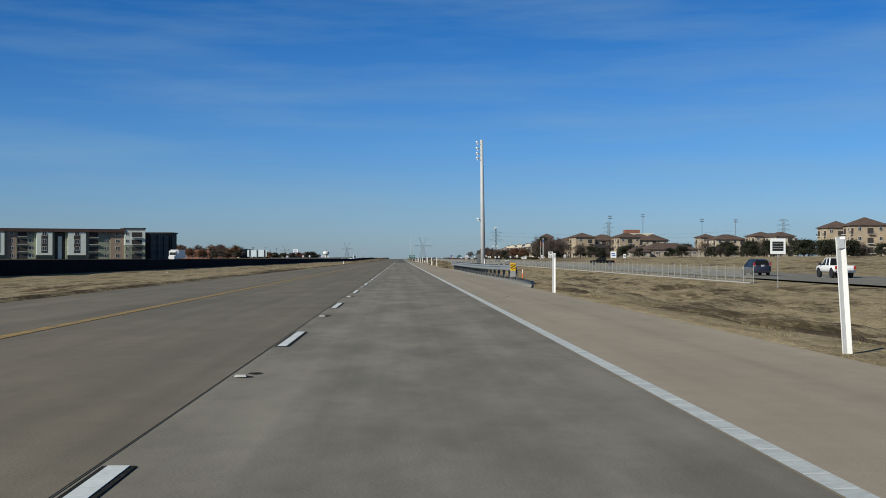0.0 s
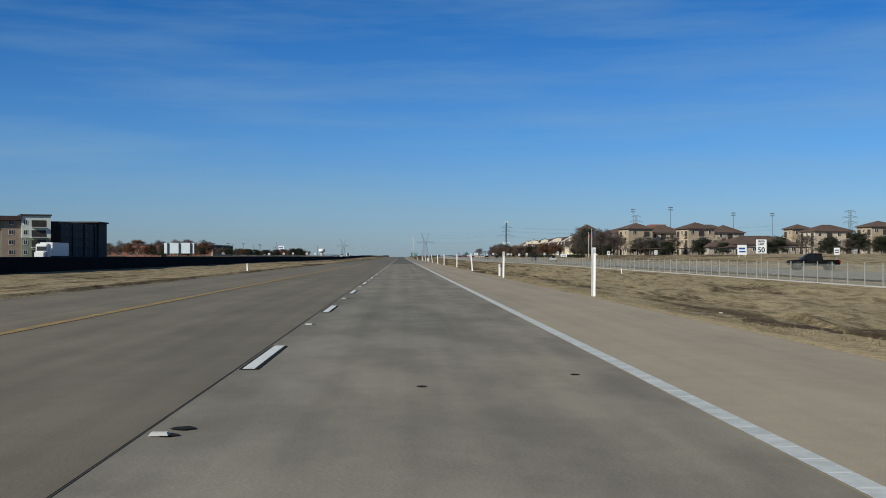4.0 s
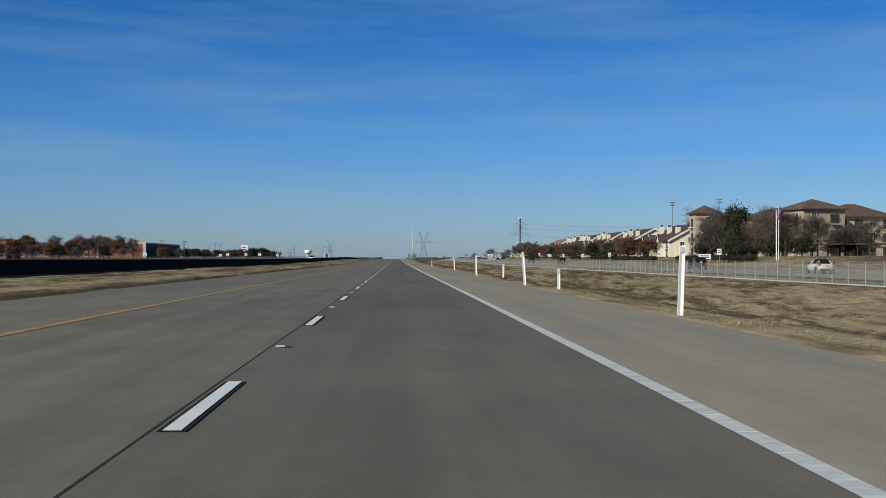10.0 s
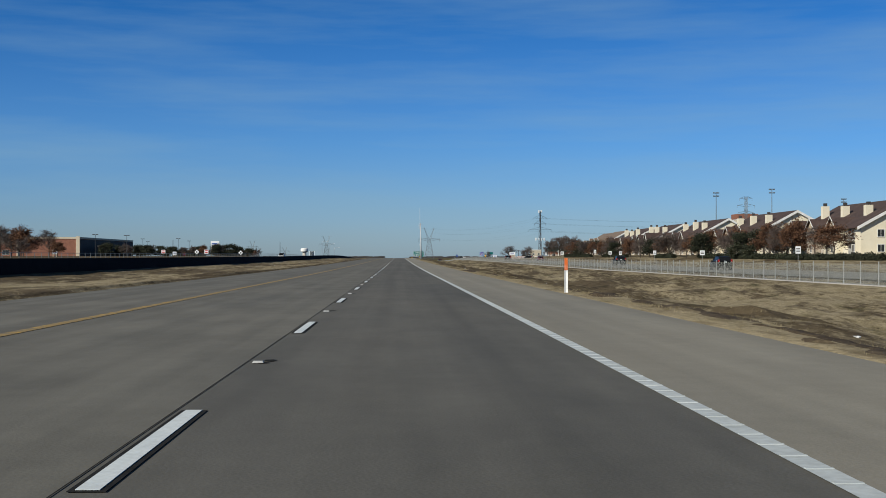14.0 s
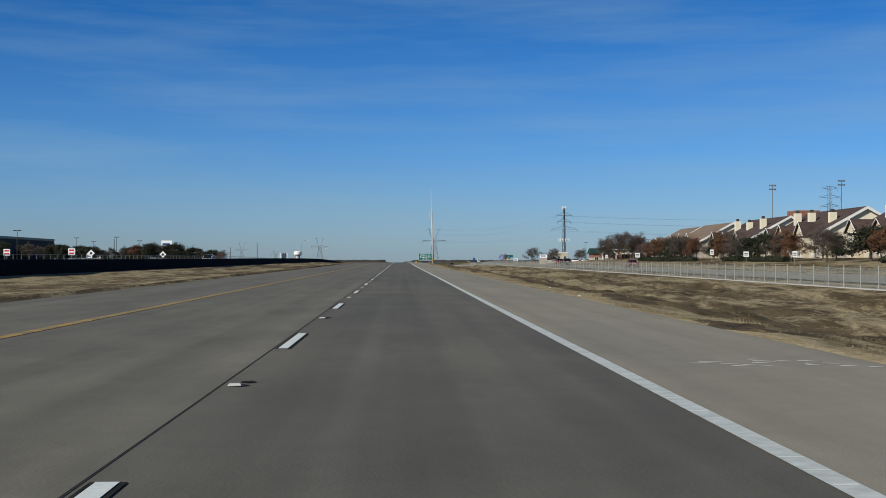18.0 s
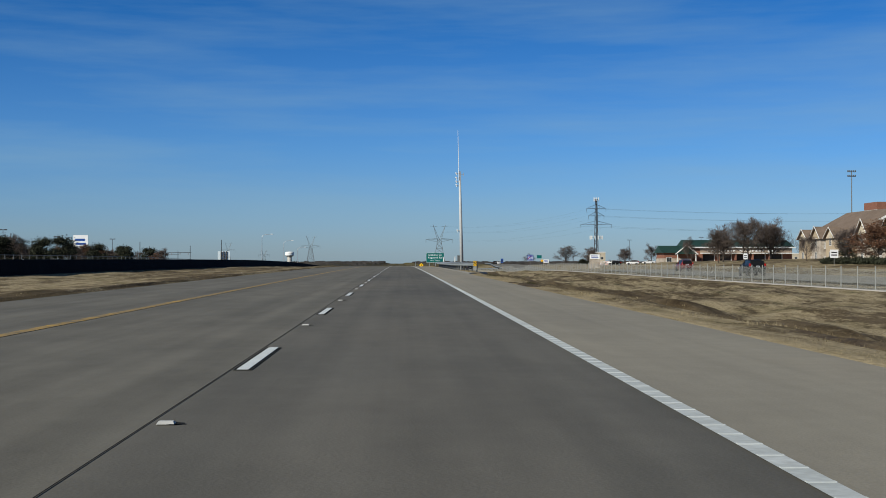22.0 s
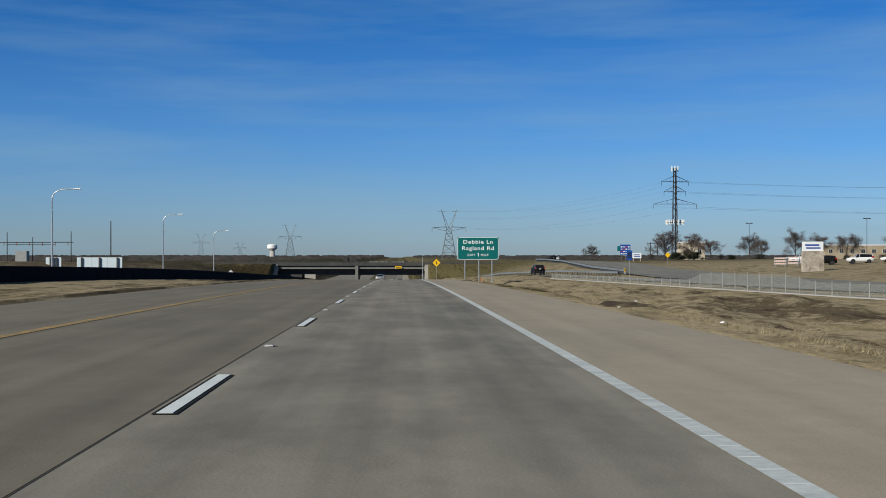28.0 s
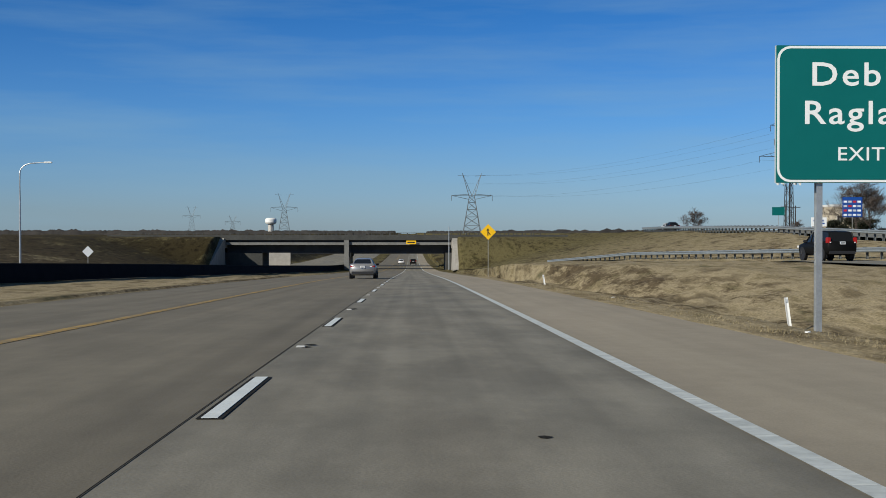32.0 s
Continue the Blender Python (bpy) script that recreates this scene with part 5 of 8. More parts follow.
# brick garage with a green roof
def garage():
    g = thing("brick_garage", 94.5, 1227, 1.5, 0, label="red-brick car workshop with dark green gabled roofs", category="building")
    part("wall", boxes((0, 34, 0, 17, -1.5, 5.0)), M["brick"], g)
    bm = bmesh.new()
    a = [bm.verts.new(p) for p in ((-0.8, -0.8, 4.9), (34.8, -0.8, 4.9), (34.8, 8.5, 7.4), (-0.8, 8.5, 7.4), (34.8, 17.8, 4.9), (-0.8, 17.8, 4.9))]
    bm.faces.new((a[0], a[1], a[2], a[3]))
    bm.faces.new((a[3], a[2], a[4], a[5]))
    bm.faces.new((a[0], a[3], a[5]))
    bm.faces.new((a[1], a[4], a[2]))
    part("roof", bm, M["green_metal"], g, "dark green roof")
    part("fascia", boxes((-0.9, 34.9, -0.95, -0.8, 4.6, 5.0)), M["trim_white"], g)
    part("canopy", boxes((3.5, 34, -2.2, 0, 2.75, 3.05)), M["trim_white"], g)
    part("band", boxes((3.5, 34, -0.12, 0, 3.05, 4.5)), M["brick_tan"], g)
    for k in range(5):
        x = 6.2 + k * 5.6
        f = part("garage_door", boxes((x - 1.9, x + 1.9, -0.06, 0.02, -0.4, 2.5)), M["panel_dark"], g)
        part("frame", boxes((x - 2.15, x - 1.9, -0.2, 0.02, -0.4, 2.75), (x + 1.9, x + 2.15, -0.2, 0.02, -0.4, 2.75)), M["trim_white"], f)
        part("hedge_box", boxes((x - 2.7, x - 2.3, -2.0, -0.3, -0.4, 2.75)), M["brick"], g)
    part("lettering", boxes(*[(6 + k * 1.05, 6 + k * 1.05 + (0.75 if k % 9 else 0.1), -0.16, -0.12, 3.45, 4.0) for k in range(22) if k not in (9, 18)]), M["trim_white"], g, "unreadable white lettering")
    part("office_wall", boxes((-9, 0, -3, 9, -1.5, 3.2)), M["brick"], g)
    part("office_base", boxes((-9.1, -0.1, -3.1, 9, -1.5, 1.2)), M["stone"], g)
    bm = bmesh.new()
    a = [bm.verts.new(p) for p in ((-9.8, -3.8, 3.0), (0.8, -3.8, 3.0), (0.8, 3, 5.4), (-9.8, 3, 5.4), (0.8, 9.8, 3.0), (-9.8, 9.8, 3.0))]
    bm.faces.new((a[0], a[1], a[2], a[3]))
    bm.faces.new((a[3], a[2], a[4], a[5]))
    bm.faces.new((a[0], a[3], a[5]))
    part("office_roof", bm, M["green_metal"], g)
    bm = bmesh.new()
    a = [bm.verts.new(p) for p in ((-5.5, -5.0, 2.6), (1.5, -5.0, 2.6), (-2, -5.0, 5.4))]
    b = [bm.verts.new((p.co.x, 1.0, p.co.z)) for p in a]
    bm.faces.new(a)
    for q in range(3):
        bm.faces.new((a[q], a[(q + 1) % 3], b[(q + 1) % 3], b[q]))
    part("porch_gable", bm, M["green_metal"], g)
    part("porch_trim", rods([((-5.7, -5.1, 2.5), (-2, -5.1, 5.5), 0.22), ((1.7, -5.1, 2.5), (-2, -5.1, 5.5), 0.22), ((-5.0, -4.9, 2.6), (-5.0, -4.9, -0.8), 0.2), ((1.0, -4.9, 2.6), (1.0, -4.9, -0.8), 0.2)], 6), M["trim_white"], g, "white trim")
    for x in (-7.4,):
        window(g, x, 0.8, 1.8, 1.6, -3.12)


garage()

# tower block far behind and other distant boxes on the right
def plain_house(name, label, x, y, w, d, h, base, wall, roof_mat=None, cat="building", turn=0):
    p = thing(name, x, y, base, turn, label=label, category=cat)
    part("wall", boxes((-w / 2, w / 2, -d / 2, d / 2, -1.5, h)), M[wall], p)
    part("parapet", boxes((-w / 2 - 0.15, w / 2 + 0.15, -d / 2 - 0.15, d / 2 + 0.15, h, h + 0.5)), M[roof_mat or "trim_white"], p)
    n = max(2, int(w / 4))
    for s in range(max(1, int(h / 3.6))):
        for k in range(n):
            window(p, -w / 2 + (k + 0.5) * w / n, 1.6 + s * 3.6, 1.6, 1.5, -d / 2 - 0.03)
    return p


hb = plain_house("tower_block", "tall cream building with a red-brick upper band far off", 297, 1556, 34, 20, 31, 1, "stucco_cream")
part("brick_band", boxes((-17.2, 0, -10.3, 10.2, 31.6, 36.0)), M["brick"], hb, "red-brick top storey")
plain_house("cream_shop", "low cream shop building with a flat roof", 107, 1500, 8, 10, 4.6, 2, "stucco_cream")
plain_house("cream_shop", "low cream shop building behind bare trees", 175, 1500, 40, 12, 3.6, 2, "stucco")
plain_house("cream_shop", "small pale shop building far off", 225, 1490, 30, 10, 3.8, 2, "stucco_cream")

# ---- left side ----
def modern_flats():
    a = thing("apartment_block", -113.5, 557.5, 0.7, 22.4, label="modern four-storey apartment block in white, brick and sage panels", category="building")
    # front wing runs along local -x, side wing along the road
    h, s = 13.0, 3.2
    part("core", boxes((-76, -0.3, 1.0, 17, -1.5, h - 0.6)), M["panel_grey"], a)
    part("roof", boxes((-76.5, -9, -1.2, 17.5, h - 1.1, h + 0.35)), M["shingle_dark"], a, "dark brown overhanging roof edge")
    x = 0.0
    spec = (("tower", 9.0), ("brick", 6.0), ("balcony", 9.5), ("white", 9.5), ("dark", 4.5), ("white", 8.5), ("balcony", 7.0), ("brick", 4.0), ("white", 8.0), ("balcony", 8.0), ("white", 8.0))
    for kind, w in spec:
        x0, x1 = x - w, x
        x = x0
        c = (x0 + x1) / 2
        if kind == "tower":
            part("bay", boxes((x0, x1, -0.8, 9, -1.5, s * 2)), M["panel_grey"], a)
            part("bay", boxes((x0, x1, -0.8, 9, s * 2, h + 0.4)), M["panel_white"], a, "white upper storeys")
            part("coping", boxes((x0 - 0.3, x1 + 0.3, -1.1, 9.3, h + 0.4, h + 0.9)), M["panel_dark"], a)
            for k in range(4):
                balcony(a, c + 0.8, k * s + 0.2, 4.6, -0.85)
                window(a, x0 + 1.2, k * s + 1.7, 1.3, 1.5, -0.83)
        elif kind in ("brick", "tan"):
            part("bay", boxes((x0, x1, 0.0, 1.2, -1.5, h - 1.2)), M["brick_tan" if kind == "brick" else "stucco"], a)
            for k in range(4):
                window(a, c, k * s + 1.7, 1.6, 1.5, -0.03)
        elif kind == "balcony":
            part("bay", boxes((x0, x1, 0.4, 1.2, -1.5, h - 1.2)), M["panel_grey"], a)
            for k in range(4):
                balcony(a, x0 + 2.4, k * s + 0.2, 4.0, 0.36)
                window(a, x1 - 1.6, k * s + 1.7, 1.4, 1.5, 0.37)
        elif kind == "white":
            part("bay", boxes((x0 + 1, x1 - 1, -0.9, 1.2, s * 0.6, h - 0.8)), M["panel_white"], a, "white framed bay")
            for q in (x0, x1 - 1):
                part("bay_side", boxes((q, q + 1, 0.2, 1.2, -1.5, h - 1.0)), M["panel_grey"], a)
            part("window_column", boxes((c - 1.3, c + 1.3, -0.96, -0.88, s * 0.9, h - 2.4)), M["panel_dark"], a)
            for k in range(1, 4):
                window(a, c, k * s + 1.5, 2.0, 1.8, -0.98)
        else:
            part("bay", boxes((x0, x1, 0.8, 1.2, -1.5, h - 0.6)), M["panel_dark"], a)
            part("stair", boxes((c - 0.8, c + 0.8, 0.5, 0.82, 0, h - 3)), M["panel_white"], a)
            part("canopy", boxes((x0 - 0.3, x1 + 0.3, -0.6, 1.2, h - 0.9, h - 0.3)), M["panel_dark"], a)
    # the road side's shade is put into dark wall, roof and pane colours
    side = thing("apartment_block", -113.2, 558, 0.7, 0, label="side wing of the modern apartment block, coloured dark for its shade", category="building")
    part("wall", boxes((-15, 0, 9, 73, -1.5, h - 1.0)), M["panel_dark"], side)
    part("corner_mass", boxes((-15, 0.6, 60, 73, -1.5, h - 0.2)), M["panel_dark"], side)
    part("roof", boxes((-15.5, 1.2, 58, 74, h - 0.2, h + 0.3)), M["panel_dark"], side)
    for k in range(9):
        yy = 11 + k * 6.6
        for st in range(4):
            f = part("window", boxes((0.0, 0.06, yy, yy + 1.5, st * s + 0.9, st * s + 2.3)), M["panel_grey"], side)
            part("pane", boxes((0.06, 0.07, yy + 0.12, yy + 1.38, st * s + 1.02, st * s + 2.18)), M["panel_dark"], f)
    for k in range(4):
        part("pilaster", boxes((0.0, 0.5, 9 + k * 15.5, 10.2 + k * 15.5, -1.5, h - 1.0)), M["panel_dark"], side)


modern_flats()


def brick_store():
    b = thing("brick_store", -137, 1062, 0.8, 0, label="large red-brick store with a cream parapet", category="building")
    part("wall", boxes((-26, 0, 0, 108, -1.5, 8.2)), M["brick"], b)
    # dark sheet over the brick paints in the shade of the road side
    part("side_face", boxes((0, 0.25, 0.2, 108, -1.5, 8.0)), M["panel_dark"], b, "dark sheet for the shade on the side wall")
    part("parapet", boxes((-26.2, 0.3, -0.25, 108.2, 8.2, 9.0)), M["stucco_cream"], b)
    part("pilaster", boxes((-26.3, -25.2, -0.4, 0.2, -1.5, 9.3)), M["stucco_cream"], b)
    part("pilaster", boxes((-1.2, 0.4, -0.4, 0.2, -1.5, 9.3)), M["stucco_cream"], b)
    part("lower_wing", boxes((-80, -26.4, 6, 60, -1.5, 6.4)), M["brick"], b)
    part("wing_parapet", boxes((-80.2, -26.4, 5.8, 60, 6.4, 6.9)), M["stucco_cream"], b)
    for k in range(7):
        window(b, -76 + k * 7.2, 2.4, 3.0, 2.2, 5.95)


brick_store()
plain_house("pale_shop", "low brick shop with a dark roof", -120.5, 745, 16, 14, 5.4, 0.8, "brick", "shingle_dark")


M["sign_back"] = material("ribbed_sign_back", [(0.55, 0.64, 0.68), (0.64, 0.72, 0.75)], scale=0.8, rough=0.5)


def guide_back(x, y, w, z0, z1, base, label):
    s = thing("guide_sign", x, y, 0, label=label, category="road sign", group="guide signs seen from behind")
    n = max(2, int(w / 2.3))
    for k in range(n):
        part("panel", boxes((-w / 2 + k * w / n, -w / 2 + (k + 1) * w / n - 0.05, 0, 0.05, z0, z1)), M["sign_back"], s)
    for xx in (-w / 2 + 0.8, 0, w / 2 - 0.8):
        part("post", boxes((xx - 0.12, xx + 0.12, -0.25, -0.05, base - 0.3, z1 - 0.02)), M["dark_steel"], s)


guide_back(-49.1, 426.4, 6.6, 1.75, 4.1, 0.3, "wide guide sign seen from its bare aluminium back")
guide_back(-49.3, 1249.5, 7.4, -0.5, 1.6, -2.2, "guide sign seen from its bare aluminium back")
guide_back(-58, 1254, 2.6, -0.2, 1.6, -2.0, "small sign seen from its bare aluminium back")
guide_back(-41, 1110.5, 2.8, 1.4, 4.0, 0.1, "small sign with two white panels seen from behind")


def small_sign(x, y, top, w, h, mat="sign_white", kind="rect", z=None, face=0, label="white rectangular road sign on a thin post", rows=2, cat="road sign"):
    g = float(ground_z(x, y)) if z is None else z
    s = thing("road_sign", x, y, g, face, label=label, category=cat, group="small road signs")
    bm = bmesh.new()
    plate(bm, w, h, 0.012, 0.04)
    p = part("plate", bm, M[mat], s)
    p.matrix_basis = pose(0, -0.05, top - g - h / 2, 0, 45 if kind == "diamond" else 0, 0)
    if rows and kind == "rect":
        part("lettering", boxes(*[(-w * 0.36, w * 0.36, -0.012, -0.007, h * (0.32 - 0.62 * (k + 0.5) / rows) - h * 0.08, h * (0.32 - 0.62 * (k + 0.5) / rows) + h * 0.06) for k in range(rows)]), M["black"], p, "dark bars of lettering")
    part("post", boxes((-0.03, 0.03, -0.035, 0.0, -0.3, top - g)), M["galv_dull"], s)
    return s, p


for x, y, top, w, h in ((55, 307, 2.2, 0.75, 0.9), (54, 582, 2.75, 0.75, 1.0), (54, 690, 2.6, 0.75, 1.0), (57, 756, 2.4, 0.9, 0.9), (64.5, 903, 2.95, 1.0, 1.0), (62.8, 922, 3.5, 0.75, 1.1), (62.2, 998, 3.3, 1.2, 1.2), (60, 860, 2.7, 0.75, 0.95), (57, 800, 2.6, 0.7, 0.9), (56, 640, 2.5, 0.7, 0.9), (55, 420, 2.4, 0.7, 0.9), (53, 470, 2.4, 0.75, 0.9), (61, 1040, 3.0, 0.75, 1.0)):
    small_sign(x, y, top, w, h)
s, p = small_sign(30.5, 256, 2.55, 0.92, 1.2, rows=0, label="white speed limit sign reading SPEED LIMIT 50")
lettering("lettering", "SPEED", 0.22, 0, 0.36, M["black"], p, -0.012, 1.0, 0.006)
lettering("lettering", "LIMIT", 0.22, 0, 0.12, M["black"], p, -0.012, 1.0, 0.006)
lettering("lettering", "50", 0.62, 0, -0.5, M["black"], p, -0.012, 1.0, 0.012)
small_sign(27.5, 91, 2.6, 1.15, 1.15, rows=4, label="white square sign with rows of dark lettering")
small_sign(44, 60, 2.2, 0.8, 0.8, rows=3, label="white square sign beside the frontage road")
for x, y, top in ((-41, 1347, -1.7),):
    small_sign(x, y, top, 1.0, 1.0, "sign_grey", "diamond", label="diamond warning sign seen from its bare back")
for x, y, top, kind in ((-70, 895, 3.3, "rect"), (-55.5, 883, 3.3, "rect"), (-69.6, 954, 3.5, "diamond"), (-56.6, 970, 3.3, "diamond")):
    q, p = small_sign(x, y, top, 1.15, 1.15, "sign_white", kind, rows=0, label="white and red sign beyond the opposite carriageway")
    if kind == "rect":
        part("bar", boxes((-0.42, 0.42, -0.014, -0.007, -0.4, -0.12), (-0.42, 0.42, -0.014, -0.007, 0.12, 0.4)), M["sign_red"], p, "red bars")
    else:
        part("panel", boxes((-0.25, 0.25, -0.014, -0.007, -0.25, 0.25)), M["dark_steel"], p, "dark square")
# merge sign
s, p = small_sign(8.4, 1334, 0.9, 1.3, 1.3, "sign_yellow", "diamond", label="yellow diamond merge warning sign")
bm = bmesh.new()
for q in (((-0.09, -0.42), (0.03, -0.42), (0.03, 0.2), (-0.09, 0.2)), ((-0.2, 0.16), (0.14, 0.16), (-0.03, 0.45)), ((0.03, -0.12), (0.03, 0.03), (0.3, -0.3), (0.2, -0.36))):
    bm.faces.new([bm.verts.new((x, -0.012, z)) for x, z in q])
arrow = part("arrow", bm, M["black"], p)
arrow.matrix_basis = pose(0, 0, 0, 0, -45, 0)
small_sign(53.1, 1289.7, 2.45, 0.8, 0.8, "sign_yellow", "diamond", label="yellow diamond warning sign by the frontage road")
small_sign(32.2, 1218, 2.6, 0.8, 1.35, "sign_blue", rows=3, label="tall blue and white service sign")
for x, y, top, w, h in ((54.4, 1343.8, 4.6, 2.5, 2.5),):
    b, p = small_sign(x, y, top, w, h, "sign_blue", rows=0, label="blue service sign board with pale logo panels")
    for i in range(4):
        for j in range(4):
            u, v = -w * 0.44 + i * w * 0.23, -h * 0.44 + j * h * 0.22
            part("logo_panel", boxes((u, u + w * 0.17, -0.02, -0.008, v, v + h * 0.1)), M[("sign_white", "sign_grey", "sign_grey", "sign_red", "sign_white")[(2 * i + 3 * j) % 5]], p)
small_sign(66, 1414.6, 4.8, 2.3, 1.5, "sign_green", rows=0, label="small green guide sign far down the frontage road")


def board(x, y, z0, z1, w, label, mat="sign_white"):
    s = thing("sign_board", x, y, float(ground_z(x, y)), label=label, category="sign", group="business sign boards")
    g = float(ground_z(x, y))
    part("panel", boxes((-w / 2, w / 2, -0.15, 0.15, z0 - g, z1 - g)), M[mat], s)
    part("lettering", boxes((-w * 0.38, w * 0.3, -0.165, -0.15, z0 - g + (z1 - z0) * 0.55, z0 - g + (z1 - z0) * 0.72), (-w * 0.34, w * 0.36, -0.165, -0.15, z0 - g + (z1 - z0) * 0.25, z0 - g + (z1 - z0) * 0.4)), M["sign_blue"], s, "unreadable lettering")
    for xx in (-w / 2 + 0.25, w / 2 - 0.25):
        part("post", boxes((xx - 0.12, xx + 0.12, -0.1, 0.1, -0.3, z0 - g)), M["stucco"], s)
    return s


board(67.6, 397, 1.4, 3.4, 1.8, "blue and white sign board on the grass")
bb = board(65, 1238, 2.6, 4.1, 3.3, "white business sign board on a brown brick base")
part("base", boxes((-1.7, 1.7, -0.35, 0.35, -0.3, 2.58 - float(ground_z(65, 1238)))), M["stone"], bb)
board(67, 1395, 1.2, 2.7, 2.5, "white board beside the frontage road")
board(61, 620, 1.0, 2.0, 2.4, "low white and teal sign board by the entrance")
board(-103, 1226, 6.0, 10.2, 4.7, "tall white business sign above dark trees")
for x, y, c in ((-118, 1215, "sign_red"), (-108, 1180, "sign_white"), (-110, 925, "sign_white"), (-104, 1105, "sign_white"), (-96, 1060, "sign_white")):
    board(x, y, 2.1, 3.5, 1.6, "small sign board across the opposite road", c)

# ---- lamps, flagpoles, masts ----
def street_lamp(x, y, base, h, arm, label="grey curved-arm street lamp"):
    s = thing("street_lamp", x, y, base, label=label, category="street lamp", group="street lamps by the opposite road")
    bm = bmesh.new()
    pts = [(0, 0, -0.2), (0, 0, h * 0.6), (0, 0, h - 1.0)]
    pts += [(arm * (1 - math.cos(a)) * 0.55, 0, h - 1.0 + math.sin(a)) for a in np.linspace(0.25, math.pi / 2, 6)] + [(arm, 0, h + 0.08)]
    pipe(bm, pts, [0.12, 0.1, 0.085] + [0.06] * 6 + [0.05], 10)
    part("pole", bm, M["galv"], s)
    bm = bmesh.new()
    box(bm, arm - 0.1, arm + 0.75, -0.16, 0.16, h - 0.02, h + 0.16)
    bmesh.ops.bevel(bm, geom=bm.edges[:], offset=0.05, segments=2, affect="EDGES")
    part("head", bm, M["white_plastic"], s)
    part("base_plate", boxes((-0.25, 0.25, -0.25, 0.25, -0.2, 0.12)), M["concrete"], s)


for y, top in ((1192, 9.7), (1261.5, 9.0), (1320.5, 7.4)):
    b = float(ground_z(-43.6, y))
    street_lamp(-41.2, y, b, top - b, 2.6)


def lot_light(x, y, h, base, heads=2):
    s = thing("parking_light", x, y, base, label="dark parking lot light with boxy heads on a tall pole", category="lamp", group="parking lot lights")
    part("pole", rods([((0, 0, -0.3), (0, 0, h), 0.1, 0.08)], 8), M["dark_steel"], s)
    for k in range(heads):
        a = (-1) ** k
        part("head", boxes((min(a * 0.3, a * 1.1), max(a * 0.3, a * 1.1), -0.3, 0.3, h - 0.25, h + 0.05)), M["dark_steel"], s)
    part("arm", boxes((-0.5, 0.5, -0.05, 0.05, h - 0.15, h - 0.05)), M["dark_steel"], s)


for x, y, h in ((-118, 1195, 10), (-146, 1240, 10.5), (-128, 1290, 10), (-165, 1350, 10.5), (-120, 1345, 10), (-190, 1280, 10), (-112, 1040, 9), (-120, 1020, 9)):
    lot_light(x, y, h, 1.2)
for x, y, h in ((150, 1440, 12), (175, 1420, 13), (118, 1462, 11), (200, 1470, 12), (136, 1352, 11)):
    lot_light(x, y, h, 2.0)


def flagpole(x, y, h, flag):
    s = thing("flagpole", x, y, float(ground_z(x, y)), label="white metal flagpole" + (" with a limp flag" if flag else " with a small round top"), category="flagpole", group="flagpoles by the apartments")
    part("pole", rods([((0, 0, -0.2), (0, 0, h), 0.055, 0.035)], 10), M["white_plastic"], s)
    bm = bmesh.new()
    bmesh.ops.create_icosphere(bm, subdivisions=2, radius=0.13, matrix=Matrix.Translation((0, 0, h + 0.1)))
    part("finial", bm, M["galv"], s)
    if flag:
        bm = bmesh.new()
        rows = [[bm.verts.new((0.08 + 0.14 * i + 0.05 * math.sin(j), 0.12 * math.sin(i * 1.7 + j * 0.6), h - 0.2 - 0.22 * j - 0.2 * i)) for i in range(5)] for j in range(5)]
        for j in range(4):
            for i in range(4):
                bm.faces.new((rows[j][i], rows[j][i + 1], rows[j + 1][i + 1], rows[j + 1][i]))
        part("flag", bm, M[flag], s, "limp hanging flag")


flagpole(65.6, 588, 8.6, "sign_red")
flagpole(67.2, 592, 9.6, "sign_blue")
flagpole(68.0, 596, 9.9, None)


def light_mast(x, y, top, base=1.0):
    s = thing("stadium_mast", x, y, base, label="tall stadium light mast with two rows of lamps", category="light mast", group="stadium light masts")
    h = top - base
    part("pole", rods([((0, 0, -0.5), (0, 0, h), 0.42, 0.24)], 8), M["lattice"], s)
    part("crossbar", boxes((-2.4, 2.4, -0.15, 0.15, h - 0.6, h - 0.3), (-2.4, 2.4, -0.15, 0.15, h - 3.2, h - 2.9)), M["lattice"], s)
    for zz in (h - 0.3, h - 2.9):
        for k in range(5):
            part("floodlight", boxes((-2.4 + k * 1.05, -1.8 + k * 1.05, -0.5, 0.1, zz, zz + 0.75)), M["lattice"], s)


for x, y, top in ((255, 1519, 53), (287, 1475, 53.5), (388, 1600, 52), (412, 1527, 49)):
    light_mast(x, y, top)


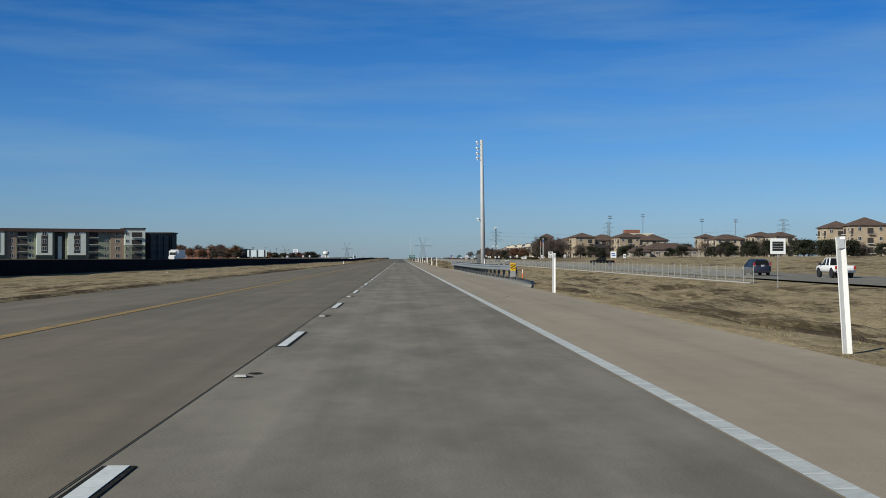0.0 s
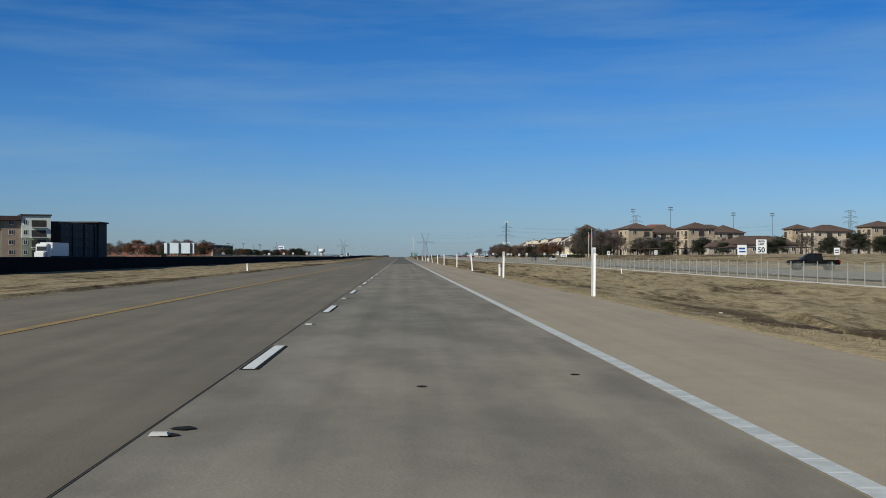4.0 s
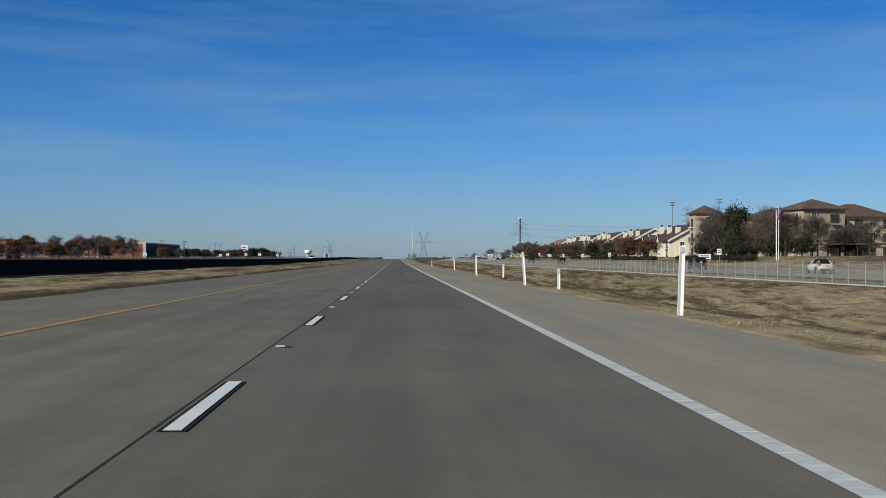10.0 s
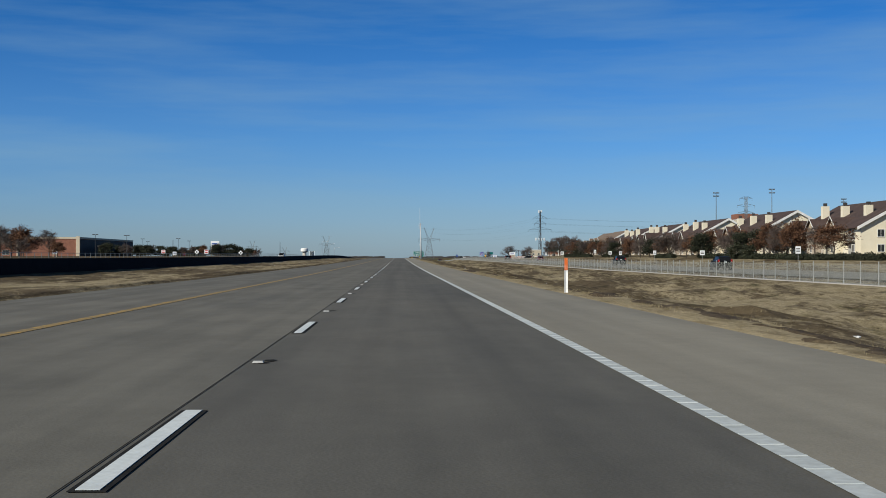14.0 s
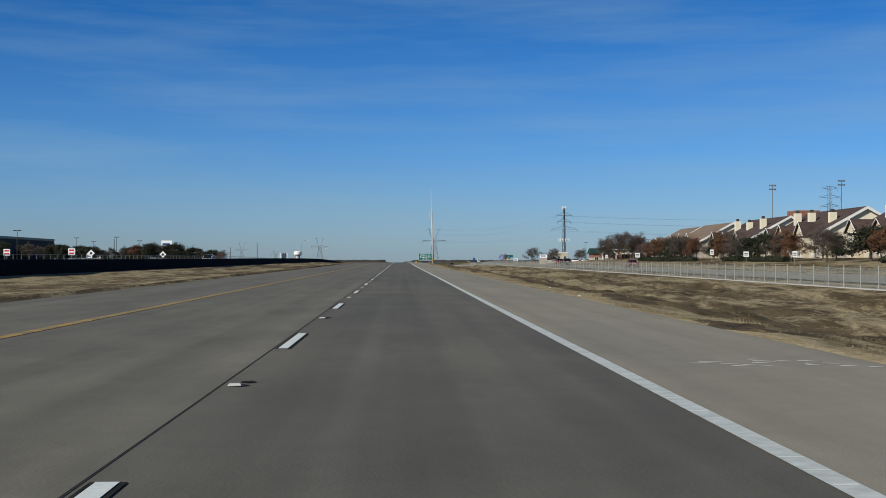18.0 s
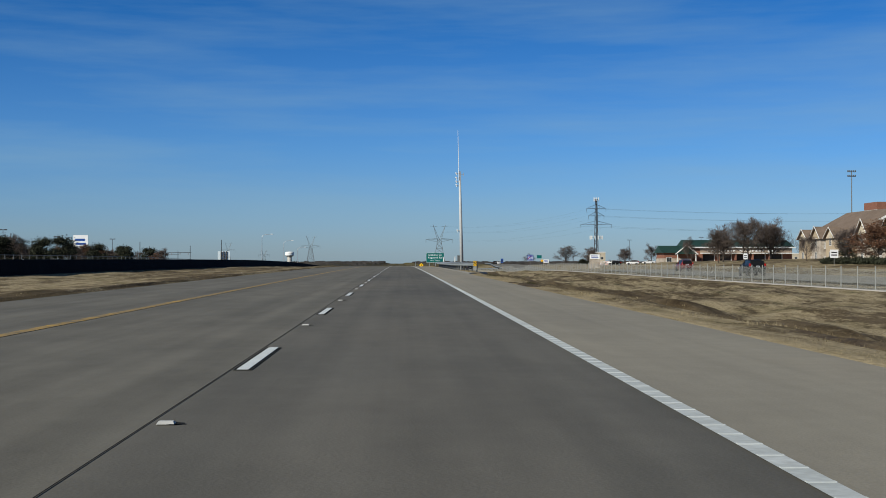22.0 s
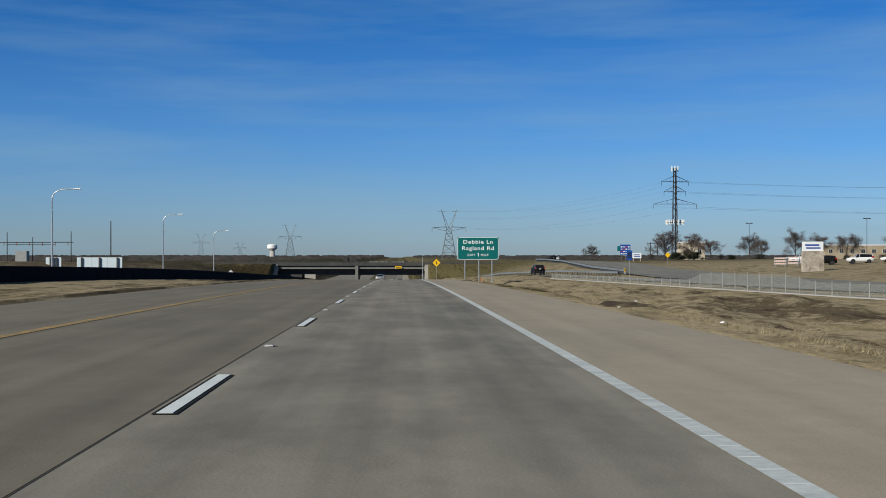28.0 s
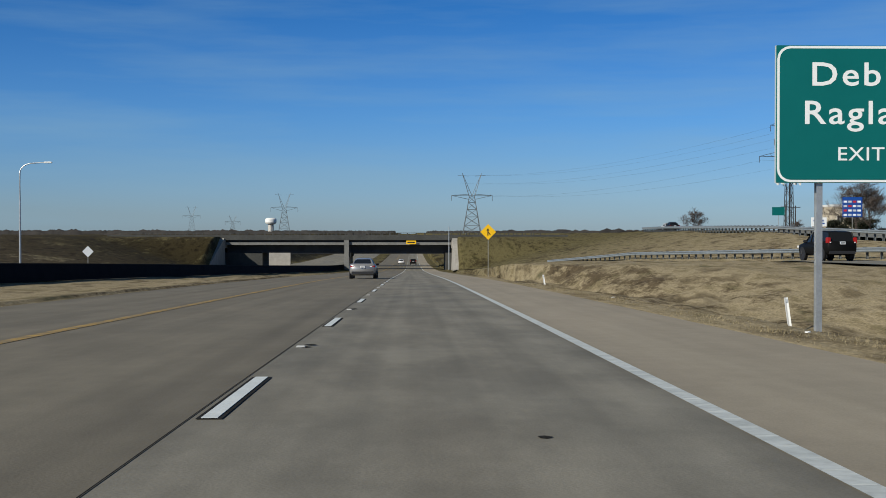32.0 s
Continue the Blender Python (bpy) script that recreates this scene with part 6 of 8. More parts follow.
def pylon(x, y, base, top, turn=0, label="grey lattice power pylon with a forked top", s=1.0, thick=1.0):
    p = thing("power_pylon", x, y, base, turn, label=label, category="pylon", group="lattice power pylons")
    h = top - base
    bars = []
    wb, ww = 5.2 * s, 1.5 * s

    def half(z):
        return wb + (ww - wb) * z / (h * 0.62)

    zs = [0, h * 0.16, h * 0.3, h * 0.42, h * 0.53, h * 0.62]
    for a, b in zip(zs, zs[1:]):
        ha, hb = half(a), half(b)
        for i, j in ((-1, -1), (1, -1), (1, 1), (-1, 1)):
            bars.append(((i * ha, j * ha, a), (i * hb, j * hb, b), 0.16 * thick))
        for j in (-1, 1):
            bars.append(((-ha, j * ha, a), (hb, j * hb, b), 0.09 * thick))
            bars.append(((ha, j * ha, a), (-hb, j * hb, b), 0.09 * thick))
            bars.append(((j * ha, -ha, a), (j * hb, hb, b), 0.09 * thick))
            bars.append(((j * ha, ha, a), (j * hb, -hb, b), 0.09 * thick))
            bars.append(((-hb, j * hb, b), (hb, j * hb, b), 0.09 * thick))
    part("body", rods(bars, 4), M["lattice"], p)
    z0 = h * 0.62
    arm = 11.5 * s
    bars = []
    for i in (-1, 1):
        for j in (-1, 1):
            bars.append(((i * arm, 0, z0 + 0.8), (i * ww, j * ww, z0 - 1.4), 0.1 * thick))
            bars.append(((i * arm, 0, z0 + 0.8), (i * ww, j * ww, z0 + 1.6), 0.1 * thick))
        bars.append(((i * arm, 0, z0 + 0.8), (i * arm, 0, z0 - 2.2), 0.12 * thick))
    bars.append(((-arm, 0, z0 + 0.8), (arm, 0, z0 + 0.8), 0.1 * thick))
    part("cross_arm", rods(bars, 4), M["lattice"], p)
    for i in (-1, 1):
        bars = []
        tip = Vector((i * 5.4 * s, 0, h))
        for j in (-1, 1):
            bars.append(((i * ww, j * ww * 0.6, z0), tip, 0.13 * thick))
            bars.append(((-i * ww * 0.2, j * ww * 0.6, z0), tip, 0.11 * thick))
        for k in range(1, 5):
            u = k / 5
            a, b = Vector((i * ww, 0, z0)).lerp(tip, u), Vector((-i * ww * 0.2, 0, z0)).lerp(tip, min(1, u + 0.12))
            bars.append((a, b, 0.08 * thick))
        bars.append((tip + Vector((-i * 3.5 * s, 0, -1.6)), tip + Vector((i * 2.6 * s, 0, -1.2)), 0.09 * thick))
        part("horn", rods(bars, 4), M["lattice"], p)
    return p


pylon(33.3, 1893, -1.5, 33.6)
pylon(-88, 2050, -1.5, 27.5, 8, "grey lattice power pylon far off in the haze", 0.8, 0.7)
pylon(-166, 2350, -1.0, 16.0, 8, "small lattice power pylon far off in the haze", 0.6, 0.7)
pylon(-230, 2500, -1.0, 28.0, 10, "faint lattice power pylon far off in the haze", 0.8, 0.7)


def arm_tower(x, y, base, top, label):
    """A slim lattice tower with three pairs of arms."""
    p = thing("power_pylon", x, y, base, 12, label=label, category="pylon", group="lattice power pylons")
    h = top - base
    half = lambda z: 3.2 + (0.75 - 3.2) * min(1.0, z / (h * 0.7))
    zs = [h * k / 9 for k in range(10)]
    bars = []
    for a, b in zip(zs, zs[1:]):
        ha, hb = half(a), half(b)
        for i, j in ((-1, -1), (1, -1), (1, 1), (-1, 1)):
            bars.append(((i * ha, j * ha, a), (i * hb, j * hb, b), 0.1))
        for j in (-1, 1):
            bars += [((-ha, j * ha, a), (hb, j * hb, b), 0.06), ((ha, j * ha, a), (-hb, j * hb, b), 0.06), ((-hb, j * hb, b), (hb, j * hb, b), 0.06)]
    part("body", rods(bars, 4), M["lattice"], p)
    for z, arm in ((h * 0.74, 5.2), (h * 0.86, 6.0), (h * 0.98, 4.2)):
        for i in (-1, 1):
            bars = [((i * arm, 0, z), (i * arm, 0, z - 1.7), 0.08)]
            for j in (-0.7, 0.7):
                bars += [((i * arm, 0, z), (i * 0.75, j, z - 0.6), 0.07), ((i * arm, 0, z), (i * 0.75, j, z + 1.0), 0.06)]
            part("cross_arm", rods(bars, 4), M["lattice"], p)
    return p


arm_tower(215, 1290, 1.0, 38.5, "slim lattice power pylon behind the condos")
arm_tower(312, 1010, 1.0, 33.0, "slim lattice power pylon behind the apartments")


def phone_mast():
    """A slim lattice power tower with three pairs of braced arms and rings of phone aerials."""
    p = thing("power_mast", 120.8, 1589, 1.5, label="dark lattice power mast with arms and white phone aerials", category="mast")
    H, n = 39.0, 16
    half = lambda z: 1.25 - 0.75 * z / H
    bars = []
    for k in range(n):
        a, b = H * k / n - (0.5 if k == 0 else 0), H * (k + 1) / n
        ha, hb = half(a), half(b)
        for i, j in ((-1, -1), (1, -1), (1, 1), (-1, 1)):
            bars.append(((i * ha, j * ha, a), (i * hb, j * hb, b), 0.13))
        for j in (-1, 1):
            q = 1 if k % 2 else -1
            bars.append(((-q * ha, j * ha, a), (q * hb, j * hb, b), 0.09))
            bars.append(((j * ha, -q * ha, a), (j * hb, q * hb, b), 0.09))
    part("shaft", rods(bars, 4), M["dark_steel"], p)
    part("cable_run", rods([((0.2, -0.2, -0.3), (0.2, -0.2, H), 0.28, 0.22)], 6), M["dark_steel"], p, "bundle of dark cables")
    for z, L in ((23.0, 9.6), (28.5, 4.8), (33.0, 6.0)):
        for i in (-1, 1):
            rows = [((i * 0.7, j * 0.7, z + 0.2), (i * L, 0, z + 0.1), 0.1, 0.06) for j in (-1, 1)]
            rows += [((i * 0.7, j * 0.7, z + 2.4), (i * L, 0, z + 0.2), 0.09, 0.05) for j in (-1, 1)]
            for q in (0.3, 0.55, 0.78):
                rows.append(((i * L * q, 0, z + 0.15), (i * L * (q + 0.1), 0, z + 2.4 - 2.2 * (q + 0.1)), 0.05))
            rows.append(((i * L, 0, z + 0.1), (i * L, 0, z - 1.8), 0.09))
            part("arm", rows and rods(rows, 4), M["dark_steel"], p)
    for z, r, m in ((15.0, 3.9, 12), (38.6, 1.5, 6)):
        ring = []
        for k in range(m):
            a = 2 * math.pi * k / m
            c = 2 * math.pi * (k + 1) / m
            ring.append(((0, 0, z), (r * math.cos(a), r * math.sin(a), z), 0.07))
            ring.append(((r * math.cos(a), r * math.sin(a), z), (r * math.cos(c), r * math.sin(c), z), 0.07))
        plat = part("aerial_frame", rods(ring, 4), M["dark_steel"], p)
        for k in range(m):
            a = 2 * math.pi * (k + 0.3) / m
            cx, cy = r * math.cos(a), r * math.sin(a)
            part("aerial", boxes((cx - 0.22, cx + 0.22, cy - 0.2, cy + 0.2, z - 1.1 + 0.3 * (k % 3), z + 1.3)), M["white_plastic"], plat)


phone_mast()


def cable(pts, label, r=0.035, sag=3.0, group="power lines"):
    bm = bmesh.new()
    for a, b in zip(pts, pts[1:]):
        a, b = Vector(a), Vector(b)
        line = [a.lerp(b, u) - Vector((0, 0, sag * 4 * u * (1 - u))) for u in np.linspace(0, 1, 14)]
        pipe(bm, line, r, 4)
    tagged(part("power_line", bm, M["dark_steel"]), label, "power line", group)


for dx, z in ((-8.5, 21.5), (8.5, 21.5), (-5.5, 28.0), (5.5, 28.0), (4.2, 32.5), (-4.2, 32.5)):
    cable([(120.8 + dx, 1589, z + 2.0), (420 + dx, 1530, z + 3.0)], "thin dark power line sagging from the mast", 0.026, 4.5)
    cable([(33.3 + dx * 1.2, 1893, z), (120.8 + dx, 1589, z + 2.0)], "thin dark power line between mast and pylon", 0.016, 5.0)


def water_tower():
    p = thing("water_tower", -150, 2520, -2, label="white water tower with a broad tank on a fluted column", category="water tower")
    n = 28
    bm = bmesh.new()
    pipe(bm, [(0, 0, -1), (0, 0, 11)], [2.9, 2.7], n)
    part("column", bm, M["concrete_light"], p)
    bm = bmesh.new()
    pipe(bm, [(0, 0, 10.6), (0, 0, 11.6), (0, 0, 13), (0, 0, 16.2), (0, 0, 17.2), (0, 0, 17.8)], [2.7, 5.0, 6.0, 6.0, 5.2, 2.2], n)
    part("tank", bm, M["white_plastic"], p)
    for k in range(14):
        a = 2 * math.pi * k / 14
        part("flute", rods([((2.9 * math.cos(a), 2.9 * math.sin(a), -1), (2.7 * math.cos(a), 2.7 * math.sin(a), 10.8), 0.25)], 6), M["concrete_light"], p)


water_tower()


def substation():
    s = thing("substation", -112, 1442, 0.8, label="small power substation with steel frames and insulators", category="substation")
    for x, h in ((-26, 7.5), (-12, 8.5), (-4, 7.0), (8, 8.8), (-18, 6.0), (2, 6.2)):
        part("pole", rods([((x, 0, -1), (x, 0, h), 0.16, 0.12)], 6), M["dark_steel"], s)
    part("bus", rods([((-26, 0, 5.2), (8, 0, 5.4), 0.12), ((-12, 0, 4.6), (2, 3, 4.6), 0.1), ((-26, 3, 5.2), (8, 3, 5.4), 0.1)], 5), M["dark_steel"], s)
    for k in range(9):
        x = -25 + k * 4
        part("insulator", rods([((x, 0, 5.3), (x, 0, 4.2), 0.14, 0.1)], 6), M["brick"], s)
    part("transformer", boxes((-9, -5.5, -1.5, 1.5, -1, 2.6)), M["galv_dull"], s)


substation()
for x, y, h in ((-84, 1409, 12.3), (-120, 1400, 11.0), (-128, 1235, 10)):
    e = thing("wooden_pole", x, y, float(ground_z(x, y)), label="bare dark wooden utility pole", category="utility pole", group="utility poles")
    part("shaft", rods([((0, 0, -0.3), (0, 0, h), 0.2, 0.14)], 8), M["dark_steel"], e)
for x, y, h in ((90, 1490, 7), (93, 1492, 7)):
    e = thing("wooden_pole", x, y, float(ground_z(x, y)), label="dark utility pole with a short crossarm", category="utility pole", group="utility poles")
    part("shaft", rods([((0, 0, -0.3), (0, 0, h), 0.2, 0.14), ((-1.2, 0, h - 0.4), (1.2, 0, h - 0.4), 0.1)], 8), M["dark_steel"], e)

# fence behind the opposite carriageway
of = thing("wire_fence", label="pale wire fence beyond the opposite carriageway", category="fence", kind="structure")
ofy = np.arange(420, 1130, 3.05)
opm = bpy.data.meshes.new("post")
bm = rods([((0, 0, -0.1), (0, 0, 1.5), 0.045)], 5)
bm.to_mesh(opm)
bm.free()
for y in ofy:
    link("post", opm, M["lattice"], of).location = (-44, y, float(ground_z(-44, y)) + 0.1)
part("top_rail", rods([((-44, float(a), float(ground_z(-44, a)) + 1.55), (-44, float(b), float(ground_z(-44, b)) + 1.55), 0.03) for a, b in zip(ofy[::8], ofy[8::8])], 4), M["galv_dull"], of)

# ---- trees ----
M["bark"] = material("grey_bark", [(0.06, 0.045, 0.035), (0.1, 0.08, 0.065)], scale=2, rough=0.95)
M["twig"] = material("bare_twigs", [(0.085, 0.066, 0.056), (0.14, 0.11, 0.094)], scale=0.7, rough=0.95, vary=0.15)
M["rust_leaf"] = material("rust_brown_leaves", [(0.09, 0.045, 0.025), (0.17, 0.08, 0.04)], scale=0.9, rough=0.95, vary=0.2)
M["evergreen"] = material("dark_evergreen_leaves", [(0.016, 0.02, 0.011), (0.038, 0.042, 0.02)], scale=0.9, rough=0.9, vary=0.15)


def limb_tree(seed, height, limbs=14):
    """Trunk with limbs all the way up, forking twice into a rounded crown; returns the wood and the twig ends."""
    r = random.Random(seed)
    rows, ends = [], []
    p = Vector((0, 0, -0.2))
    for k in range(4):
        q = Vector((r.uniform(-0.03, 0.03) * height, r.uniform(-0.03, 0.03) * height, height * (0.2, 0.42, 0.62, 0.8)[k]))
        rows.append((p, q, height * 0.02 * (1 - 0.22 * k), height * 0.02 * (0.78 - 0.22 * k)))
        p = q
    ends.append((p, Vector((0, 0, 1))))
    for k in range(limbs):
        u = k / (limbs - 1)
        base = Vector((0, 0, height * (0.13 + 0.5 * u)))
        az, el = 2.4 * k + r.uniform(-0.4, 0.4), radians(r.uniform(18, 48) + 22 * u)
        d = Vector((math.cos(az) * math.cos(el), math.sin(az) * math.cos(el), math.sin(el)))
        size = height * r.uniform(0.34, 0.46) * (1 - 0.25 * u)
        mid = base + d * size * 0.5 + Vector((0, 0, -0.02 * height))
        tip = base + d * size + Vector((0, 0, 0.05 * height))
        rows += [(base, mid, height * 0.009, height * 0.006), (mid, tip, height * 0.006, height * 0.003)]
        for j in range(6):
            s0 = base.lerp(tip, r.uniform(0.35, 1.0))
            d2 = (d + Vector((r.uniform(-1, 1), r.uniform(-1, 1), r.uniform(-0.5, 0.9)))).normalized()
            e2 = s0 + d2 * size * r.uniform(0.25, 0.5)
            rows.append((s0, e2, height * 0.004, height * 0.002))
            ends.append((e2, d2))
            for _ in range(3):
                s1 = s0.lerp(e2, r.uniform(0.3, 1.0))
                d3 = (d2 + Vector((r.uniform(-1, 1), r.uniform(-1, 1), r.uniform(-0.4, 0.9)))).normalized()
                ends.append((s1 + d3 * size * r.uniform(0.1, 0.28), d3))
    return rows, ends, r


def fan(verts, faces, c, size, r, lean=None):
    """One small leaf or twig clump: a bent, narrow pair of triangles."""
    a = Vector((r.uniform(-1, 1), r.uniform(-1, 1), r.uniform(-0.6, 1))).normalized()
    b = a.cross(Vector((r.uniform(-1, 1), r.uniform(-1, 1), r.uniform(-1, 1)))).normalized()
    k = len(verts)
    verts += [c - b * size * 0.16, c + a * size, c + b * size * 0.16, c + a * size * 0.5 + b * size * 0.45]
    faces += [(k, k + 1, k + 2), (k + 2, k + 1, k + 3)]


def tree_meshes(seed, height, style):
    if style == "evergreen":
        r = random.Random(seed)
        rows = [(Vector((0, 0, -0.2)), Vector((0, 0, height * 0.8)), height * 0.03, height * 0.008)]
        verts, faces = [], []
        # a broad crown of overlapping leaf clumps, low to the ground
        for k in range(46):
            u, a = r.random(), r.uniform(0, 6.283)
            rad = height * 0.46 * math.sqrt(r.random()) * (1 - 0.55 * u)
            c = Vector((rad * math.cos(a), rad * math.sin(a), height * (0.2 + 0.68 * u)))
            s = height * r.uniform(0.09, 0.16)
            for _ in range(120):
                o = Vector((r.gauss(0, 0.6), r.gauss(0, 0.6), r.gauss(0, 0.5))) * s
                fan(verts, faces, c + o, height * r.uniform(0.03, 0.06), r)
    else:
        rows, ends, r = limb_tree(seed, height)
        verts, faces = [], []
        n = {"bare": 11, "rust": 15}[style]
        for p, d in ends:
            for _ in range(n):
                o = Vector((r.gauss(0, 1), r.gauss(0, 1), r.gauss(0, 0.8))) * height * (0.05 if style == "bare" else 0.05)
                k = len(verts)
                if style == "bare":
                    q = p + o * 0.35
                    e = q + (d * 0.7 + o.normalized()).normalized() * height * r.uniform(0.07, 0.14)
                    sx = Vector((r.uniform(-1, 1), r.uniform(-1, 1), 0)).normalized() * height * 0.0034
                    verts += [q - sx, q + sx, e]
                    faces.append((k, k + 1, k + 2))
                    k = len(verts)
                    m = q.lerp(e, 0.45)
                    e2 = m + (o.normalized() * 0.8 + Vector((0, 0, 0.4))) * height * 0.05
                    verts += [m - sx * 0.8, m + sx * 0.8, e2]
                    faces.append((k, k + 1, k + 2))
                else:
                    fan(verts, faces, p + o, height * r.uniform(0.025, 0.05), r)
    tm = bpy.data.meshes.new("trunk")
    bm = rods(rows, 5)
    bm.to_mesh(tm)
    bm.free()
    top = max(v[2] for v in verts)
    cm = bpy.data.meshes.new("crown")
    cm.from_pydata([tuple(v) for v in verts], [], faces)
    return tm, cm, top


TREES = {}
for style, mat, lab in (("bare", "twig", "leafless winter tree with fine grey-brown twigs"), ("rust", "rust_leaf", "tree with rust-brown dead leaves"), ("evergreen", "evergreen", "dense dark evergreen tree")):
    for k in range(4 if style == "bare" else 3):
        tm, cm, top = tree_meshes(31 * k + len(style), 10.0, style)
        tm.materials.append(M["bark"])
        cm.materials.append(M[mat])
        TREES[style, k] = (tm, cm, top, lab)
trnd = random.Random(77)


def tree(style, x, y, h, wide=1.0):
    k = trnd.randrange(4 if style == "bare" else 3)
    tm, cm, top, lab = TREES[style, k]
    e = thing("tree", x, y, float(ground_z(x, y)) - 0.05, trnd.uniform(0, 360), label=lab, category="tree", group={"bare": "leafless trees", "rust": "rust-leaved trees", "evergreen": "evergreen trees"}[style])
    s = h / top
    e.scale = (s * wide, s * wide, s)
    link("trunk", tm, None, e)
    link("crown", cm, None, e)


# round the tan apartments
for st, x, y, h, w in (("evergreen", 73, 640, 12.5, 0.7), ("bare", 71, 655, 11, 1.2), ("bare", 74, 618, 10.5, 1.3), ("bare", 78, 664, 11, 1.5), ("bare", 79, 676, 11.5, 1.4), ("bare", 90, 690, 11, 1.3), ("bare", 78, 632, 10.5, 1.3), ("bare", 81, 612, 8.5, 1.3), ("bare", 86, 598, 7.5, 1.2), ("bare", 77, 603, 9, 1.3), ("evergreen", 79, 648, 6, 1.6), ("evergreen", 75, 670, 6, 1.8), ("evergreen", 73, 630, 5, 1.8), ("evergreen", 90, 625, 5.5, 1.4), ("evergreen", 96, 600, 5.5, 1.5), ("evergreen", 105, 590, 6, 1.3), ("evergreen", 110, 575, 5, 1.4), ("evergreen", 120, 555, 5, 1.5), ("bare", 74, 655, 12, 1.4), ("bare", 72, 646, 12, 1.3), ("bare", 74, 664, 11, 1.3), ("bare", 75, 626, 11, 1.2), ("bare", 84, 681, 10, 1.3), ("bare", 80, 640, 11, 1.3), ("bare", 74, 610, 10, 1.2), ("evergreen", 76, 618, 5, 1.5), ("evergreen", 72, 660, 5, 1.7), ("evergreen", 74, 600, 4, 1.6), ("evergreen", 83, 684, 5, 1.6),
        ("evergreen", 140, 470, 7, 1.5), ("evergreen", 148, 455, 7.5, 1.5), ("evergreen", 150, 440, 7, 1.6), ("evergreen", 158, 480, 7, 1.4), ("bare", 145, 490, 8, 1.2), ("evergreen", 150, 520, 6, 1.4), ("evergreen", 135, 540, 5.5, 1.4), ("evergreen", 128, 480, 5.5, 1.5), ("bare", 160, 560, 8, 1.2), ("evergreen", 150, 500, 7, 1.6)):
    tree(st, x, y, h, w)
for k in range(22):
    tree("evergreen" if k % 3 else "bare", 132 + 2.6 * k + trnd.uniform(-4, 4), 520 - 4.5 * k + trnd.uniform(-8, 8), trnd.uniform(5.5, 8), 1.3)
# along the condos
for st, x, y, h, w in (("rust", 66, 730, 7.8, 1.15), ("rust", 67, 746, 6.8, 1.2), ("evergreen", 66, 761, 5.8, 1.25), ("evergreen", 66, 793, 6, 1.1), ("bare", 67, 812, 6.2, 1.3), ("bare", 66, 826, 6.4, 1.3), ("rust", 68, 846, 5.6, 1.2), ("bare", 66, 863, 6.2, 1.3), ("rust", 66, 880, 5.8, 1.2), ("bare", 68, 894, 6, 1.3), ("evergreen", 67, 910, 5.2, 1.2), ("rust", 66, 926, 6.2, 1.2), ("bare", 68, 941, 6, 1.3), ("rust", 67, 956, 5.6, 1.2), ("evergreen", 66, 974, 6.2, 1.25), ("bare", 70, 991, 5.2, 1.1), ("evergreen", 71, 1018, 3.2, 1.2), ("bare", 70, 1034, 5, 1.1), ("bare", 69, 778, 6, 1.3), ("rust", 71, 836, 5.2, 1.2), ("evergreen", 70, 870, 4.6, 1.2)):
    tree(st, x, y, h, w)
for k in range(13):
    tree(("bare", "evergreen", "bare", "rust")[k % 4], 65 + trnd.uniform(0, 5), 735 + k * 23 + trnd.uniform(-6, 6), trnd.uniform(4.8, 6.8), trnd.uniform(1.2, 1.6))
# beyond the condos, by the garage and down the frontage road
for st, x, y, h, w in (("bare", 68, 1086, 8.8, 1.25), ("bare", 72, 1080, 9.6, 1.25), ("bare", 75, 1088, 9.8, 1.2), ("bare", 78, 1082, 9.4, 1.25), ("bare", 81, 1092, 9.2, 1.2), ("bare", 71, 1094, 8.6, 1.2), ("bare", 89, 1205, 8.5, 0.9), ("bare", 100, 1206, 10.5, 0.9), ("bare", 80, 1086, 8.5, 1.2),  ("bare", 78, 1408, 9.4, 1.7), ("bare", 96, 1450, 9.5, 1.4), ("bare", 112, 1440, 9.5, 1.4), ("bare", 122, 1425, 10.5, 1.2), ("bare", 134, 1440, 9.5, 1.5), ("bare", 148, 1452, 9.5, 1.5), ("bare", 165, 1432, 9.5, 1.5), ("bare", 182, 1440, 9, 1.5), ("bare", 88, 1395, 6.5, 1.3), ("bare", 104, 1400, 7, 1.3), ("bare", 140, 1390, 9.5, 1.5), ("evergreen", 99, 1470, 4, 1.6), ("bare", 70, 1500, 7, 1.4)):
    tree(st, x, y, h, w)
for k in range(16):
    tree("evergreen" if k % 3 else "bare", 86 + k * 7 + trnd.uniform(-2, 2), 1462 + trnd.uniform(-10, 20), trnd.uniform(2.2, 3.6), trnd.uniform(1.6, 2.2))
# left side
for k in range(26):
    tree("bare" if k % 4 else "rust", -125 - 4.2 * k * 0.6 + trnd.uniform(-5, 5), 950 + trnd.uniform(-28, 40), trnd.uniform(8, 11.5), 1.3)
for k in range(26):
    tree(("evergreen", "bare", "evergreen")[k % 3], -97 - trnd.uniform(0, 34), 1085 + k * 7.6 + trnd.uniform(-4, 4), trnd.uniform(4, 6.5), 1.5)
for k in range(16):
    tree(("bare", "rust", "evergreen")[k % 3], -88 - trnd.uniform(0, 30), 660 + k * 14 + trnd.uniform(-5, 5), trnd.uniform(4, 7), 1.4)
for x, y, h in ((-118, 1330, 6), (-104, 1302, 5), (-112, 1310, 6), (-126, 1322, 6.5), (-140, 1318, 6), (-101, 1355, 4.5)):
    tree("bare", x, y, h, 1.5)

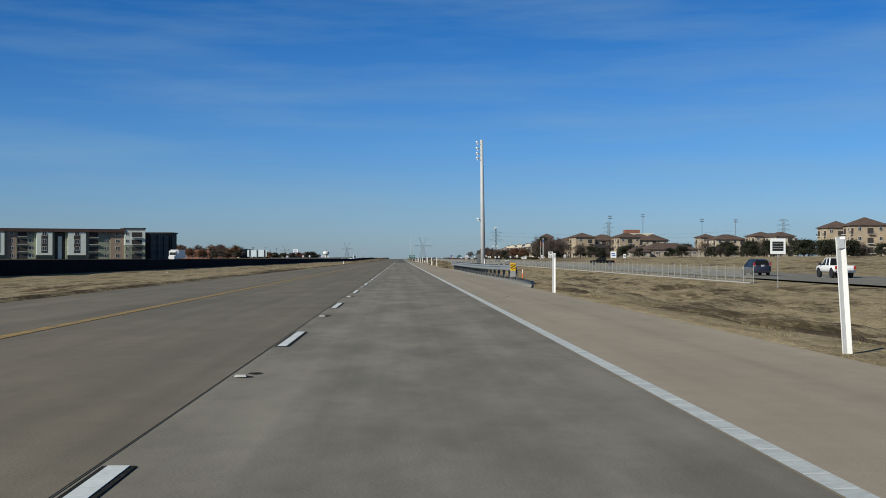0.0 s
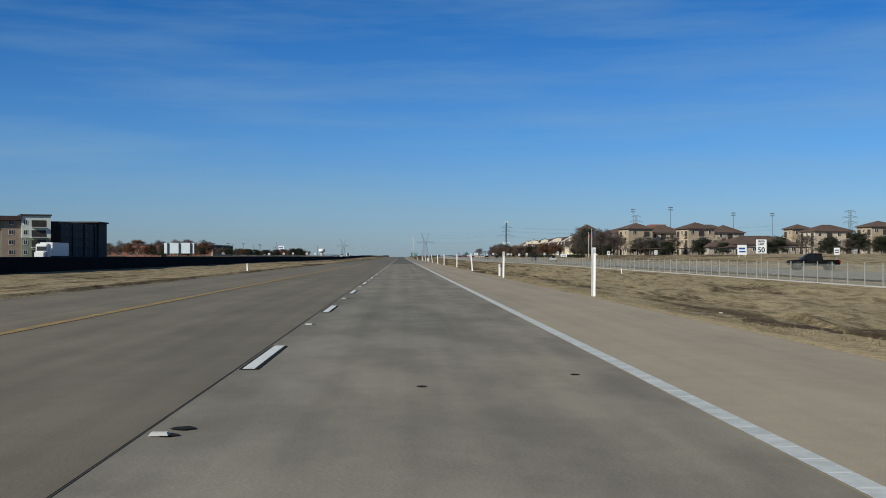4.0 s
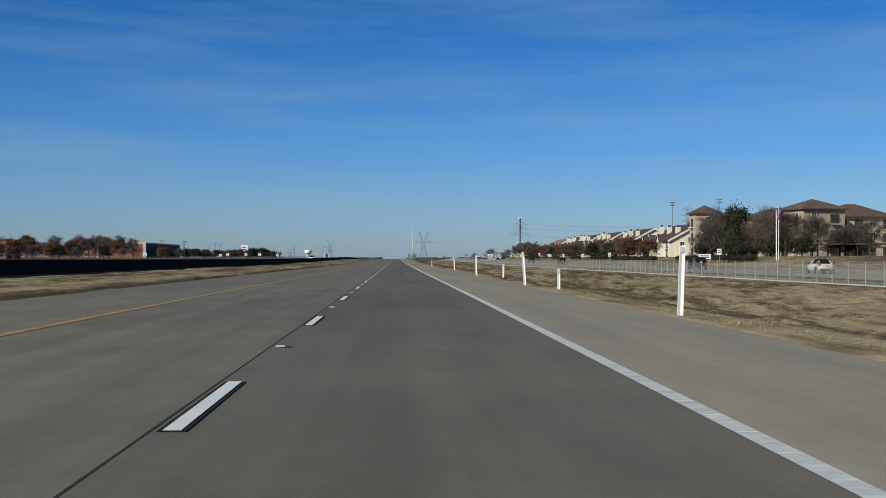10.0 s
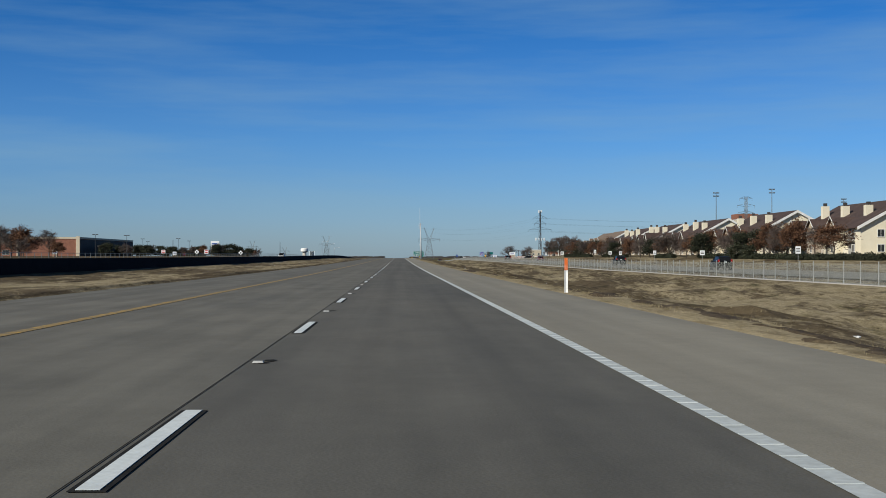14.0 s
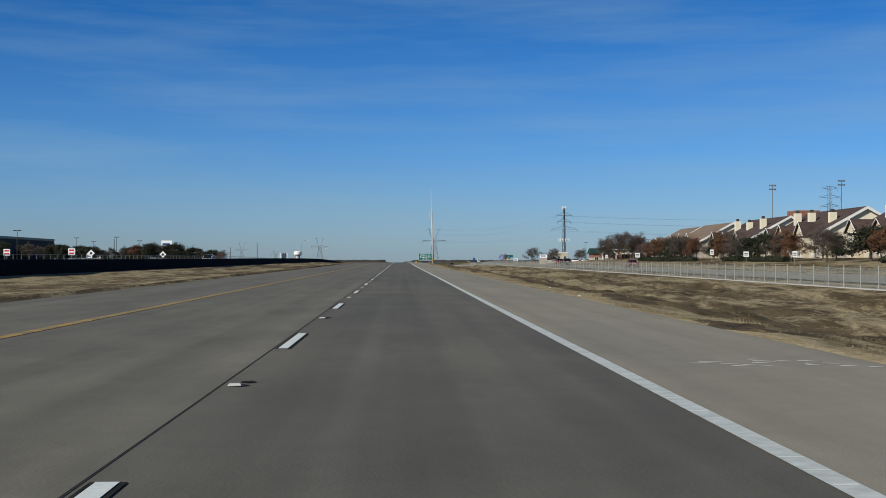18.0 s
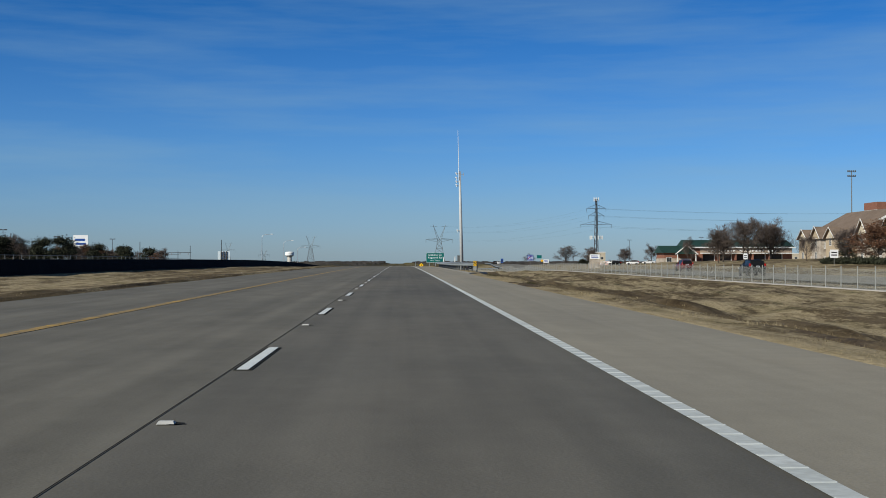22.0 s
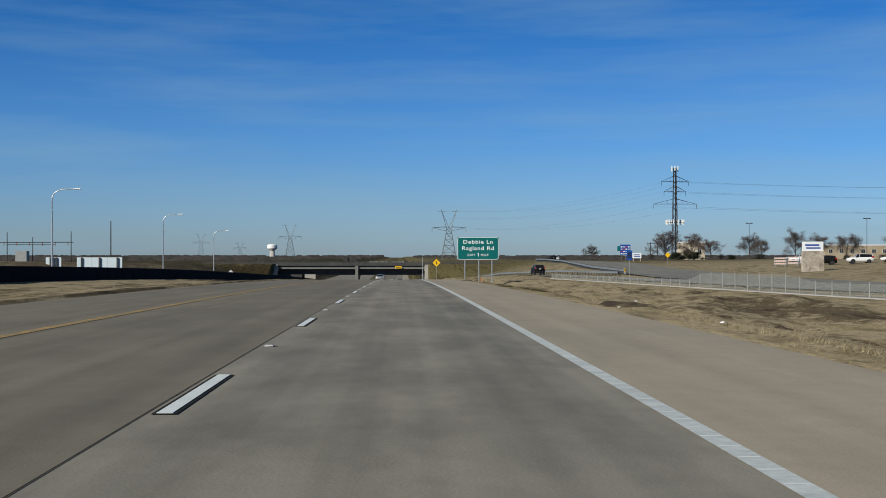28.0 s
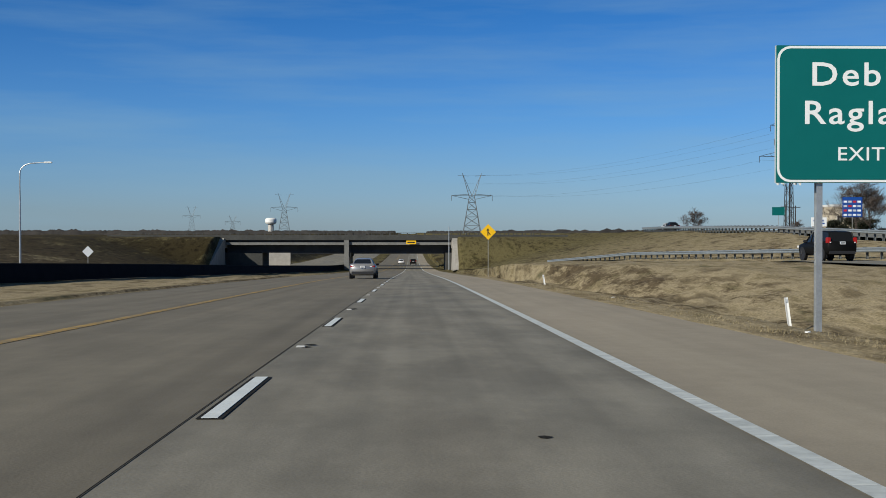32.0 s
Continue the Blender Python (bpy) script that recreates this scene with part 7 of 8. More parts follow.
for k in range(34):
    tree(("evergreen", "bare", "bare", "rust", "evergreen", "bare")[k % 6], -78 - trnd.uniform(0, 26), 1075 + k * 6.6 + trnd.uniform(-3, 3), trnd.uniform(4.2, 6.8), 1.35)
for k in range(14):
    tree(("evergreen", "bare", "evergreen")[k % 3], -127 + trnd.uniform(-5, 3), 1062 + k * 8 + trnd.uniform(-2, 2), trnd.uniform(4.5, 7), 1.2)
# far woods to the horizon
wr = random.Random(12)
wv, wf = [], []
for k in range(5200):
    y = wr.uniform(1760, 4300) if k % 3 else wr.uniform(1700, 2150)
    x = wr.uniform(-0.55, 0.75) * y + wr.uniform(-40, 40)
    if abs(x + 8) < (34 if y > 2150 else 60):
        continue
    g = -1.5 + 0.0016 * max(0.0, y - 2150)
    s = wr.uniform(1.6, 3.6)
    for _ in range(3):
        c = Vector((x + wr.uniform(-4, 4), y + wr.uniform(-3, 3), g))
        n = len(wv)
        w0 = wr.uniform(2.0, 4.5)
        wv += [c + Vector((-w0, 0, -1.5)), c + Vector((w0, 0, -1.5)), c + Vector((w0 * 0.8, 0.5, s * 0.7)), c + Vector((w0 * wr.uniform(-0.3, 0.3), 0, s)), c + Vector((-w0 * 0.85, -0.5, s * 0.65)), c + Vector((0, w0, -1.5)), c + Vector((0, w0 * 0.8, s * 0.7))]
        wf += [(n, n + 1, n + 2, n + 3, n + 4), (n, n + 5, n + 6, n + 3, n + 4), (n + 1, n + 5, n + 6, n + 3, n + 2)]
M["far_wood"] = material("far_winter_woods", [(0.045, 0.042, 0.04), (0.085, 0.075, 0.066)], scale=0.02, rough=1.0, fine=0.3, fine_scale=0.3)
me = bpy.data.meshes.new("far_woods")
me.from_pydata([tuple(v) for v in wv], [], wf)
tagged(link("far_woods", me, M["far_wood"]), "low winter woods along the horizon", "woods", kind="stuff")

# bare dark soil where the turf has washed away beside the shoulder
M["soil"] = material("damp_dark_soil", [(0.04, 0.03, 0.021), (0.075, 0.056, 0.037), (0.13, 0.1, 0.06)], scale=2.2, rough=0.95, bump=0.7, bump_scale=12, stretch=(1, 0.5, 1), fine=0.3, fine_scale=14, spec=0.1)
sr = random.Random(23)


def soil_patch(cx, cy, wide, long, seed):
    n, m = 26, 7
    vs, fs = [], []
    for i in range(n):
        u = -1 + 2 * i / (n - 1)
        y = cy + u * long / 2
        half = wide / 2 * max(0.04, (1 - u * u) ** 0.6 * (1 + 0.7 * noise.noise((u * 2.6, seed, 1)) + 0.35 * noise.noise((u * 9, seed, 3))))
        mid = cx + 0.5 * wide * noise.noise((u * 1.7, seed, 5))
        for j in range(m):
            v = -1 + 2 * j / (m - 1)
            x = max(mid + half * v, 4.7)
            edge = 1 - max(abs(u), abs(v)) ** 6
            vs.append((x, y, surface_z(x, y) - 0.02 + edge * (0.05 + 0.05 * noise.noise((x * 3, y * 1.5, seed)))))
        if i:
            for j in range(m - 1):
                fs.append(((i - 1) * m + j, (i - 1) * m + j + 1, i * m + j + 1, i * m + j))
    me = bpy.data.meshes.new("soil_patch")
    me.from_pydata(vs, [], fs)
    tagged(link("soil_patch", me, M["soil"], smooth=True), "patch of bare dark soil beside the shoulder", "soil", kind="stuff")


for k, (x, y, w, l) in enumerate([(6.2, 550, 1.5, 13), (5.5, 536.5, 0.8, 5), (6.6, 568, 1.3, 12)] + [(sr.uniform(5.1, 7.6), 18 + 1215 * q / 95 + sr.uniform(-5, 5), sr.uniform(0.35, 1.3), sr.uniform(3, 13)) for q in range(95)]):
    if not (1155 < y < 1215 or 44 < y < 134 or 906 < y < 1000):
        soil_patch(x, y, w, l, k * 3.7)

# grass tufts along both road edges and on the slopes
gr = random.Random(5)


def tufts(name, count, place, h0, h1, mat, label):
    v, f = [], []
    for _ in range(count):
        x, y = place()
        z = surface_z(x, y) - 0.03
        for _ in range(9):
            a, l = gr.uniform(0, 6.283), gr.uniform(h0, h1)
            bx, by = x + gr.gauss(0, 0.09), y + gr.gauss(0, 0.13)
            n = len(v)
            wdt = 0.003 + 0.022 * l
            v += [(bx - math.sin(a) * wdt, by + math.cos(a) * wdt, z), (bx + math.sin(a) * wdt, by - math.cos(a) * wdt, z), (bx + math.cos(a) * l * 0.9, by + math.sin(a) * l * 0.9, z + l * 0.8)]
            f.append((n, n + 1, n + 2))
    me = bpy.data.meshes.new(name)
    me.from_pydata(v, [], f)
    return tagged(link(name, me, M[mat]), label, "grass", kind="stuff")


tufts("grass", 40000, lambda: (4.62 + abs(gr.gauss(0, 0.75)), gr.uniform(-4, 1300)), 0.025, 0.085, "grass", "dry grass fringe along the road shoulder")
tufts("grass", 7000, lambda: (gr.uniform(5.2, 14), gr.uniform(0, 1300)), 0.03, 0.1, "grass", "sparse dry grass on the slope")
tufts("grass", 20000, lambda: (lambda y: (7.3 + 1.1 * math.sin(y * 0.05) + gr.gauss(0, 1.1), y))(gr.uniform(0, 1300)), 0.03, 0.085, "brown_grass", "dark brown dead grass clumps along the ditch")
tufts("grass", 7000, lambda: (-10.6 - abs(gr.gauss(0, 0.6)), gr.uniform(0, 1380)), 0.02, 0.07, "grass", "dry grass fringe along the inner shoulder")
clumps = [(5.1 + abs(gr.gauss(0, 1.2)), gr.uniform(0, 1260)) for _ in range(900)]
tufts("grass", 9000, lambda: (lambda c: (c[0] + gr.gauss(0, 0.16), c[1] + gr.gauss(0, 0.45)))(clumps[gr.randrange(600)]), 0.04, 0.12, "grass", "tall dry straw clumps along the verge")
tufts("grass", 9000, lambda: (lambda c: (c[0] + 0.7 + gr.gauss(0, 0.22), c[1] + gr.gauss(0, 0.6)))(clumps[gr.randrange(300, 900)]), 0.04, 0.12, "brown_grass", "dark dead weed clumps along the verge")
weeds = ((5.4, 1110, 0.45), (5.2, 1104, 0.3), (5.75, 1099, 0.7), (5.7, 1095, 0.35), (6.1, 880, 0.4), (5.9, 905, 0.5), (6.4, 893, 0.5), (7.6, 1121, 0.5))
for wx, wy, wr in weeds:
    tufts("weed_clump", 34, lambda: (wx + gr.gauss(0, wr * 0.45), wy + gr.gauss(0, wr * 0.55)), 0.08, 0.22, "green_weed", "low dark green weed clump on the verge")
tufts("weeds", 40, lambda: (lambda c: (c[0] + gr.gauss(0, 0.35), c[1] + gr.gauss(0, 0.6)))(gr.choice(((6.4, 880), (6.0, 905), (6.8, 893), (6.2, 1118), (8.2, 1121), (7.5, 1128), (9.5, 1126)))), 0.05, 0.13, "green_weed", "low green weeds on the verge")

# ---- denser planting before the homes ----
for k in (0, 1, 2, 3, 4, 5, 12, 13, 14, 16, 17):
    tree(("rust", "bare", "evergreen", "bare", "rust")[k % 5], 71 + trnd.uniform(0, 5), 728 + k * 16.5 + trnd.uniform(-5, 5), trnd.uniform(5.2, 7.4), trnd.uniform(1.3, 1.7))
for st, x, y, h, w in (("bare", 93, 668, 9, 1.4), ("evergreen", 98, 640, 6.5, 1.5), ("bare", 104, 628, 8.5, 1.4), ("evergreen", 112, 612, 7, 1.5), ("bare", 118, 606, 8, 1.3), ("evergreen", 140, 610, 7.5, 1.6), ("bare", 148, 604, 8.5, 1.4), ("evergreen", 132, 585, 6.5, 1.5), ("evergreen", 152, 590, 7, 1.5), ("rust", -112, 700, 5.2, 1.5), ("bare", -118, 712, 5.6, 1.6), ("rust", -109, 722, 5.0, 1.5), ("bare", -104, 735, 4.8, 1.5), ("bare", -122, 690, 5.6, 1.6), ("bare", -128, 704, 5.8, 1.6)):
    tree(st, x, y, h, w)
# clipped dark hedges between the frontage road and the homes
hr = random.Random(41)
HEDGES = []
for k in range(3):
    v, f = [], []
    for _ in range(5200):
        a, u = hr.uniform(0, 6.283), hr.uniform(-10.6, 10.6)
        q = math.sqrt(hr.random())
        top = 0.95 + 0.14 * math.sin(u * 1.1 + k) + 0.12 * math.sin(u * 3.7 + 2 * k)
        c = Vector((0.75 * q * math.cos(a), u, max(0.02, top * 0.5 * (1 + q * math.sin(a)) * 1.02)))
        d = Vector((hr.gauss(0, 1), hr.gauss(0, 1), hr.gauss(0, 1))).normalized()
        e = d.orthogonal().normalized()
        r = hr.uniform(0.07, 0.16)
        n = len(v)
        v += [tuple(c - e * r), tuple(c + e * r), tuple(c + d * r * 1.7)]
        f.append((n, n + 1, n + 2))
    me = bpy.data.meshes.new("foliage")
    me.from_pydata(v, [], f)
    HEDGES.append(me)
for k in range(19):
    y = 612 + k * 21.6
    if k in (3, 9, 11, 12, 15):
        continue
    x = 65.6 + 0.5 * math.sin(k)
    h = thing("hedge", x, y, float(ground_z(x, y)) - 0.04, label="long dark evergreen hedge beside the frontage road", category="hedge", group="hedges before the condos")
    link("foliage", HEDGES[k % 3], M["evergreen"], h, smooth=False)

# ---- vehicles ----
def paint(name, col, metal=0.4, rough=0.3):
    m = bpy.data.materials.new(name)
    m.use_nodes = True
    b = m.node_tree.nodes["Principled BSDF"]
    b.inputs["Base Color"].default_value, b.inputs["Metallic"].default_value, b.inputs["Roughness"].default_value = (*col, 1), metal, rough
    b.inputs["Specular IOR Level"].default_value = 0.25 if max(col) > 0.1 else 0.08
    b.inputs["Coat Weight"].default_value = 0.15 if max(col) > 0.1 else 0.02
    b.inputs["Coat Roughness"].default_value = 0.06
    return m


M["silver"] = paint("silver_car_paint", (0.36, 0.355, 0.35), 0.5, 0.32)
M["car_white"] = paint("white_car_paint", (0.75, 0.75, 0.74), 0.0, 0.35)
M["car_black"] = paint("black_car_paint", (0.007, 0.007, 0.007), 0.0, 0.5)
M["car_blue"] = paint("dark_blue_car_paint", (0.035, 0.042, 0.07), 0.3, 0.35)
M["car_red"] = paint("red_car_paint", (0.13, 0.012, 0.01), 0.1, 0.3)
M["car_cream"] = paint("cream_car_paint", (0.55, 0.53, 0.45), 0.0, 0.4)
M["car_glass"] = material("tinted_car_glass", [(0.012, 0.013, 0.014)], rough=0.2, spec=0.18)
M["tyre"] = material("tyre_rubber", [(0.02, 0.02, 0.02)], rough=0.85)
M["rim"] = material("alloy_rim", [(0.4, 0.41, 0.42)], rough=0.35, metal=0.9)
M["red_lens"] = material("red_lamp_lens", [(0.35, 0.012, 0.01)], rough=0.2)
M["clear_lens"] = material("clear_lamp_lens", [(0.75, 0.75, 0.75)], rough=0.15)
M["plastic"] = material("black_trim_plastic", [(0.02, 0.02, 0.022)], rough=0.6)
M["plate_white"] = material("number_plate", [(0.7, 0.72, 0.74)], rough=0.4)


def loft(stations):
    """Body skin through cross-sections along y: (y, half width, bottom, shoulder, top, top half width)."""
    bm = bmesh.new()
    rings = []
    for y, w, zb, zs, zt, wt in stations:
        half = [(w * 0.82, zb), (w * 0.97, zb + (zs - zb) * 0.25), (w, zb + (zs - zb) * 0.6), (w * 0.975, zs), (wt + (w - wt) * 0.25, zs + (zt - zs) * 0.75), (wt * 0.8, zt)]
        pts = half + [(-x, z) for x, z in reversed(half)]
        rings.append([bm.verts.new((x, y, z)) for x, z in pts])
    for a, b in zip(rings, rings[1:]):
        n = len(a)
        for k in range(n):
            bm.faces.new((a[k], a[(k + 1) % n], b[(k + 1) % n], b[k]))
    bm.faces.new(rings[0][::-1])
    bm.faces.new(rings[-1])
    bmesh.ops.recalc_face_normals(bm, faces=bm.faces[:])
    return bm


SHAPES = {
    # body stations from tail to nose, cabin from tail glass to windscreen: (y, half width at belt, belt z, roof z, roof half width)
    "coupe": dict(body=[(-2.33, 0.78, 0.42, 0.9, 0.97, 0.62), (-2.2, 0.86, 0.3, 0.94, 1.02, 0.68), (-1.75, 0.91, 0.24, 0.95, 1.05, 0.7), (-1.0, 0.915, 0.22, 0.9, 1.0, 0.74), (0.2, 0.9, 0.22, 0.86, 0.96, 0.76), (1.1, 0.91, 0.22, 0.84, 0.93, 0.74), (1.9, 0.88, 0.24, 0.74, 0.83, 0.66), (2.32, 0.72, 0.34, 0.62, 0.7, 0.5)], cabin=[(-1.95, 0.66, 1.0, 1.02, 0.6), (-1.15, 0.7, 0.98, 1.31, 0.5), (-0.5, 0.72, 0.96, 1.39, 0.53), (0.1, 0.73, 0.94, 1.37, 0.53), (0.55, 0.73, 0.92, 1.2, 0.56), (1.05, 0.7, 0.9, 0.93, 0.62)], wheel=0.34, base=(-1.36, 1.37), track=0.8, lamp=0.78, lampw=0.36),
    "suv": dict(body=[(-2.25, 0.82, 0.5, 1.0, 1.1, 0.72), (-2.15, 0.9, 0.36, 1.05, 1.15, 0.78), (-1.2, 0.93, 0.3, 1.05, 1.15, 0.8), (0.8, 0.92, 0.3, 1.02, 1.12, 0.8), (1.3, 0.92, 0.3, 0.98, 1.1, 0.78), (2.0, 0.88, 0.32, 0.92, 1.02, 0.7), (2.3, 0.76, 0.42, 0.78, 0.88, 0.6)], cabin=[(-2.18, 0.78, 1.1, 1.14, 0.74), (-1.95, 0.8, 1.1, 1.66, 0.64), (-1.0, 0.82, 1.1, 1.74, 0.66), (0.2, 0.82, 1.08, 1.72, 0.66), (0.75, 0.8, 1.07, 1.45, 0.68), (1.3, 0.76, 1.05, 1.08, 0.7)], wheel=0.37, base=(-1.4, 1.38), track=0.8, lamp=1.0, lampw=0.2),
    "van": dict(body=[(-2.5, 0.85, 0.42, 0.98, 1.05, 0.76), (-2.4, 0.94, 0.3, 1.0, 1.1, 0.82), (-1.0, 0.98, 0.26, 1.0, 1.1, 0.84), (1.0, 0.97, 0.26, 0.96, 1.06, 0.82), (1.9, 0.93, 0.28, 0.86, 0.98, 0.72), (2.45, 0.78, 0.36, 0.7, 0.8, 0.6)], cabin=[(-2.42, 0.82, 1.05, 1.1, 0.78), (-2.2, 0.84, 1.05, 1.62, 0.68), (-1.0, 0.86, 1.05, 1.75, 0.7), (0.4, 0.86, 1.03, 1.73, 0.7), (1.1, 0.84, 1.0, 1.4, 0.7), (1.85, 0.78, 0.97, 1.0, 0.7)], wheel=0.34, base=(-1.5, 1.5), track=0.84, lamp=1.05, lampw=0.16),
    "beetle": dict(body=[(-2.05, 0.6, 0.42, 0.72, 0.82, 0.45), (-1.9, 0.78, 0.3, 0.85, 0.98, 0.58), (-1.2, 0.88, 0.24, 0.92, 1.02, 0.66), (0.2, 0.88, 0.24, 0.9, 1.0, 0.68), (1.1, 0.88, 0.24, 0.86, 0.96, 0.62), (1.8, 0.78, 0.28, 0.74, 0.84, 0.5), (2.05, 0.6, 0.36, 0.6, 0.68, 0.4)], cabin=[(-1.7, 0.62, 0.96, 1.0, 0.5), (-1.2, 0.68, 0.98, 1.32, 0.48), (-0.5, 0.72, 0.98, 1.5, 0.48), (0.2, 0.72, 0.96, 1.5, 0.48), (0.75, 0.7, 0.94, 1.25, 0.5), (1.2, 0.66, 0.92, 0.96, 0.55)], wheel=0.33, base=(-1.25, 1.27), track=0.77, lamp=0.78, lampw=0.14),
    "sedan": dict(body=[(-2.4, 0.76, 0.42, 0.86, 0.95, 0.64), (-2.25, 0.86, 0.3, 0.92, 1.0, 0.7), (-1.2, 0.9, 0.24, 0.92, 1.0, 0.74), (0.8, 0.9, 0.24, 0.88, 0.97, 0.74), (1.9, 0.86, 0.26, 0.78, 0.87, 0.66), (2.4, 0.72, 0.36, 0.64, 0.72, 0.52)], cabin=[(-1.75, 0.66, 0.97, 1.0, 0.6), (-1.1, 0.7, 0.97, 1.38, 0.54), (-0.3, 0.72, 0.96, 1.46, 0.56), (0.3, 0.72, 0.95, 1.42, 0.56), (1.2, 0.68, 0.92, 0.95, 0.62)], wheel=0.33, base=(-1.4, 1.4), track=0.79, lamp=0.8, lampw=0.26),
}


def wheel_parts(parent, x, y, r):
    s = 1 if x > 0 else -1
    bm = bmesh.new()
    pipe(bm, [(x - s * 0.11, y, r), (x - s * 0.09, y, r), (x + s * 0.09, y, r), (x + s * 0.11, y, r)], [r * 0.93, r, r, r * 0.93], 22)
    wh = new("wheel")
    wh.parent = parent
    t = part("tyre", bm, M["tyre"], wh)
    bm = bmesh.new()
    pipe(bm, [(x + s * 0.1, y, r), (x + s * 0.116, y, r)], [r * 0.68, r * 0.62], 20)
    part("rim", bm, M["rim"], wh)
    for k in range(5):
        a = 2 * math.pi * k / 5
        bm = rods([((x + s * 0.12, y, r), (x + s * 0.12, y + 0.6 * r * math.cos(a), r + 0.6 * r * math.sin(a)), 0.025)], 4)
        part("spoke", bm, M["plastic"], wh)


def vehicle(shape, mat, x, y, z, turn, name, label, slope=0.0):
    S = SHAPES[shape]
    v = thing(name, x, y, z, turn, label=label, category={"suv": "suv", "van": "minivan"}.get(shape, "car"), group="vehicles")
    v.matrix_basis = v.matrix_basis @ pose(0, 0, 0, slope, 0, 0)
    body = part("body", loft(S["body"]), M[mat], v, smooth=True)
    body.data.polygons.foreach_set("use_smooth", [True] * len(body.data.polygons))
    # cabin glass and painted roof
    bm = bmesh.new()
    rings = []
    for yy, wb, zb, zr, wr_ in S["cabin"]:
        rings.append([bm.verts.new(p) for p in ((wb, yy, zb - 0.06), (wr_ + 0.03, yy, zr - 0.05), (wr_ * 0.85, yy, zr), (-wr_ * 0.85, yy, zr), (-wr_ - 0.03, yy, zr - 0.05), (-wb, yy, zb - 0.06))])
    for a, b in zip(rings, rings[1:]):
        for k in range(5):
            bm.faces.new((a[k], a[k + 1], b[k + 1], b[k]))
    bm.faces.new(rings[0][::-1])
    bm.faces.new(rings[-1])
    bmesh.ops.recalc_face_normals(bm, faces=bm.faces[:])
    part("cabin_glass", bm, M["car_glass"], v, "dark tinted glass")
    c = S["cabin"]
    bm = bmesh.new()
    roof = [q for q in c if q[3] > max(p[3] for p in c) - 0.14]
    rows = [[bm.verts.new((u * q[4] * 1.02, q[0], q[3] + 0.018 - 0.05 * (abs(u) == 1))) for u in (-1, -0.85, 0, 0.85, 1)] for q in roof]
    for a, b in zip(rows, rows[1:]):
        for k in range(4):
            bm.faces.new((a[k], a[k + 1], b[k + 1], b[k]))
    part("roof", bm, M[mat], v, smooth=True)
    pil = []
    for i in (0, -1):
        q0, q1 = (c[0], c[1]) if i == 0 else (c[-1], c[-2])
        for s in (-1, 1):
            pil.append(((s * q0[1], q0[0], q0[2]), (s * (q1[4] + 0.03), q1[0], q1[3] - 0.03), 0.045))
    mid = c[len(c) // 2]
    for s in (-1, 1):
        pil.append(((s * mid[1] * 1.005, mid[0] + 0.1, mid[2]), (s * (mid[4] + 0.035), mid[0], mid[3] - 0.04), 0.035))
    part("pillars", rods(pil, 6), M[mat], v)
    for wx in (-1, 1):
        for wy in S["base"]:
            wheel_parts(v, wx * S["track"], wy, S["wheel"])
            bm = bmesh.new()
            pipe(bm, [(wx * (S["track"] + 0.06), wy, S["wheel"] + 0.02), (wx * (S["track"] + 0.125), wy, S["wheel"] + 0.02)], S["wheel"] * 1.14, 22)
            part("wheel_arch", bm, M["plastic"], v)
    t = S["body"][1]
    lw, lz = S["lampw"], S["lamp"]
    for s in (-1, 1):
        x1 = s * t[1] * 0.985
        x0 = s * (t[1] - lw)
        bm = boxes((min(x0, x1), max(x0, x1), t[0] - 0.13, t[0] + 0.22, lz, lz + (0.13 if lw > 0.22 else 0.34)))
        bmesh.ops.bevel(bm, geom=bm.edges[:], offset=0.03, segments=2, affect="EDGES")
        l = part("tail_light", bm, M["red_lens"], v, "red tail light")
        part("clear_section", boxes((min(x0, x0 + s * lw * 0.35), max(x0, x0 + s * lw * 0.35), t[0] - 0.14, t[0] - 0.12, lz + 0.02, lz + 0.08)), M["clear_lens"], l)
        f = S["body"][-2]
        bm = boxes((min(s * f[1] * 0.6, s * f[1] * 0.98), max(s * f[1] * 0.6, s * f[1] * 0.98), f[0] + 0.05, f[0] + 0.3, f[3] - 0.14, f[3] - 0.02))
        part("headlight", bm, M["clear_lens"], v)
        m0 = c[-2]
        bm = boxes((min(s * (m0[1] + 0.08), s * (m0[1] + 0.3)), max(s * (m0[1] + 0.08), s * (m0[1] + 0.3)), m0[0] - 0.05, m0[0] + 0.1, m0[2] + 0.0, m0[2] + 0.15))
        bmesh.ops.bevel(bm, geom=bm.edges[:], offset=0.03, segments=2, affect="EDGES")
        part("mirror", bm, M["plastic"], v)
    y0 = S["body"][0][0]
    part("bumper", boxes((-t[1] * 0.86, t[1] * 0.86, y0 - 0.03, y0 + 0.3, t[2] + 0.03, t[2] + 0.2)), M["plastic"], v, "black lower bumper")
    p = part("number_plate", boxes((-0.16, 0.16, y0 - 0.05, y0 - 0.03, lz - 0.06, lz + 0.1)), M["plate_white"], v, "white number plate")
    part("plate_bars", boxes((-0.12, 0.12, y0 - 0.056, y0 - 0.05, lz - 0.01, lz + 0.05)), M["black"], p)
    return v


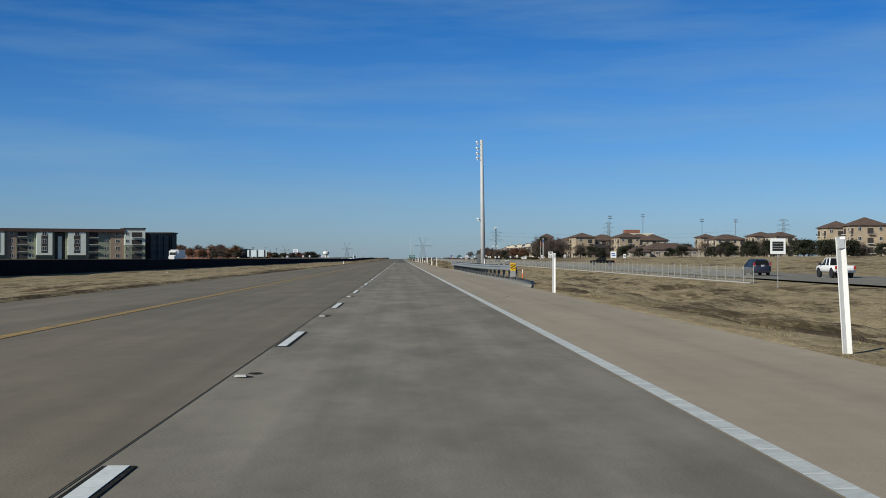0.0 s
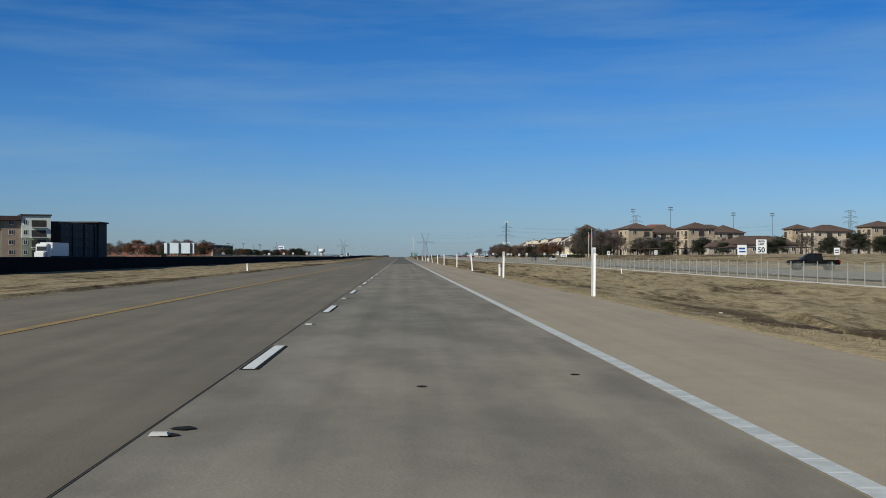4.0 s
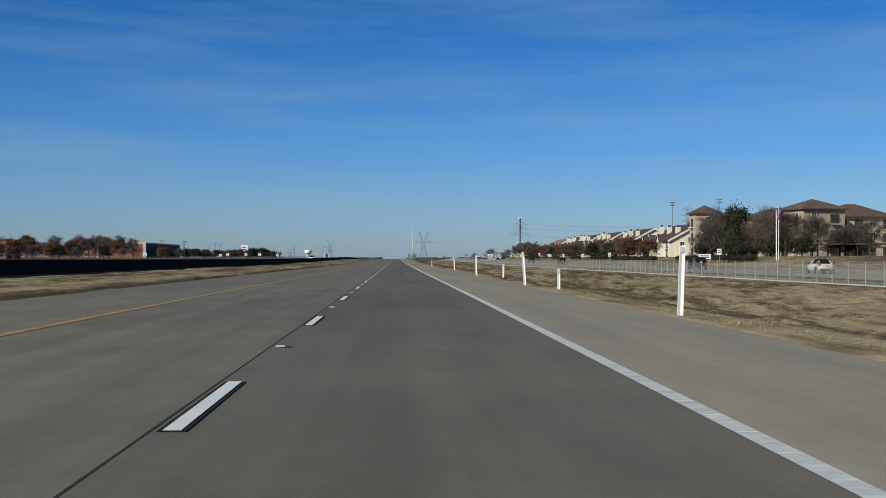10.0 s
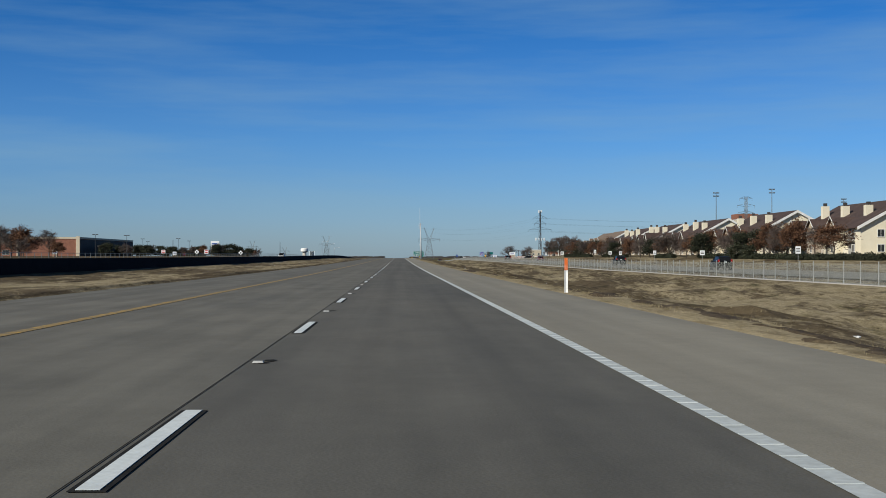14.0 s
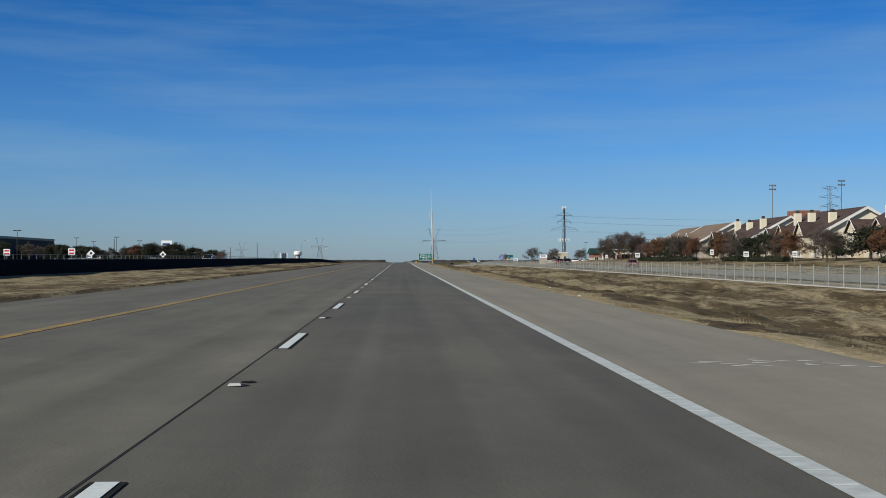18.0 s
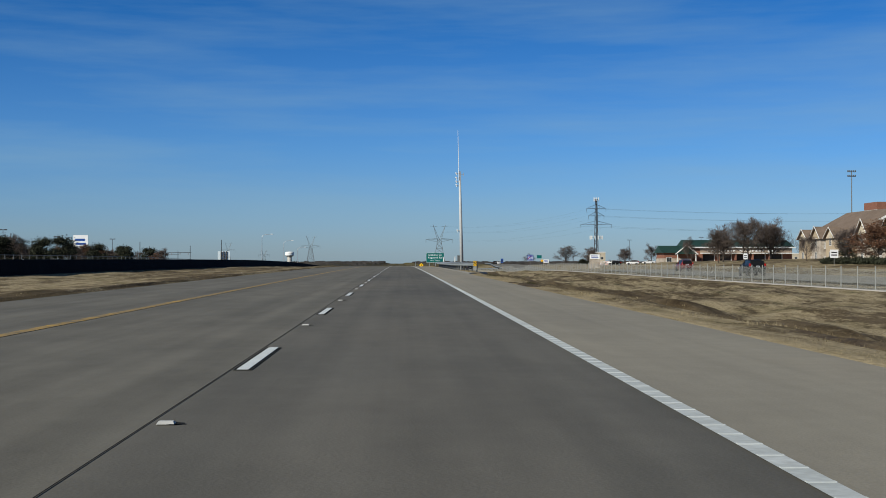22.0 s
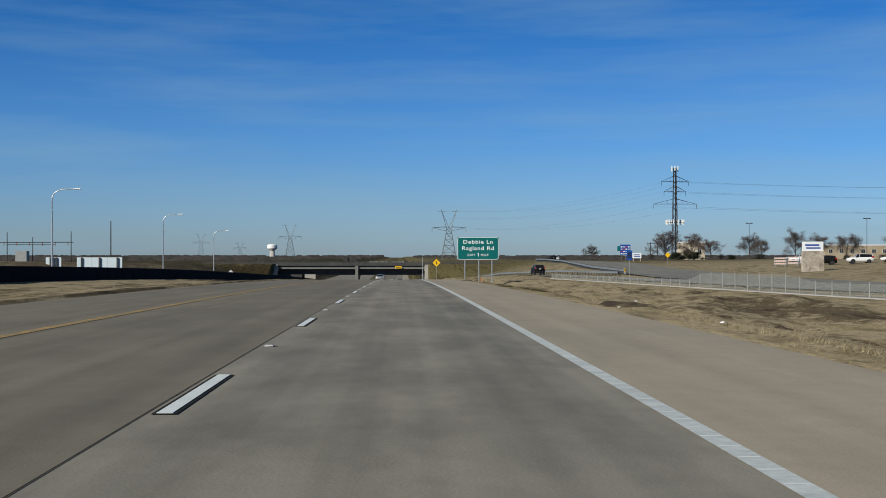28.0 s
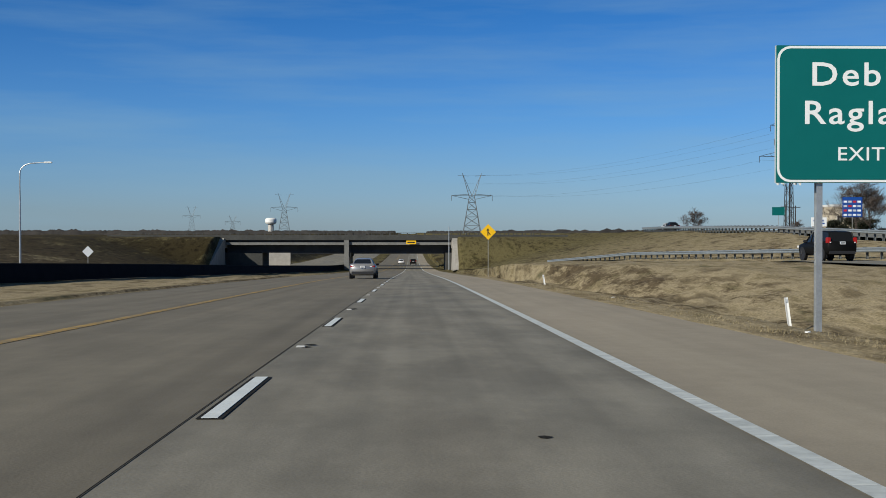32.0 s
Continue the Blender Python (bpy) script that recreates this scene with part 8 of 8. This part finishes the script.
def pickup(mat, x, y, z, turn, label):
    v = thing("pickup_truck", x, y, z, turn, label=label, category="pickup truck", group="vehicles")
    body = [(-2.85, 0.9, 0.62, 1.12, 1.14, 0.88), (-2.75, 0.98, 0.55, 1.16, 1.18, 0.92), (-0.9, 0.99, 0.5, 1.16, 1.18, 0.92), (0.9, 0.99, 0.5, 1.14, 1.2, 0.86), (1.9, 0.97, 0.52, 1.1, 1.22, 0.84), (2.75, 0.92, 0.56, 1.02, 1.14, 0.78), (2.88, 0.84, 0.62, 0.96, 1.04, 0.7)]
    part("body", loft(body), M[mat], v, smooth=True)
    part("bed", boxes((-0.78, 0.78, -2.7, -0.95, 1.165, 1.19)), M["plastic"], v)
    bm = bmesh.new()
    cab = [(-0.92, 0.86, 1.16, 1.2, 0.8), (-0.75, 0.86, 1.16, 1.84, 0.68), (0.5, 0.87, 1.16, 1.9, 0.7), (0.95, 0.86, 1.16, 1.62, 0.7), (1.55, 0.82, 1.18, 1.2, 0.74)]
    rings = [[bm.verts.new(p) for p in ((wb, yy, zb - 0.06), (w2 + 0.03, yy, zr - 0.05), (w2 * 0.85, yy, zr), (-w2 * 0.85, yy, zr), (-w2 - 0.03, yy, zr - 0.05), (-wb, yy, zb - 0.06))] for yy, wb, zb, zr, w2 in cab]
    for a, b in zip(rings, rings[1:]):
        for k in range(5):
            bm.faces.new((a[k], a[k + 1], b[k + 1], b[k]))
    bm.faces.new(rings[0][::-1])
    bm.faces.new(rings[-1])
    bmesh.ops.recalc_face_normals(bm, faces=bm.faces[:])
    part("cabin_glass", bm, M["car_glass"], v, "dark cab glass")
    part("roof", boxes((-0.7, 0.7, -0.78, 0.55, 1.86, 1.93)), M[mat], v)
    part("pillars", rods([((s * 0.86, -0.9, 1.16), (s * 0.72, -0.74, 1.86), 0.07) for s in (-1, 1)] + [((s * 0.87, 0.1, 1.16), (s * 0.73, 0.05, 1.88), 0.05) for s in (-1, 1)] + [((s * 0.82, 1.52, 1.18), (s * 0.73, 0.6, 1.86), 0.05) for s in (-1, 1)], 6), M[mat], v)
    for wx in (-1, 1):
        for wy in (-1.75, 1.85):
            wheel_parts(v, wx * 0.86, wy, 0.43)
            bm = bmesh.new()
            pipe(bm, [(wx * 0.93, wy, 0.48), (wx * 1.005, wy, 0.48)], 0.5, 22)
            part("wheel_arch", bm, M["plastic"], v)
        part("tail_light", boxes((min(wx * 0.8, wx * 0.97), max(wx * 0.8, wx * 0.97), -2.89, -2.7, 0.82, 1.13)), M["red_lens"], v, "red tail light")
        part("mirror", boxes((min(wx * 0.95, wx * 1.2), max(wx * 0.95, wx * 1.2), 1.15, 1.25, 1.2, 1.42)), M["plastic"], v)
    part("bumper", boxes((-0.92, 0.92, -3.02, -2.82, 0.5, 0.72)), M["rim"], v, "chrome rear bumper")
    p = part("number_plate", boxes((-0.16, 0.16, -3.04, -3.02, 0.55, 0.7)), M["plate_white"], v)
    part("plate_bars", boxes((-0.12, 0.12, -3.046, -3.04, 0.6, 0.65)), M["black"], p)
    return v


fz = lambda y: float(key(UP_Z, y)) + 0.02
rz2 = lambda y: float(key(RAMP_Z, y)) + 0.01
vehicle("coupe", "silver", -3.75, 1276, float(road_z(1276)), 0, "silver_coupe", "silver two-door coupe with red tail lights on the lane", -1.6)
vehicle("sedan", "car_white", -3.6, 1561, float(road_z(1561)), 0, "white_sedan", "white car far down the road")
vehicle("suv", "car_black", -0.1, 1545, float(road_z(1545)), 0, "black_suv", "black suv far down the road")
vehicle("van", "car_blue", 38.2, 134, rz2(134), 0, "blue_minivan", "dark blue minivan on the frontage road")
pickup("car_white", 41.6, 119, fz(119), 0, "white pickup truck with big black tyres")
vehicle("beetle", "car_cream", 42.0, 497, fz(497), 0, "cream_compact_car", "rounded cream compact car on the frontage road")
pickup("car_black", 47, 292, fz(292), 82, "black pickup truck crossing the frontage road")
vehicle("suv", "car_black", 42, 548, fz(548), 0, "dark_suv", "dark suv on the frontage road")
vehicle("suv", "car_black", 40, 677, rz2(677), 0, "dark_suv", "dark suv seen through the fence")
vehicle("suv", "car_black", 41, 755, fz(755), 0, "dark_suv", "dark suv far along the frontage road")
vehicle("suv", "car_black", 37.2, 952, rz2(952), 0, "dark_jeep", "dark square suv on the frontage road")
vehicle("suv", "car_red", 42.5, 1007, fz(1007), 0, "red_suv", "red suv on the frontage road")
vehicle("sedan", "car_red", 43, 903, fz(903), 0, "red_sedan", "red car on the frontage road")
vehicle("suv", "car_black", 24.2, 1263, rz2(1263), 5, "black_suv", "black suv on the entrance lane", -1.0)
vehicle("sedan", "car_black", 43.6, 1400, fz(1400), 0, "dark_car", "dark car far up the frontage road")
vehicle("sedan", "car_white", 47, 1420, fz(1420), 180, "white_car", "white car far up the frontage road")
for k, (shape, mat, x, y) in enumerate((("suv", "car_black", 77, 1268), ("suv", "car_white", 83, 1266), ("sedan", "car_white", 88.5, 1264), ("suv", "car_white", 80, 1290))):
    vehicle(shape, mat, x, y, float(ground_z(x, y)) + 0.02, 80 if k < 3 else 65, "parked_car", "parked car beside the frontage road")


# stacked striped barricades on the dirt beside the parked cars
def barricade(x, y):
    e = thing("barricade", x, y, float(ground_z(x, y)) + 0.02, label="white and orange striped road barricade stacked on the dirt", category="barricade", group="stacked barricades")
    for z in (0.45, 0.95, 1.45):
        bd = part("board", boxes((-1.1, 1.1, -0.03, 0.03, z, z + 0.26)), M["sign_white"], e)
        for k in range(5):
            bm = bmesh.new()
            a = -1.0 + k * 0.42
            bm.faces.new([bm.verts.new(p) for p in ((a, -0.034, z + 0.02), (a + 0.16, -0.034, z + 0.02), (a + 0.3, -0.034, z + 0.24), (a + 0.14, -0.034, z + 0.24))])
            part("stripe", bm, M["orange_plastic"], bd)
    for s in (-0.9, 0.9):
        part("leg", boxes((s - 0.04, s + 0.04, -0.05, 0.05, 0, 1.75)), M["galv_dull"], e)
        part("foot", boxes((s - 0.05, s + 0.05, -0.6, 0.6, 0, 0.07)), M["galv_dull"], e)


for k in range(3):
    barricade(69.6 + 2.4 * k, 1270 + 0.4 * k)


# lorries on the opposite carriageway
def lorry(x, y, label):
    z = float(road_z(y))
    v = thing("lorry", x, y, z, 180, label=label, category="truck", group="vehicles")
    part("trailer", boxes((-1.28, 1.28, -13.5, -0.6, 1.15, 4.0)), M["car_white"], v)
    bm = boxes((-1.22, 1.22, 0.2, 3.0, 0.6, 3.7))
    bmesh.ops.bevel(bm, geom=bm.edges[:], offset=0.2, segments=2, affect="EDGES")
    part("cab", bm, M["car_white"], v)
    bm = boxes((-1.05, 1.05, 2.9, 4.6, 0.6, 2.1))
    bmesh.ops.bevel(bm, geom=bm.edges[:], offset=0.2, segments=2, affect="EDGES")
    part("bonnet", bm, M["car_white"], v)
    part("windscreen", boxes((-1.0, 1.0, 2.95, 3.02, 2.2, 3.1)), M["glass"], v)
    for wx in (-1, 1):
        for wy in (-12.5, -11.2, 0.6, 3.9):
            wheel_parts(v, wx * 1.1, wy, 0.5)


lorry(-75, 415, "white articulated lorry on the opposite carriageway")
vehicle("van", "car_white", -36, 905, float(road_z(905)), 180, "white_van", "white van on the opposite carriageway")

# litter on the verges and road
lr = random.Random(3)
for k in range(70):
    x, y = (lr.uniform(5.0, 9.0), lr.uniform(60, 1250)) if k % 3 else (lr.uniform(-21, -11.5), lr.uniform(60, 1250))
    s = lr.uniform(0.025, 0.07)
    bm = bmesh.new()
    bmesh.ops.create_icosphere(bm, subdivisions=1, radius=s)
    for q in bm.verts:
        q.co.x *= lr.uniform(0.5, 1.6)
        q.co.y *= lr.uniform(0.5, 1.4)
        q.co.z *= lr.uniform(0.2, 0.6)
    tagged(part("litter", bm, M["white_plastic"]), "crumpled scrap of white litter on the verge", "litter", "scraps of litter").location = (x, y, surface_z(x, y) + 0.02)
for x, y in ((2.6, 35), (2.75, 35.6), (-0.2, 160), (1.2, 161), (0.3, 418), (0.35, 345), (3.2, 470), (0.4, 1197), (-0.4, 499), (0.35, 498.5), (2.3, 646)):
    bm = bmesh.new()
    ring = [bm.verts.new((0.045 * math.cos(a) * lr.uniform(0.6, 1.3), 0.06 * math.sin(a) * lr.uniform(0.6, 1.3), 0)) for a in np.linspace(0, 6.283, 9, endpoint=False)]
    top = bm.verts.new((0, 0, 0.007))
    for k in range(9):
        bm.faces.new((ring[k], ring[(k + 1) % 9], top))
    tagged(part("road_scrap", bm, M["tar"]), "small dark scrap of rubber on the road", "litter", "scraps of rubber").location = (x, y, float(road_z(y)) + 0.006)

# chalky white scrape marks on the shoulder
cr = random.Random(8)
M["chalk"] = material("white_chalk_marks", [(0.5, 0.49, 0.44), (0.68, 0.67, 0.62)], scale=9, rough=0.9)
marks = thing("chalk_marks", 3.5, 683.4, float(road_z(682)), label="faint white scrape marks on the concrete shoulder", category="road marking", kind="stuff")
for k in range(15):
    u = k / 14
    x0, y0 = -0.75 + 1.5 * u + cr.uniform(-0.15, 0.1), 0.45 - 0.9 * abs(u - 0.45) + cr.uniform(-0.35, 0.35)
    bm = bmesh.new()
    w0, l0, a0 = cr.uniform(0.02, 0.04), cr.uniform(0.12, 0.32), cr.uniform(-0.5, 0.5)
    q = [bm.verts.new((x0 + i * l0 * math.cos(a0) - j * w0 * math.sin(a0), y0 + i * l0 * math.sin(a0) + j * w0 * math.cos(a0) + 0.02 * math.sin(i * 5), 0.006)) for i, j in ((0, -1), (0.5, -1.4), (1, -0.6), (1, 0.4), (0.5, 1.2), (0, 0.8))]
    bm.faces.new(q)
    part("scrape", bm, M["chalk"], marks)
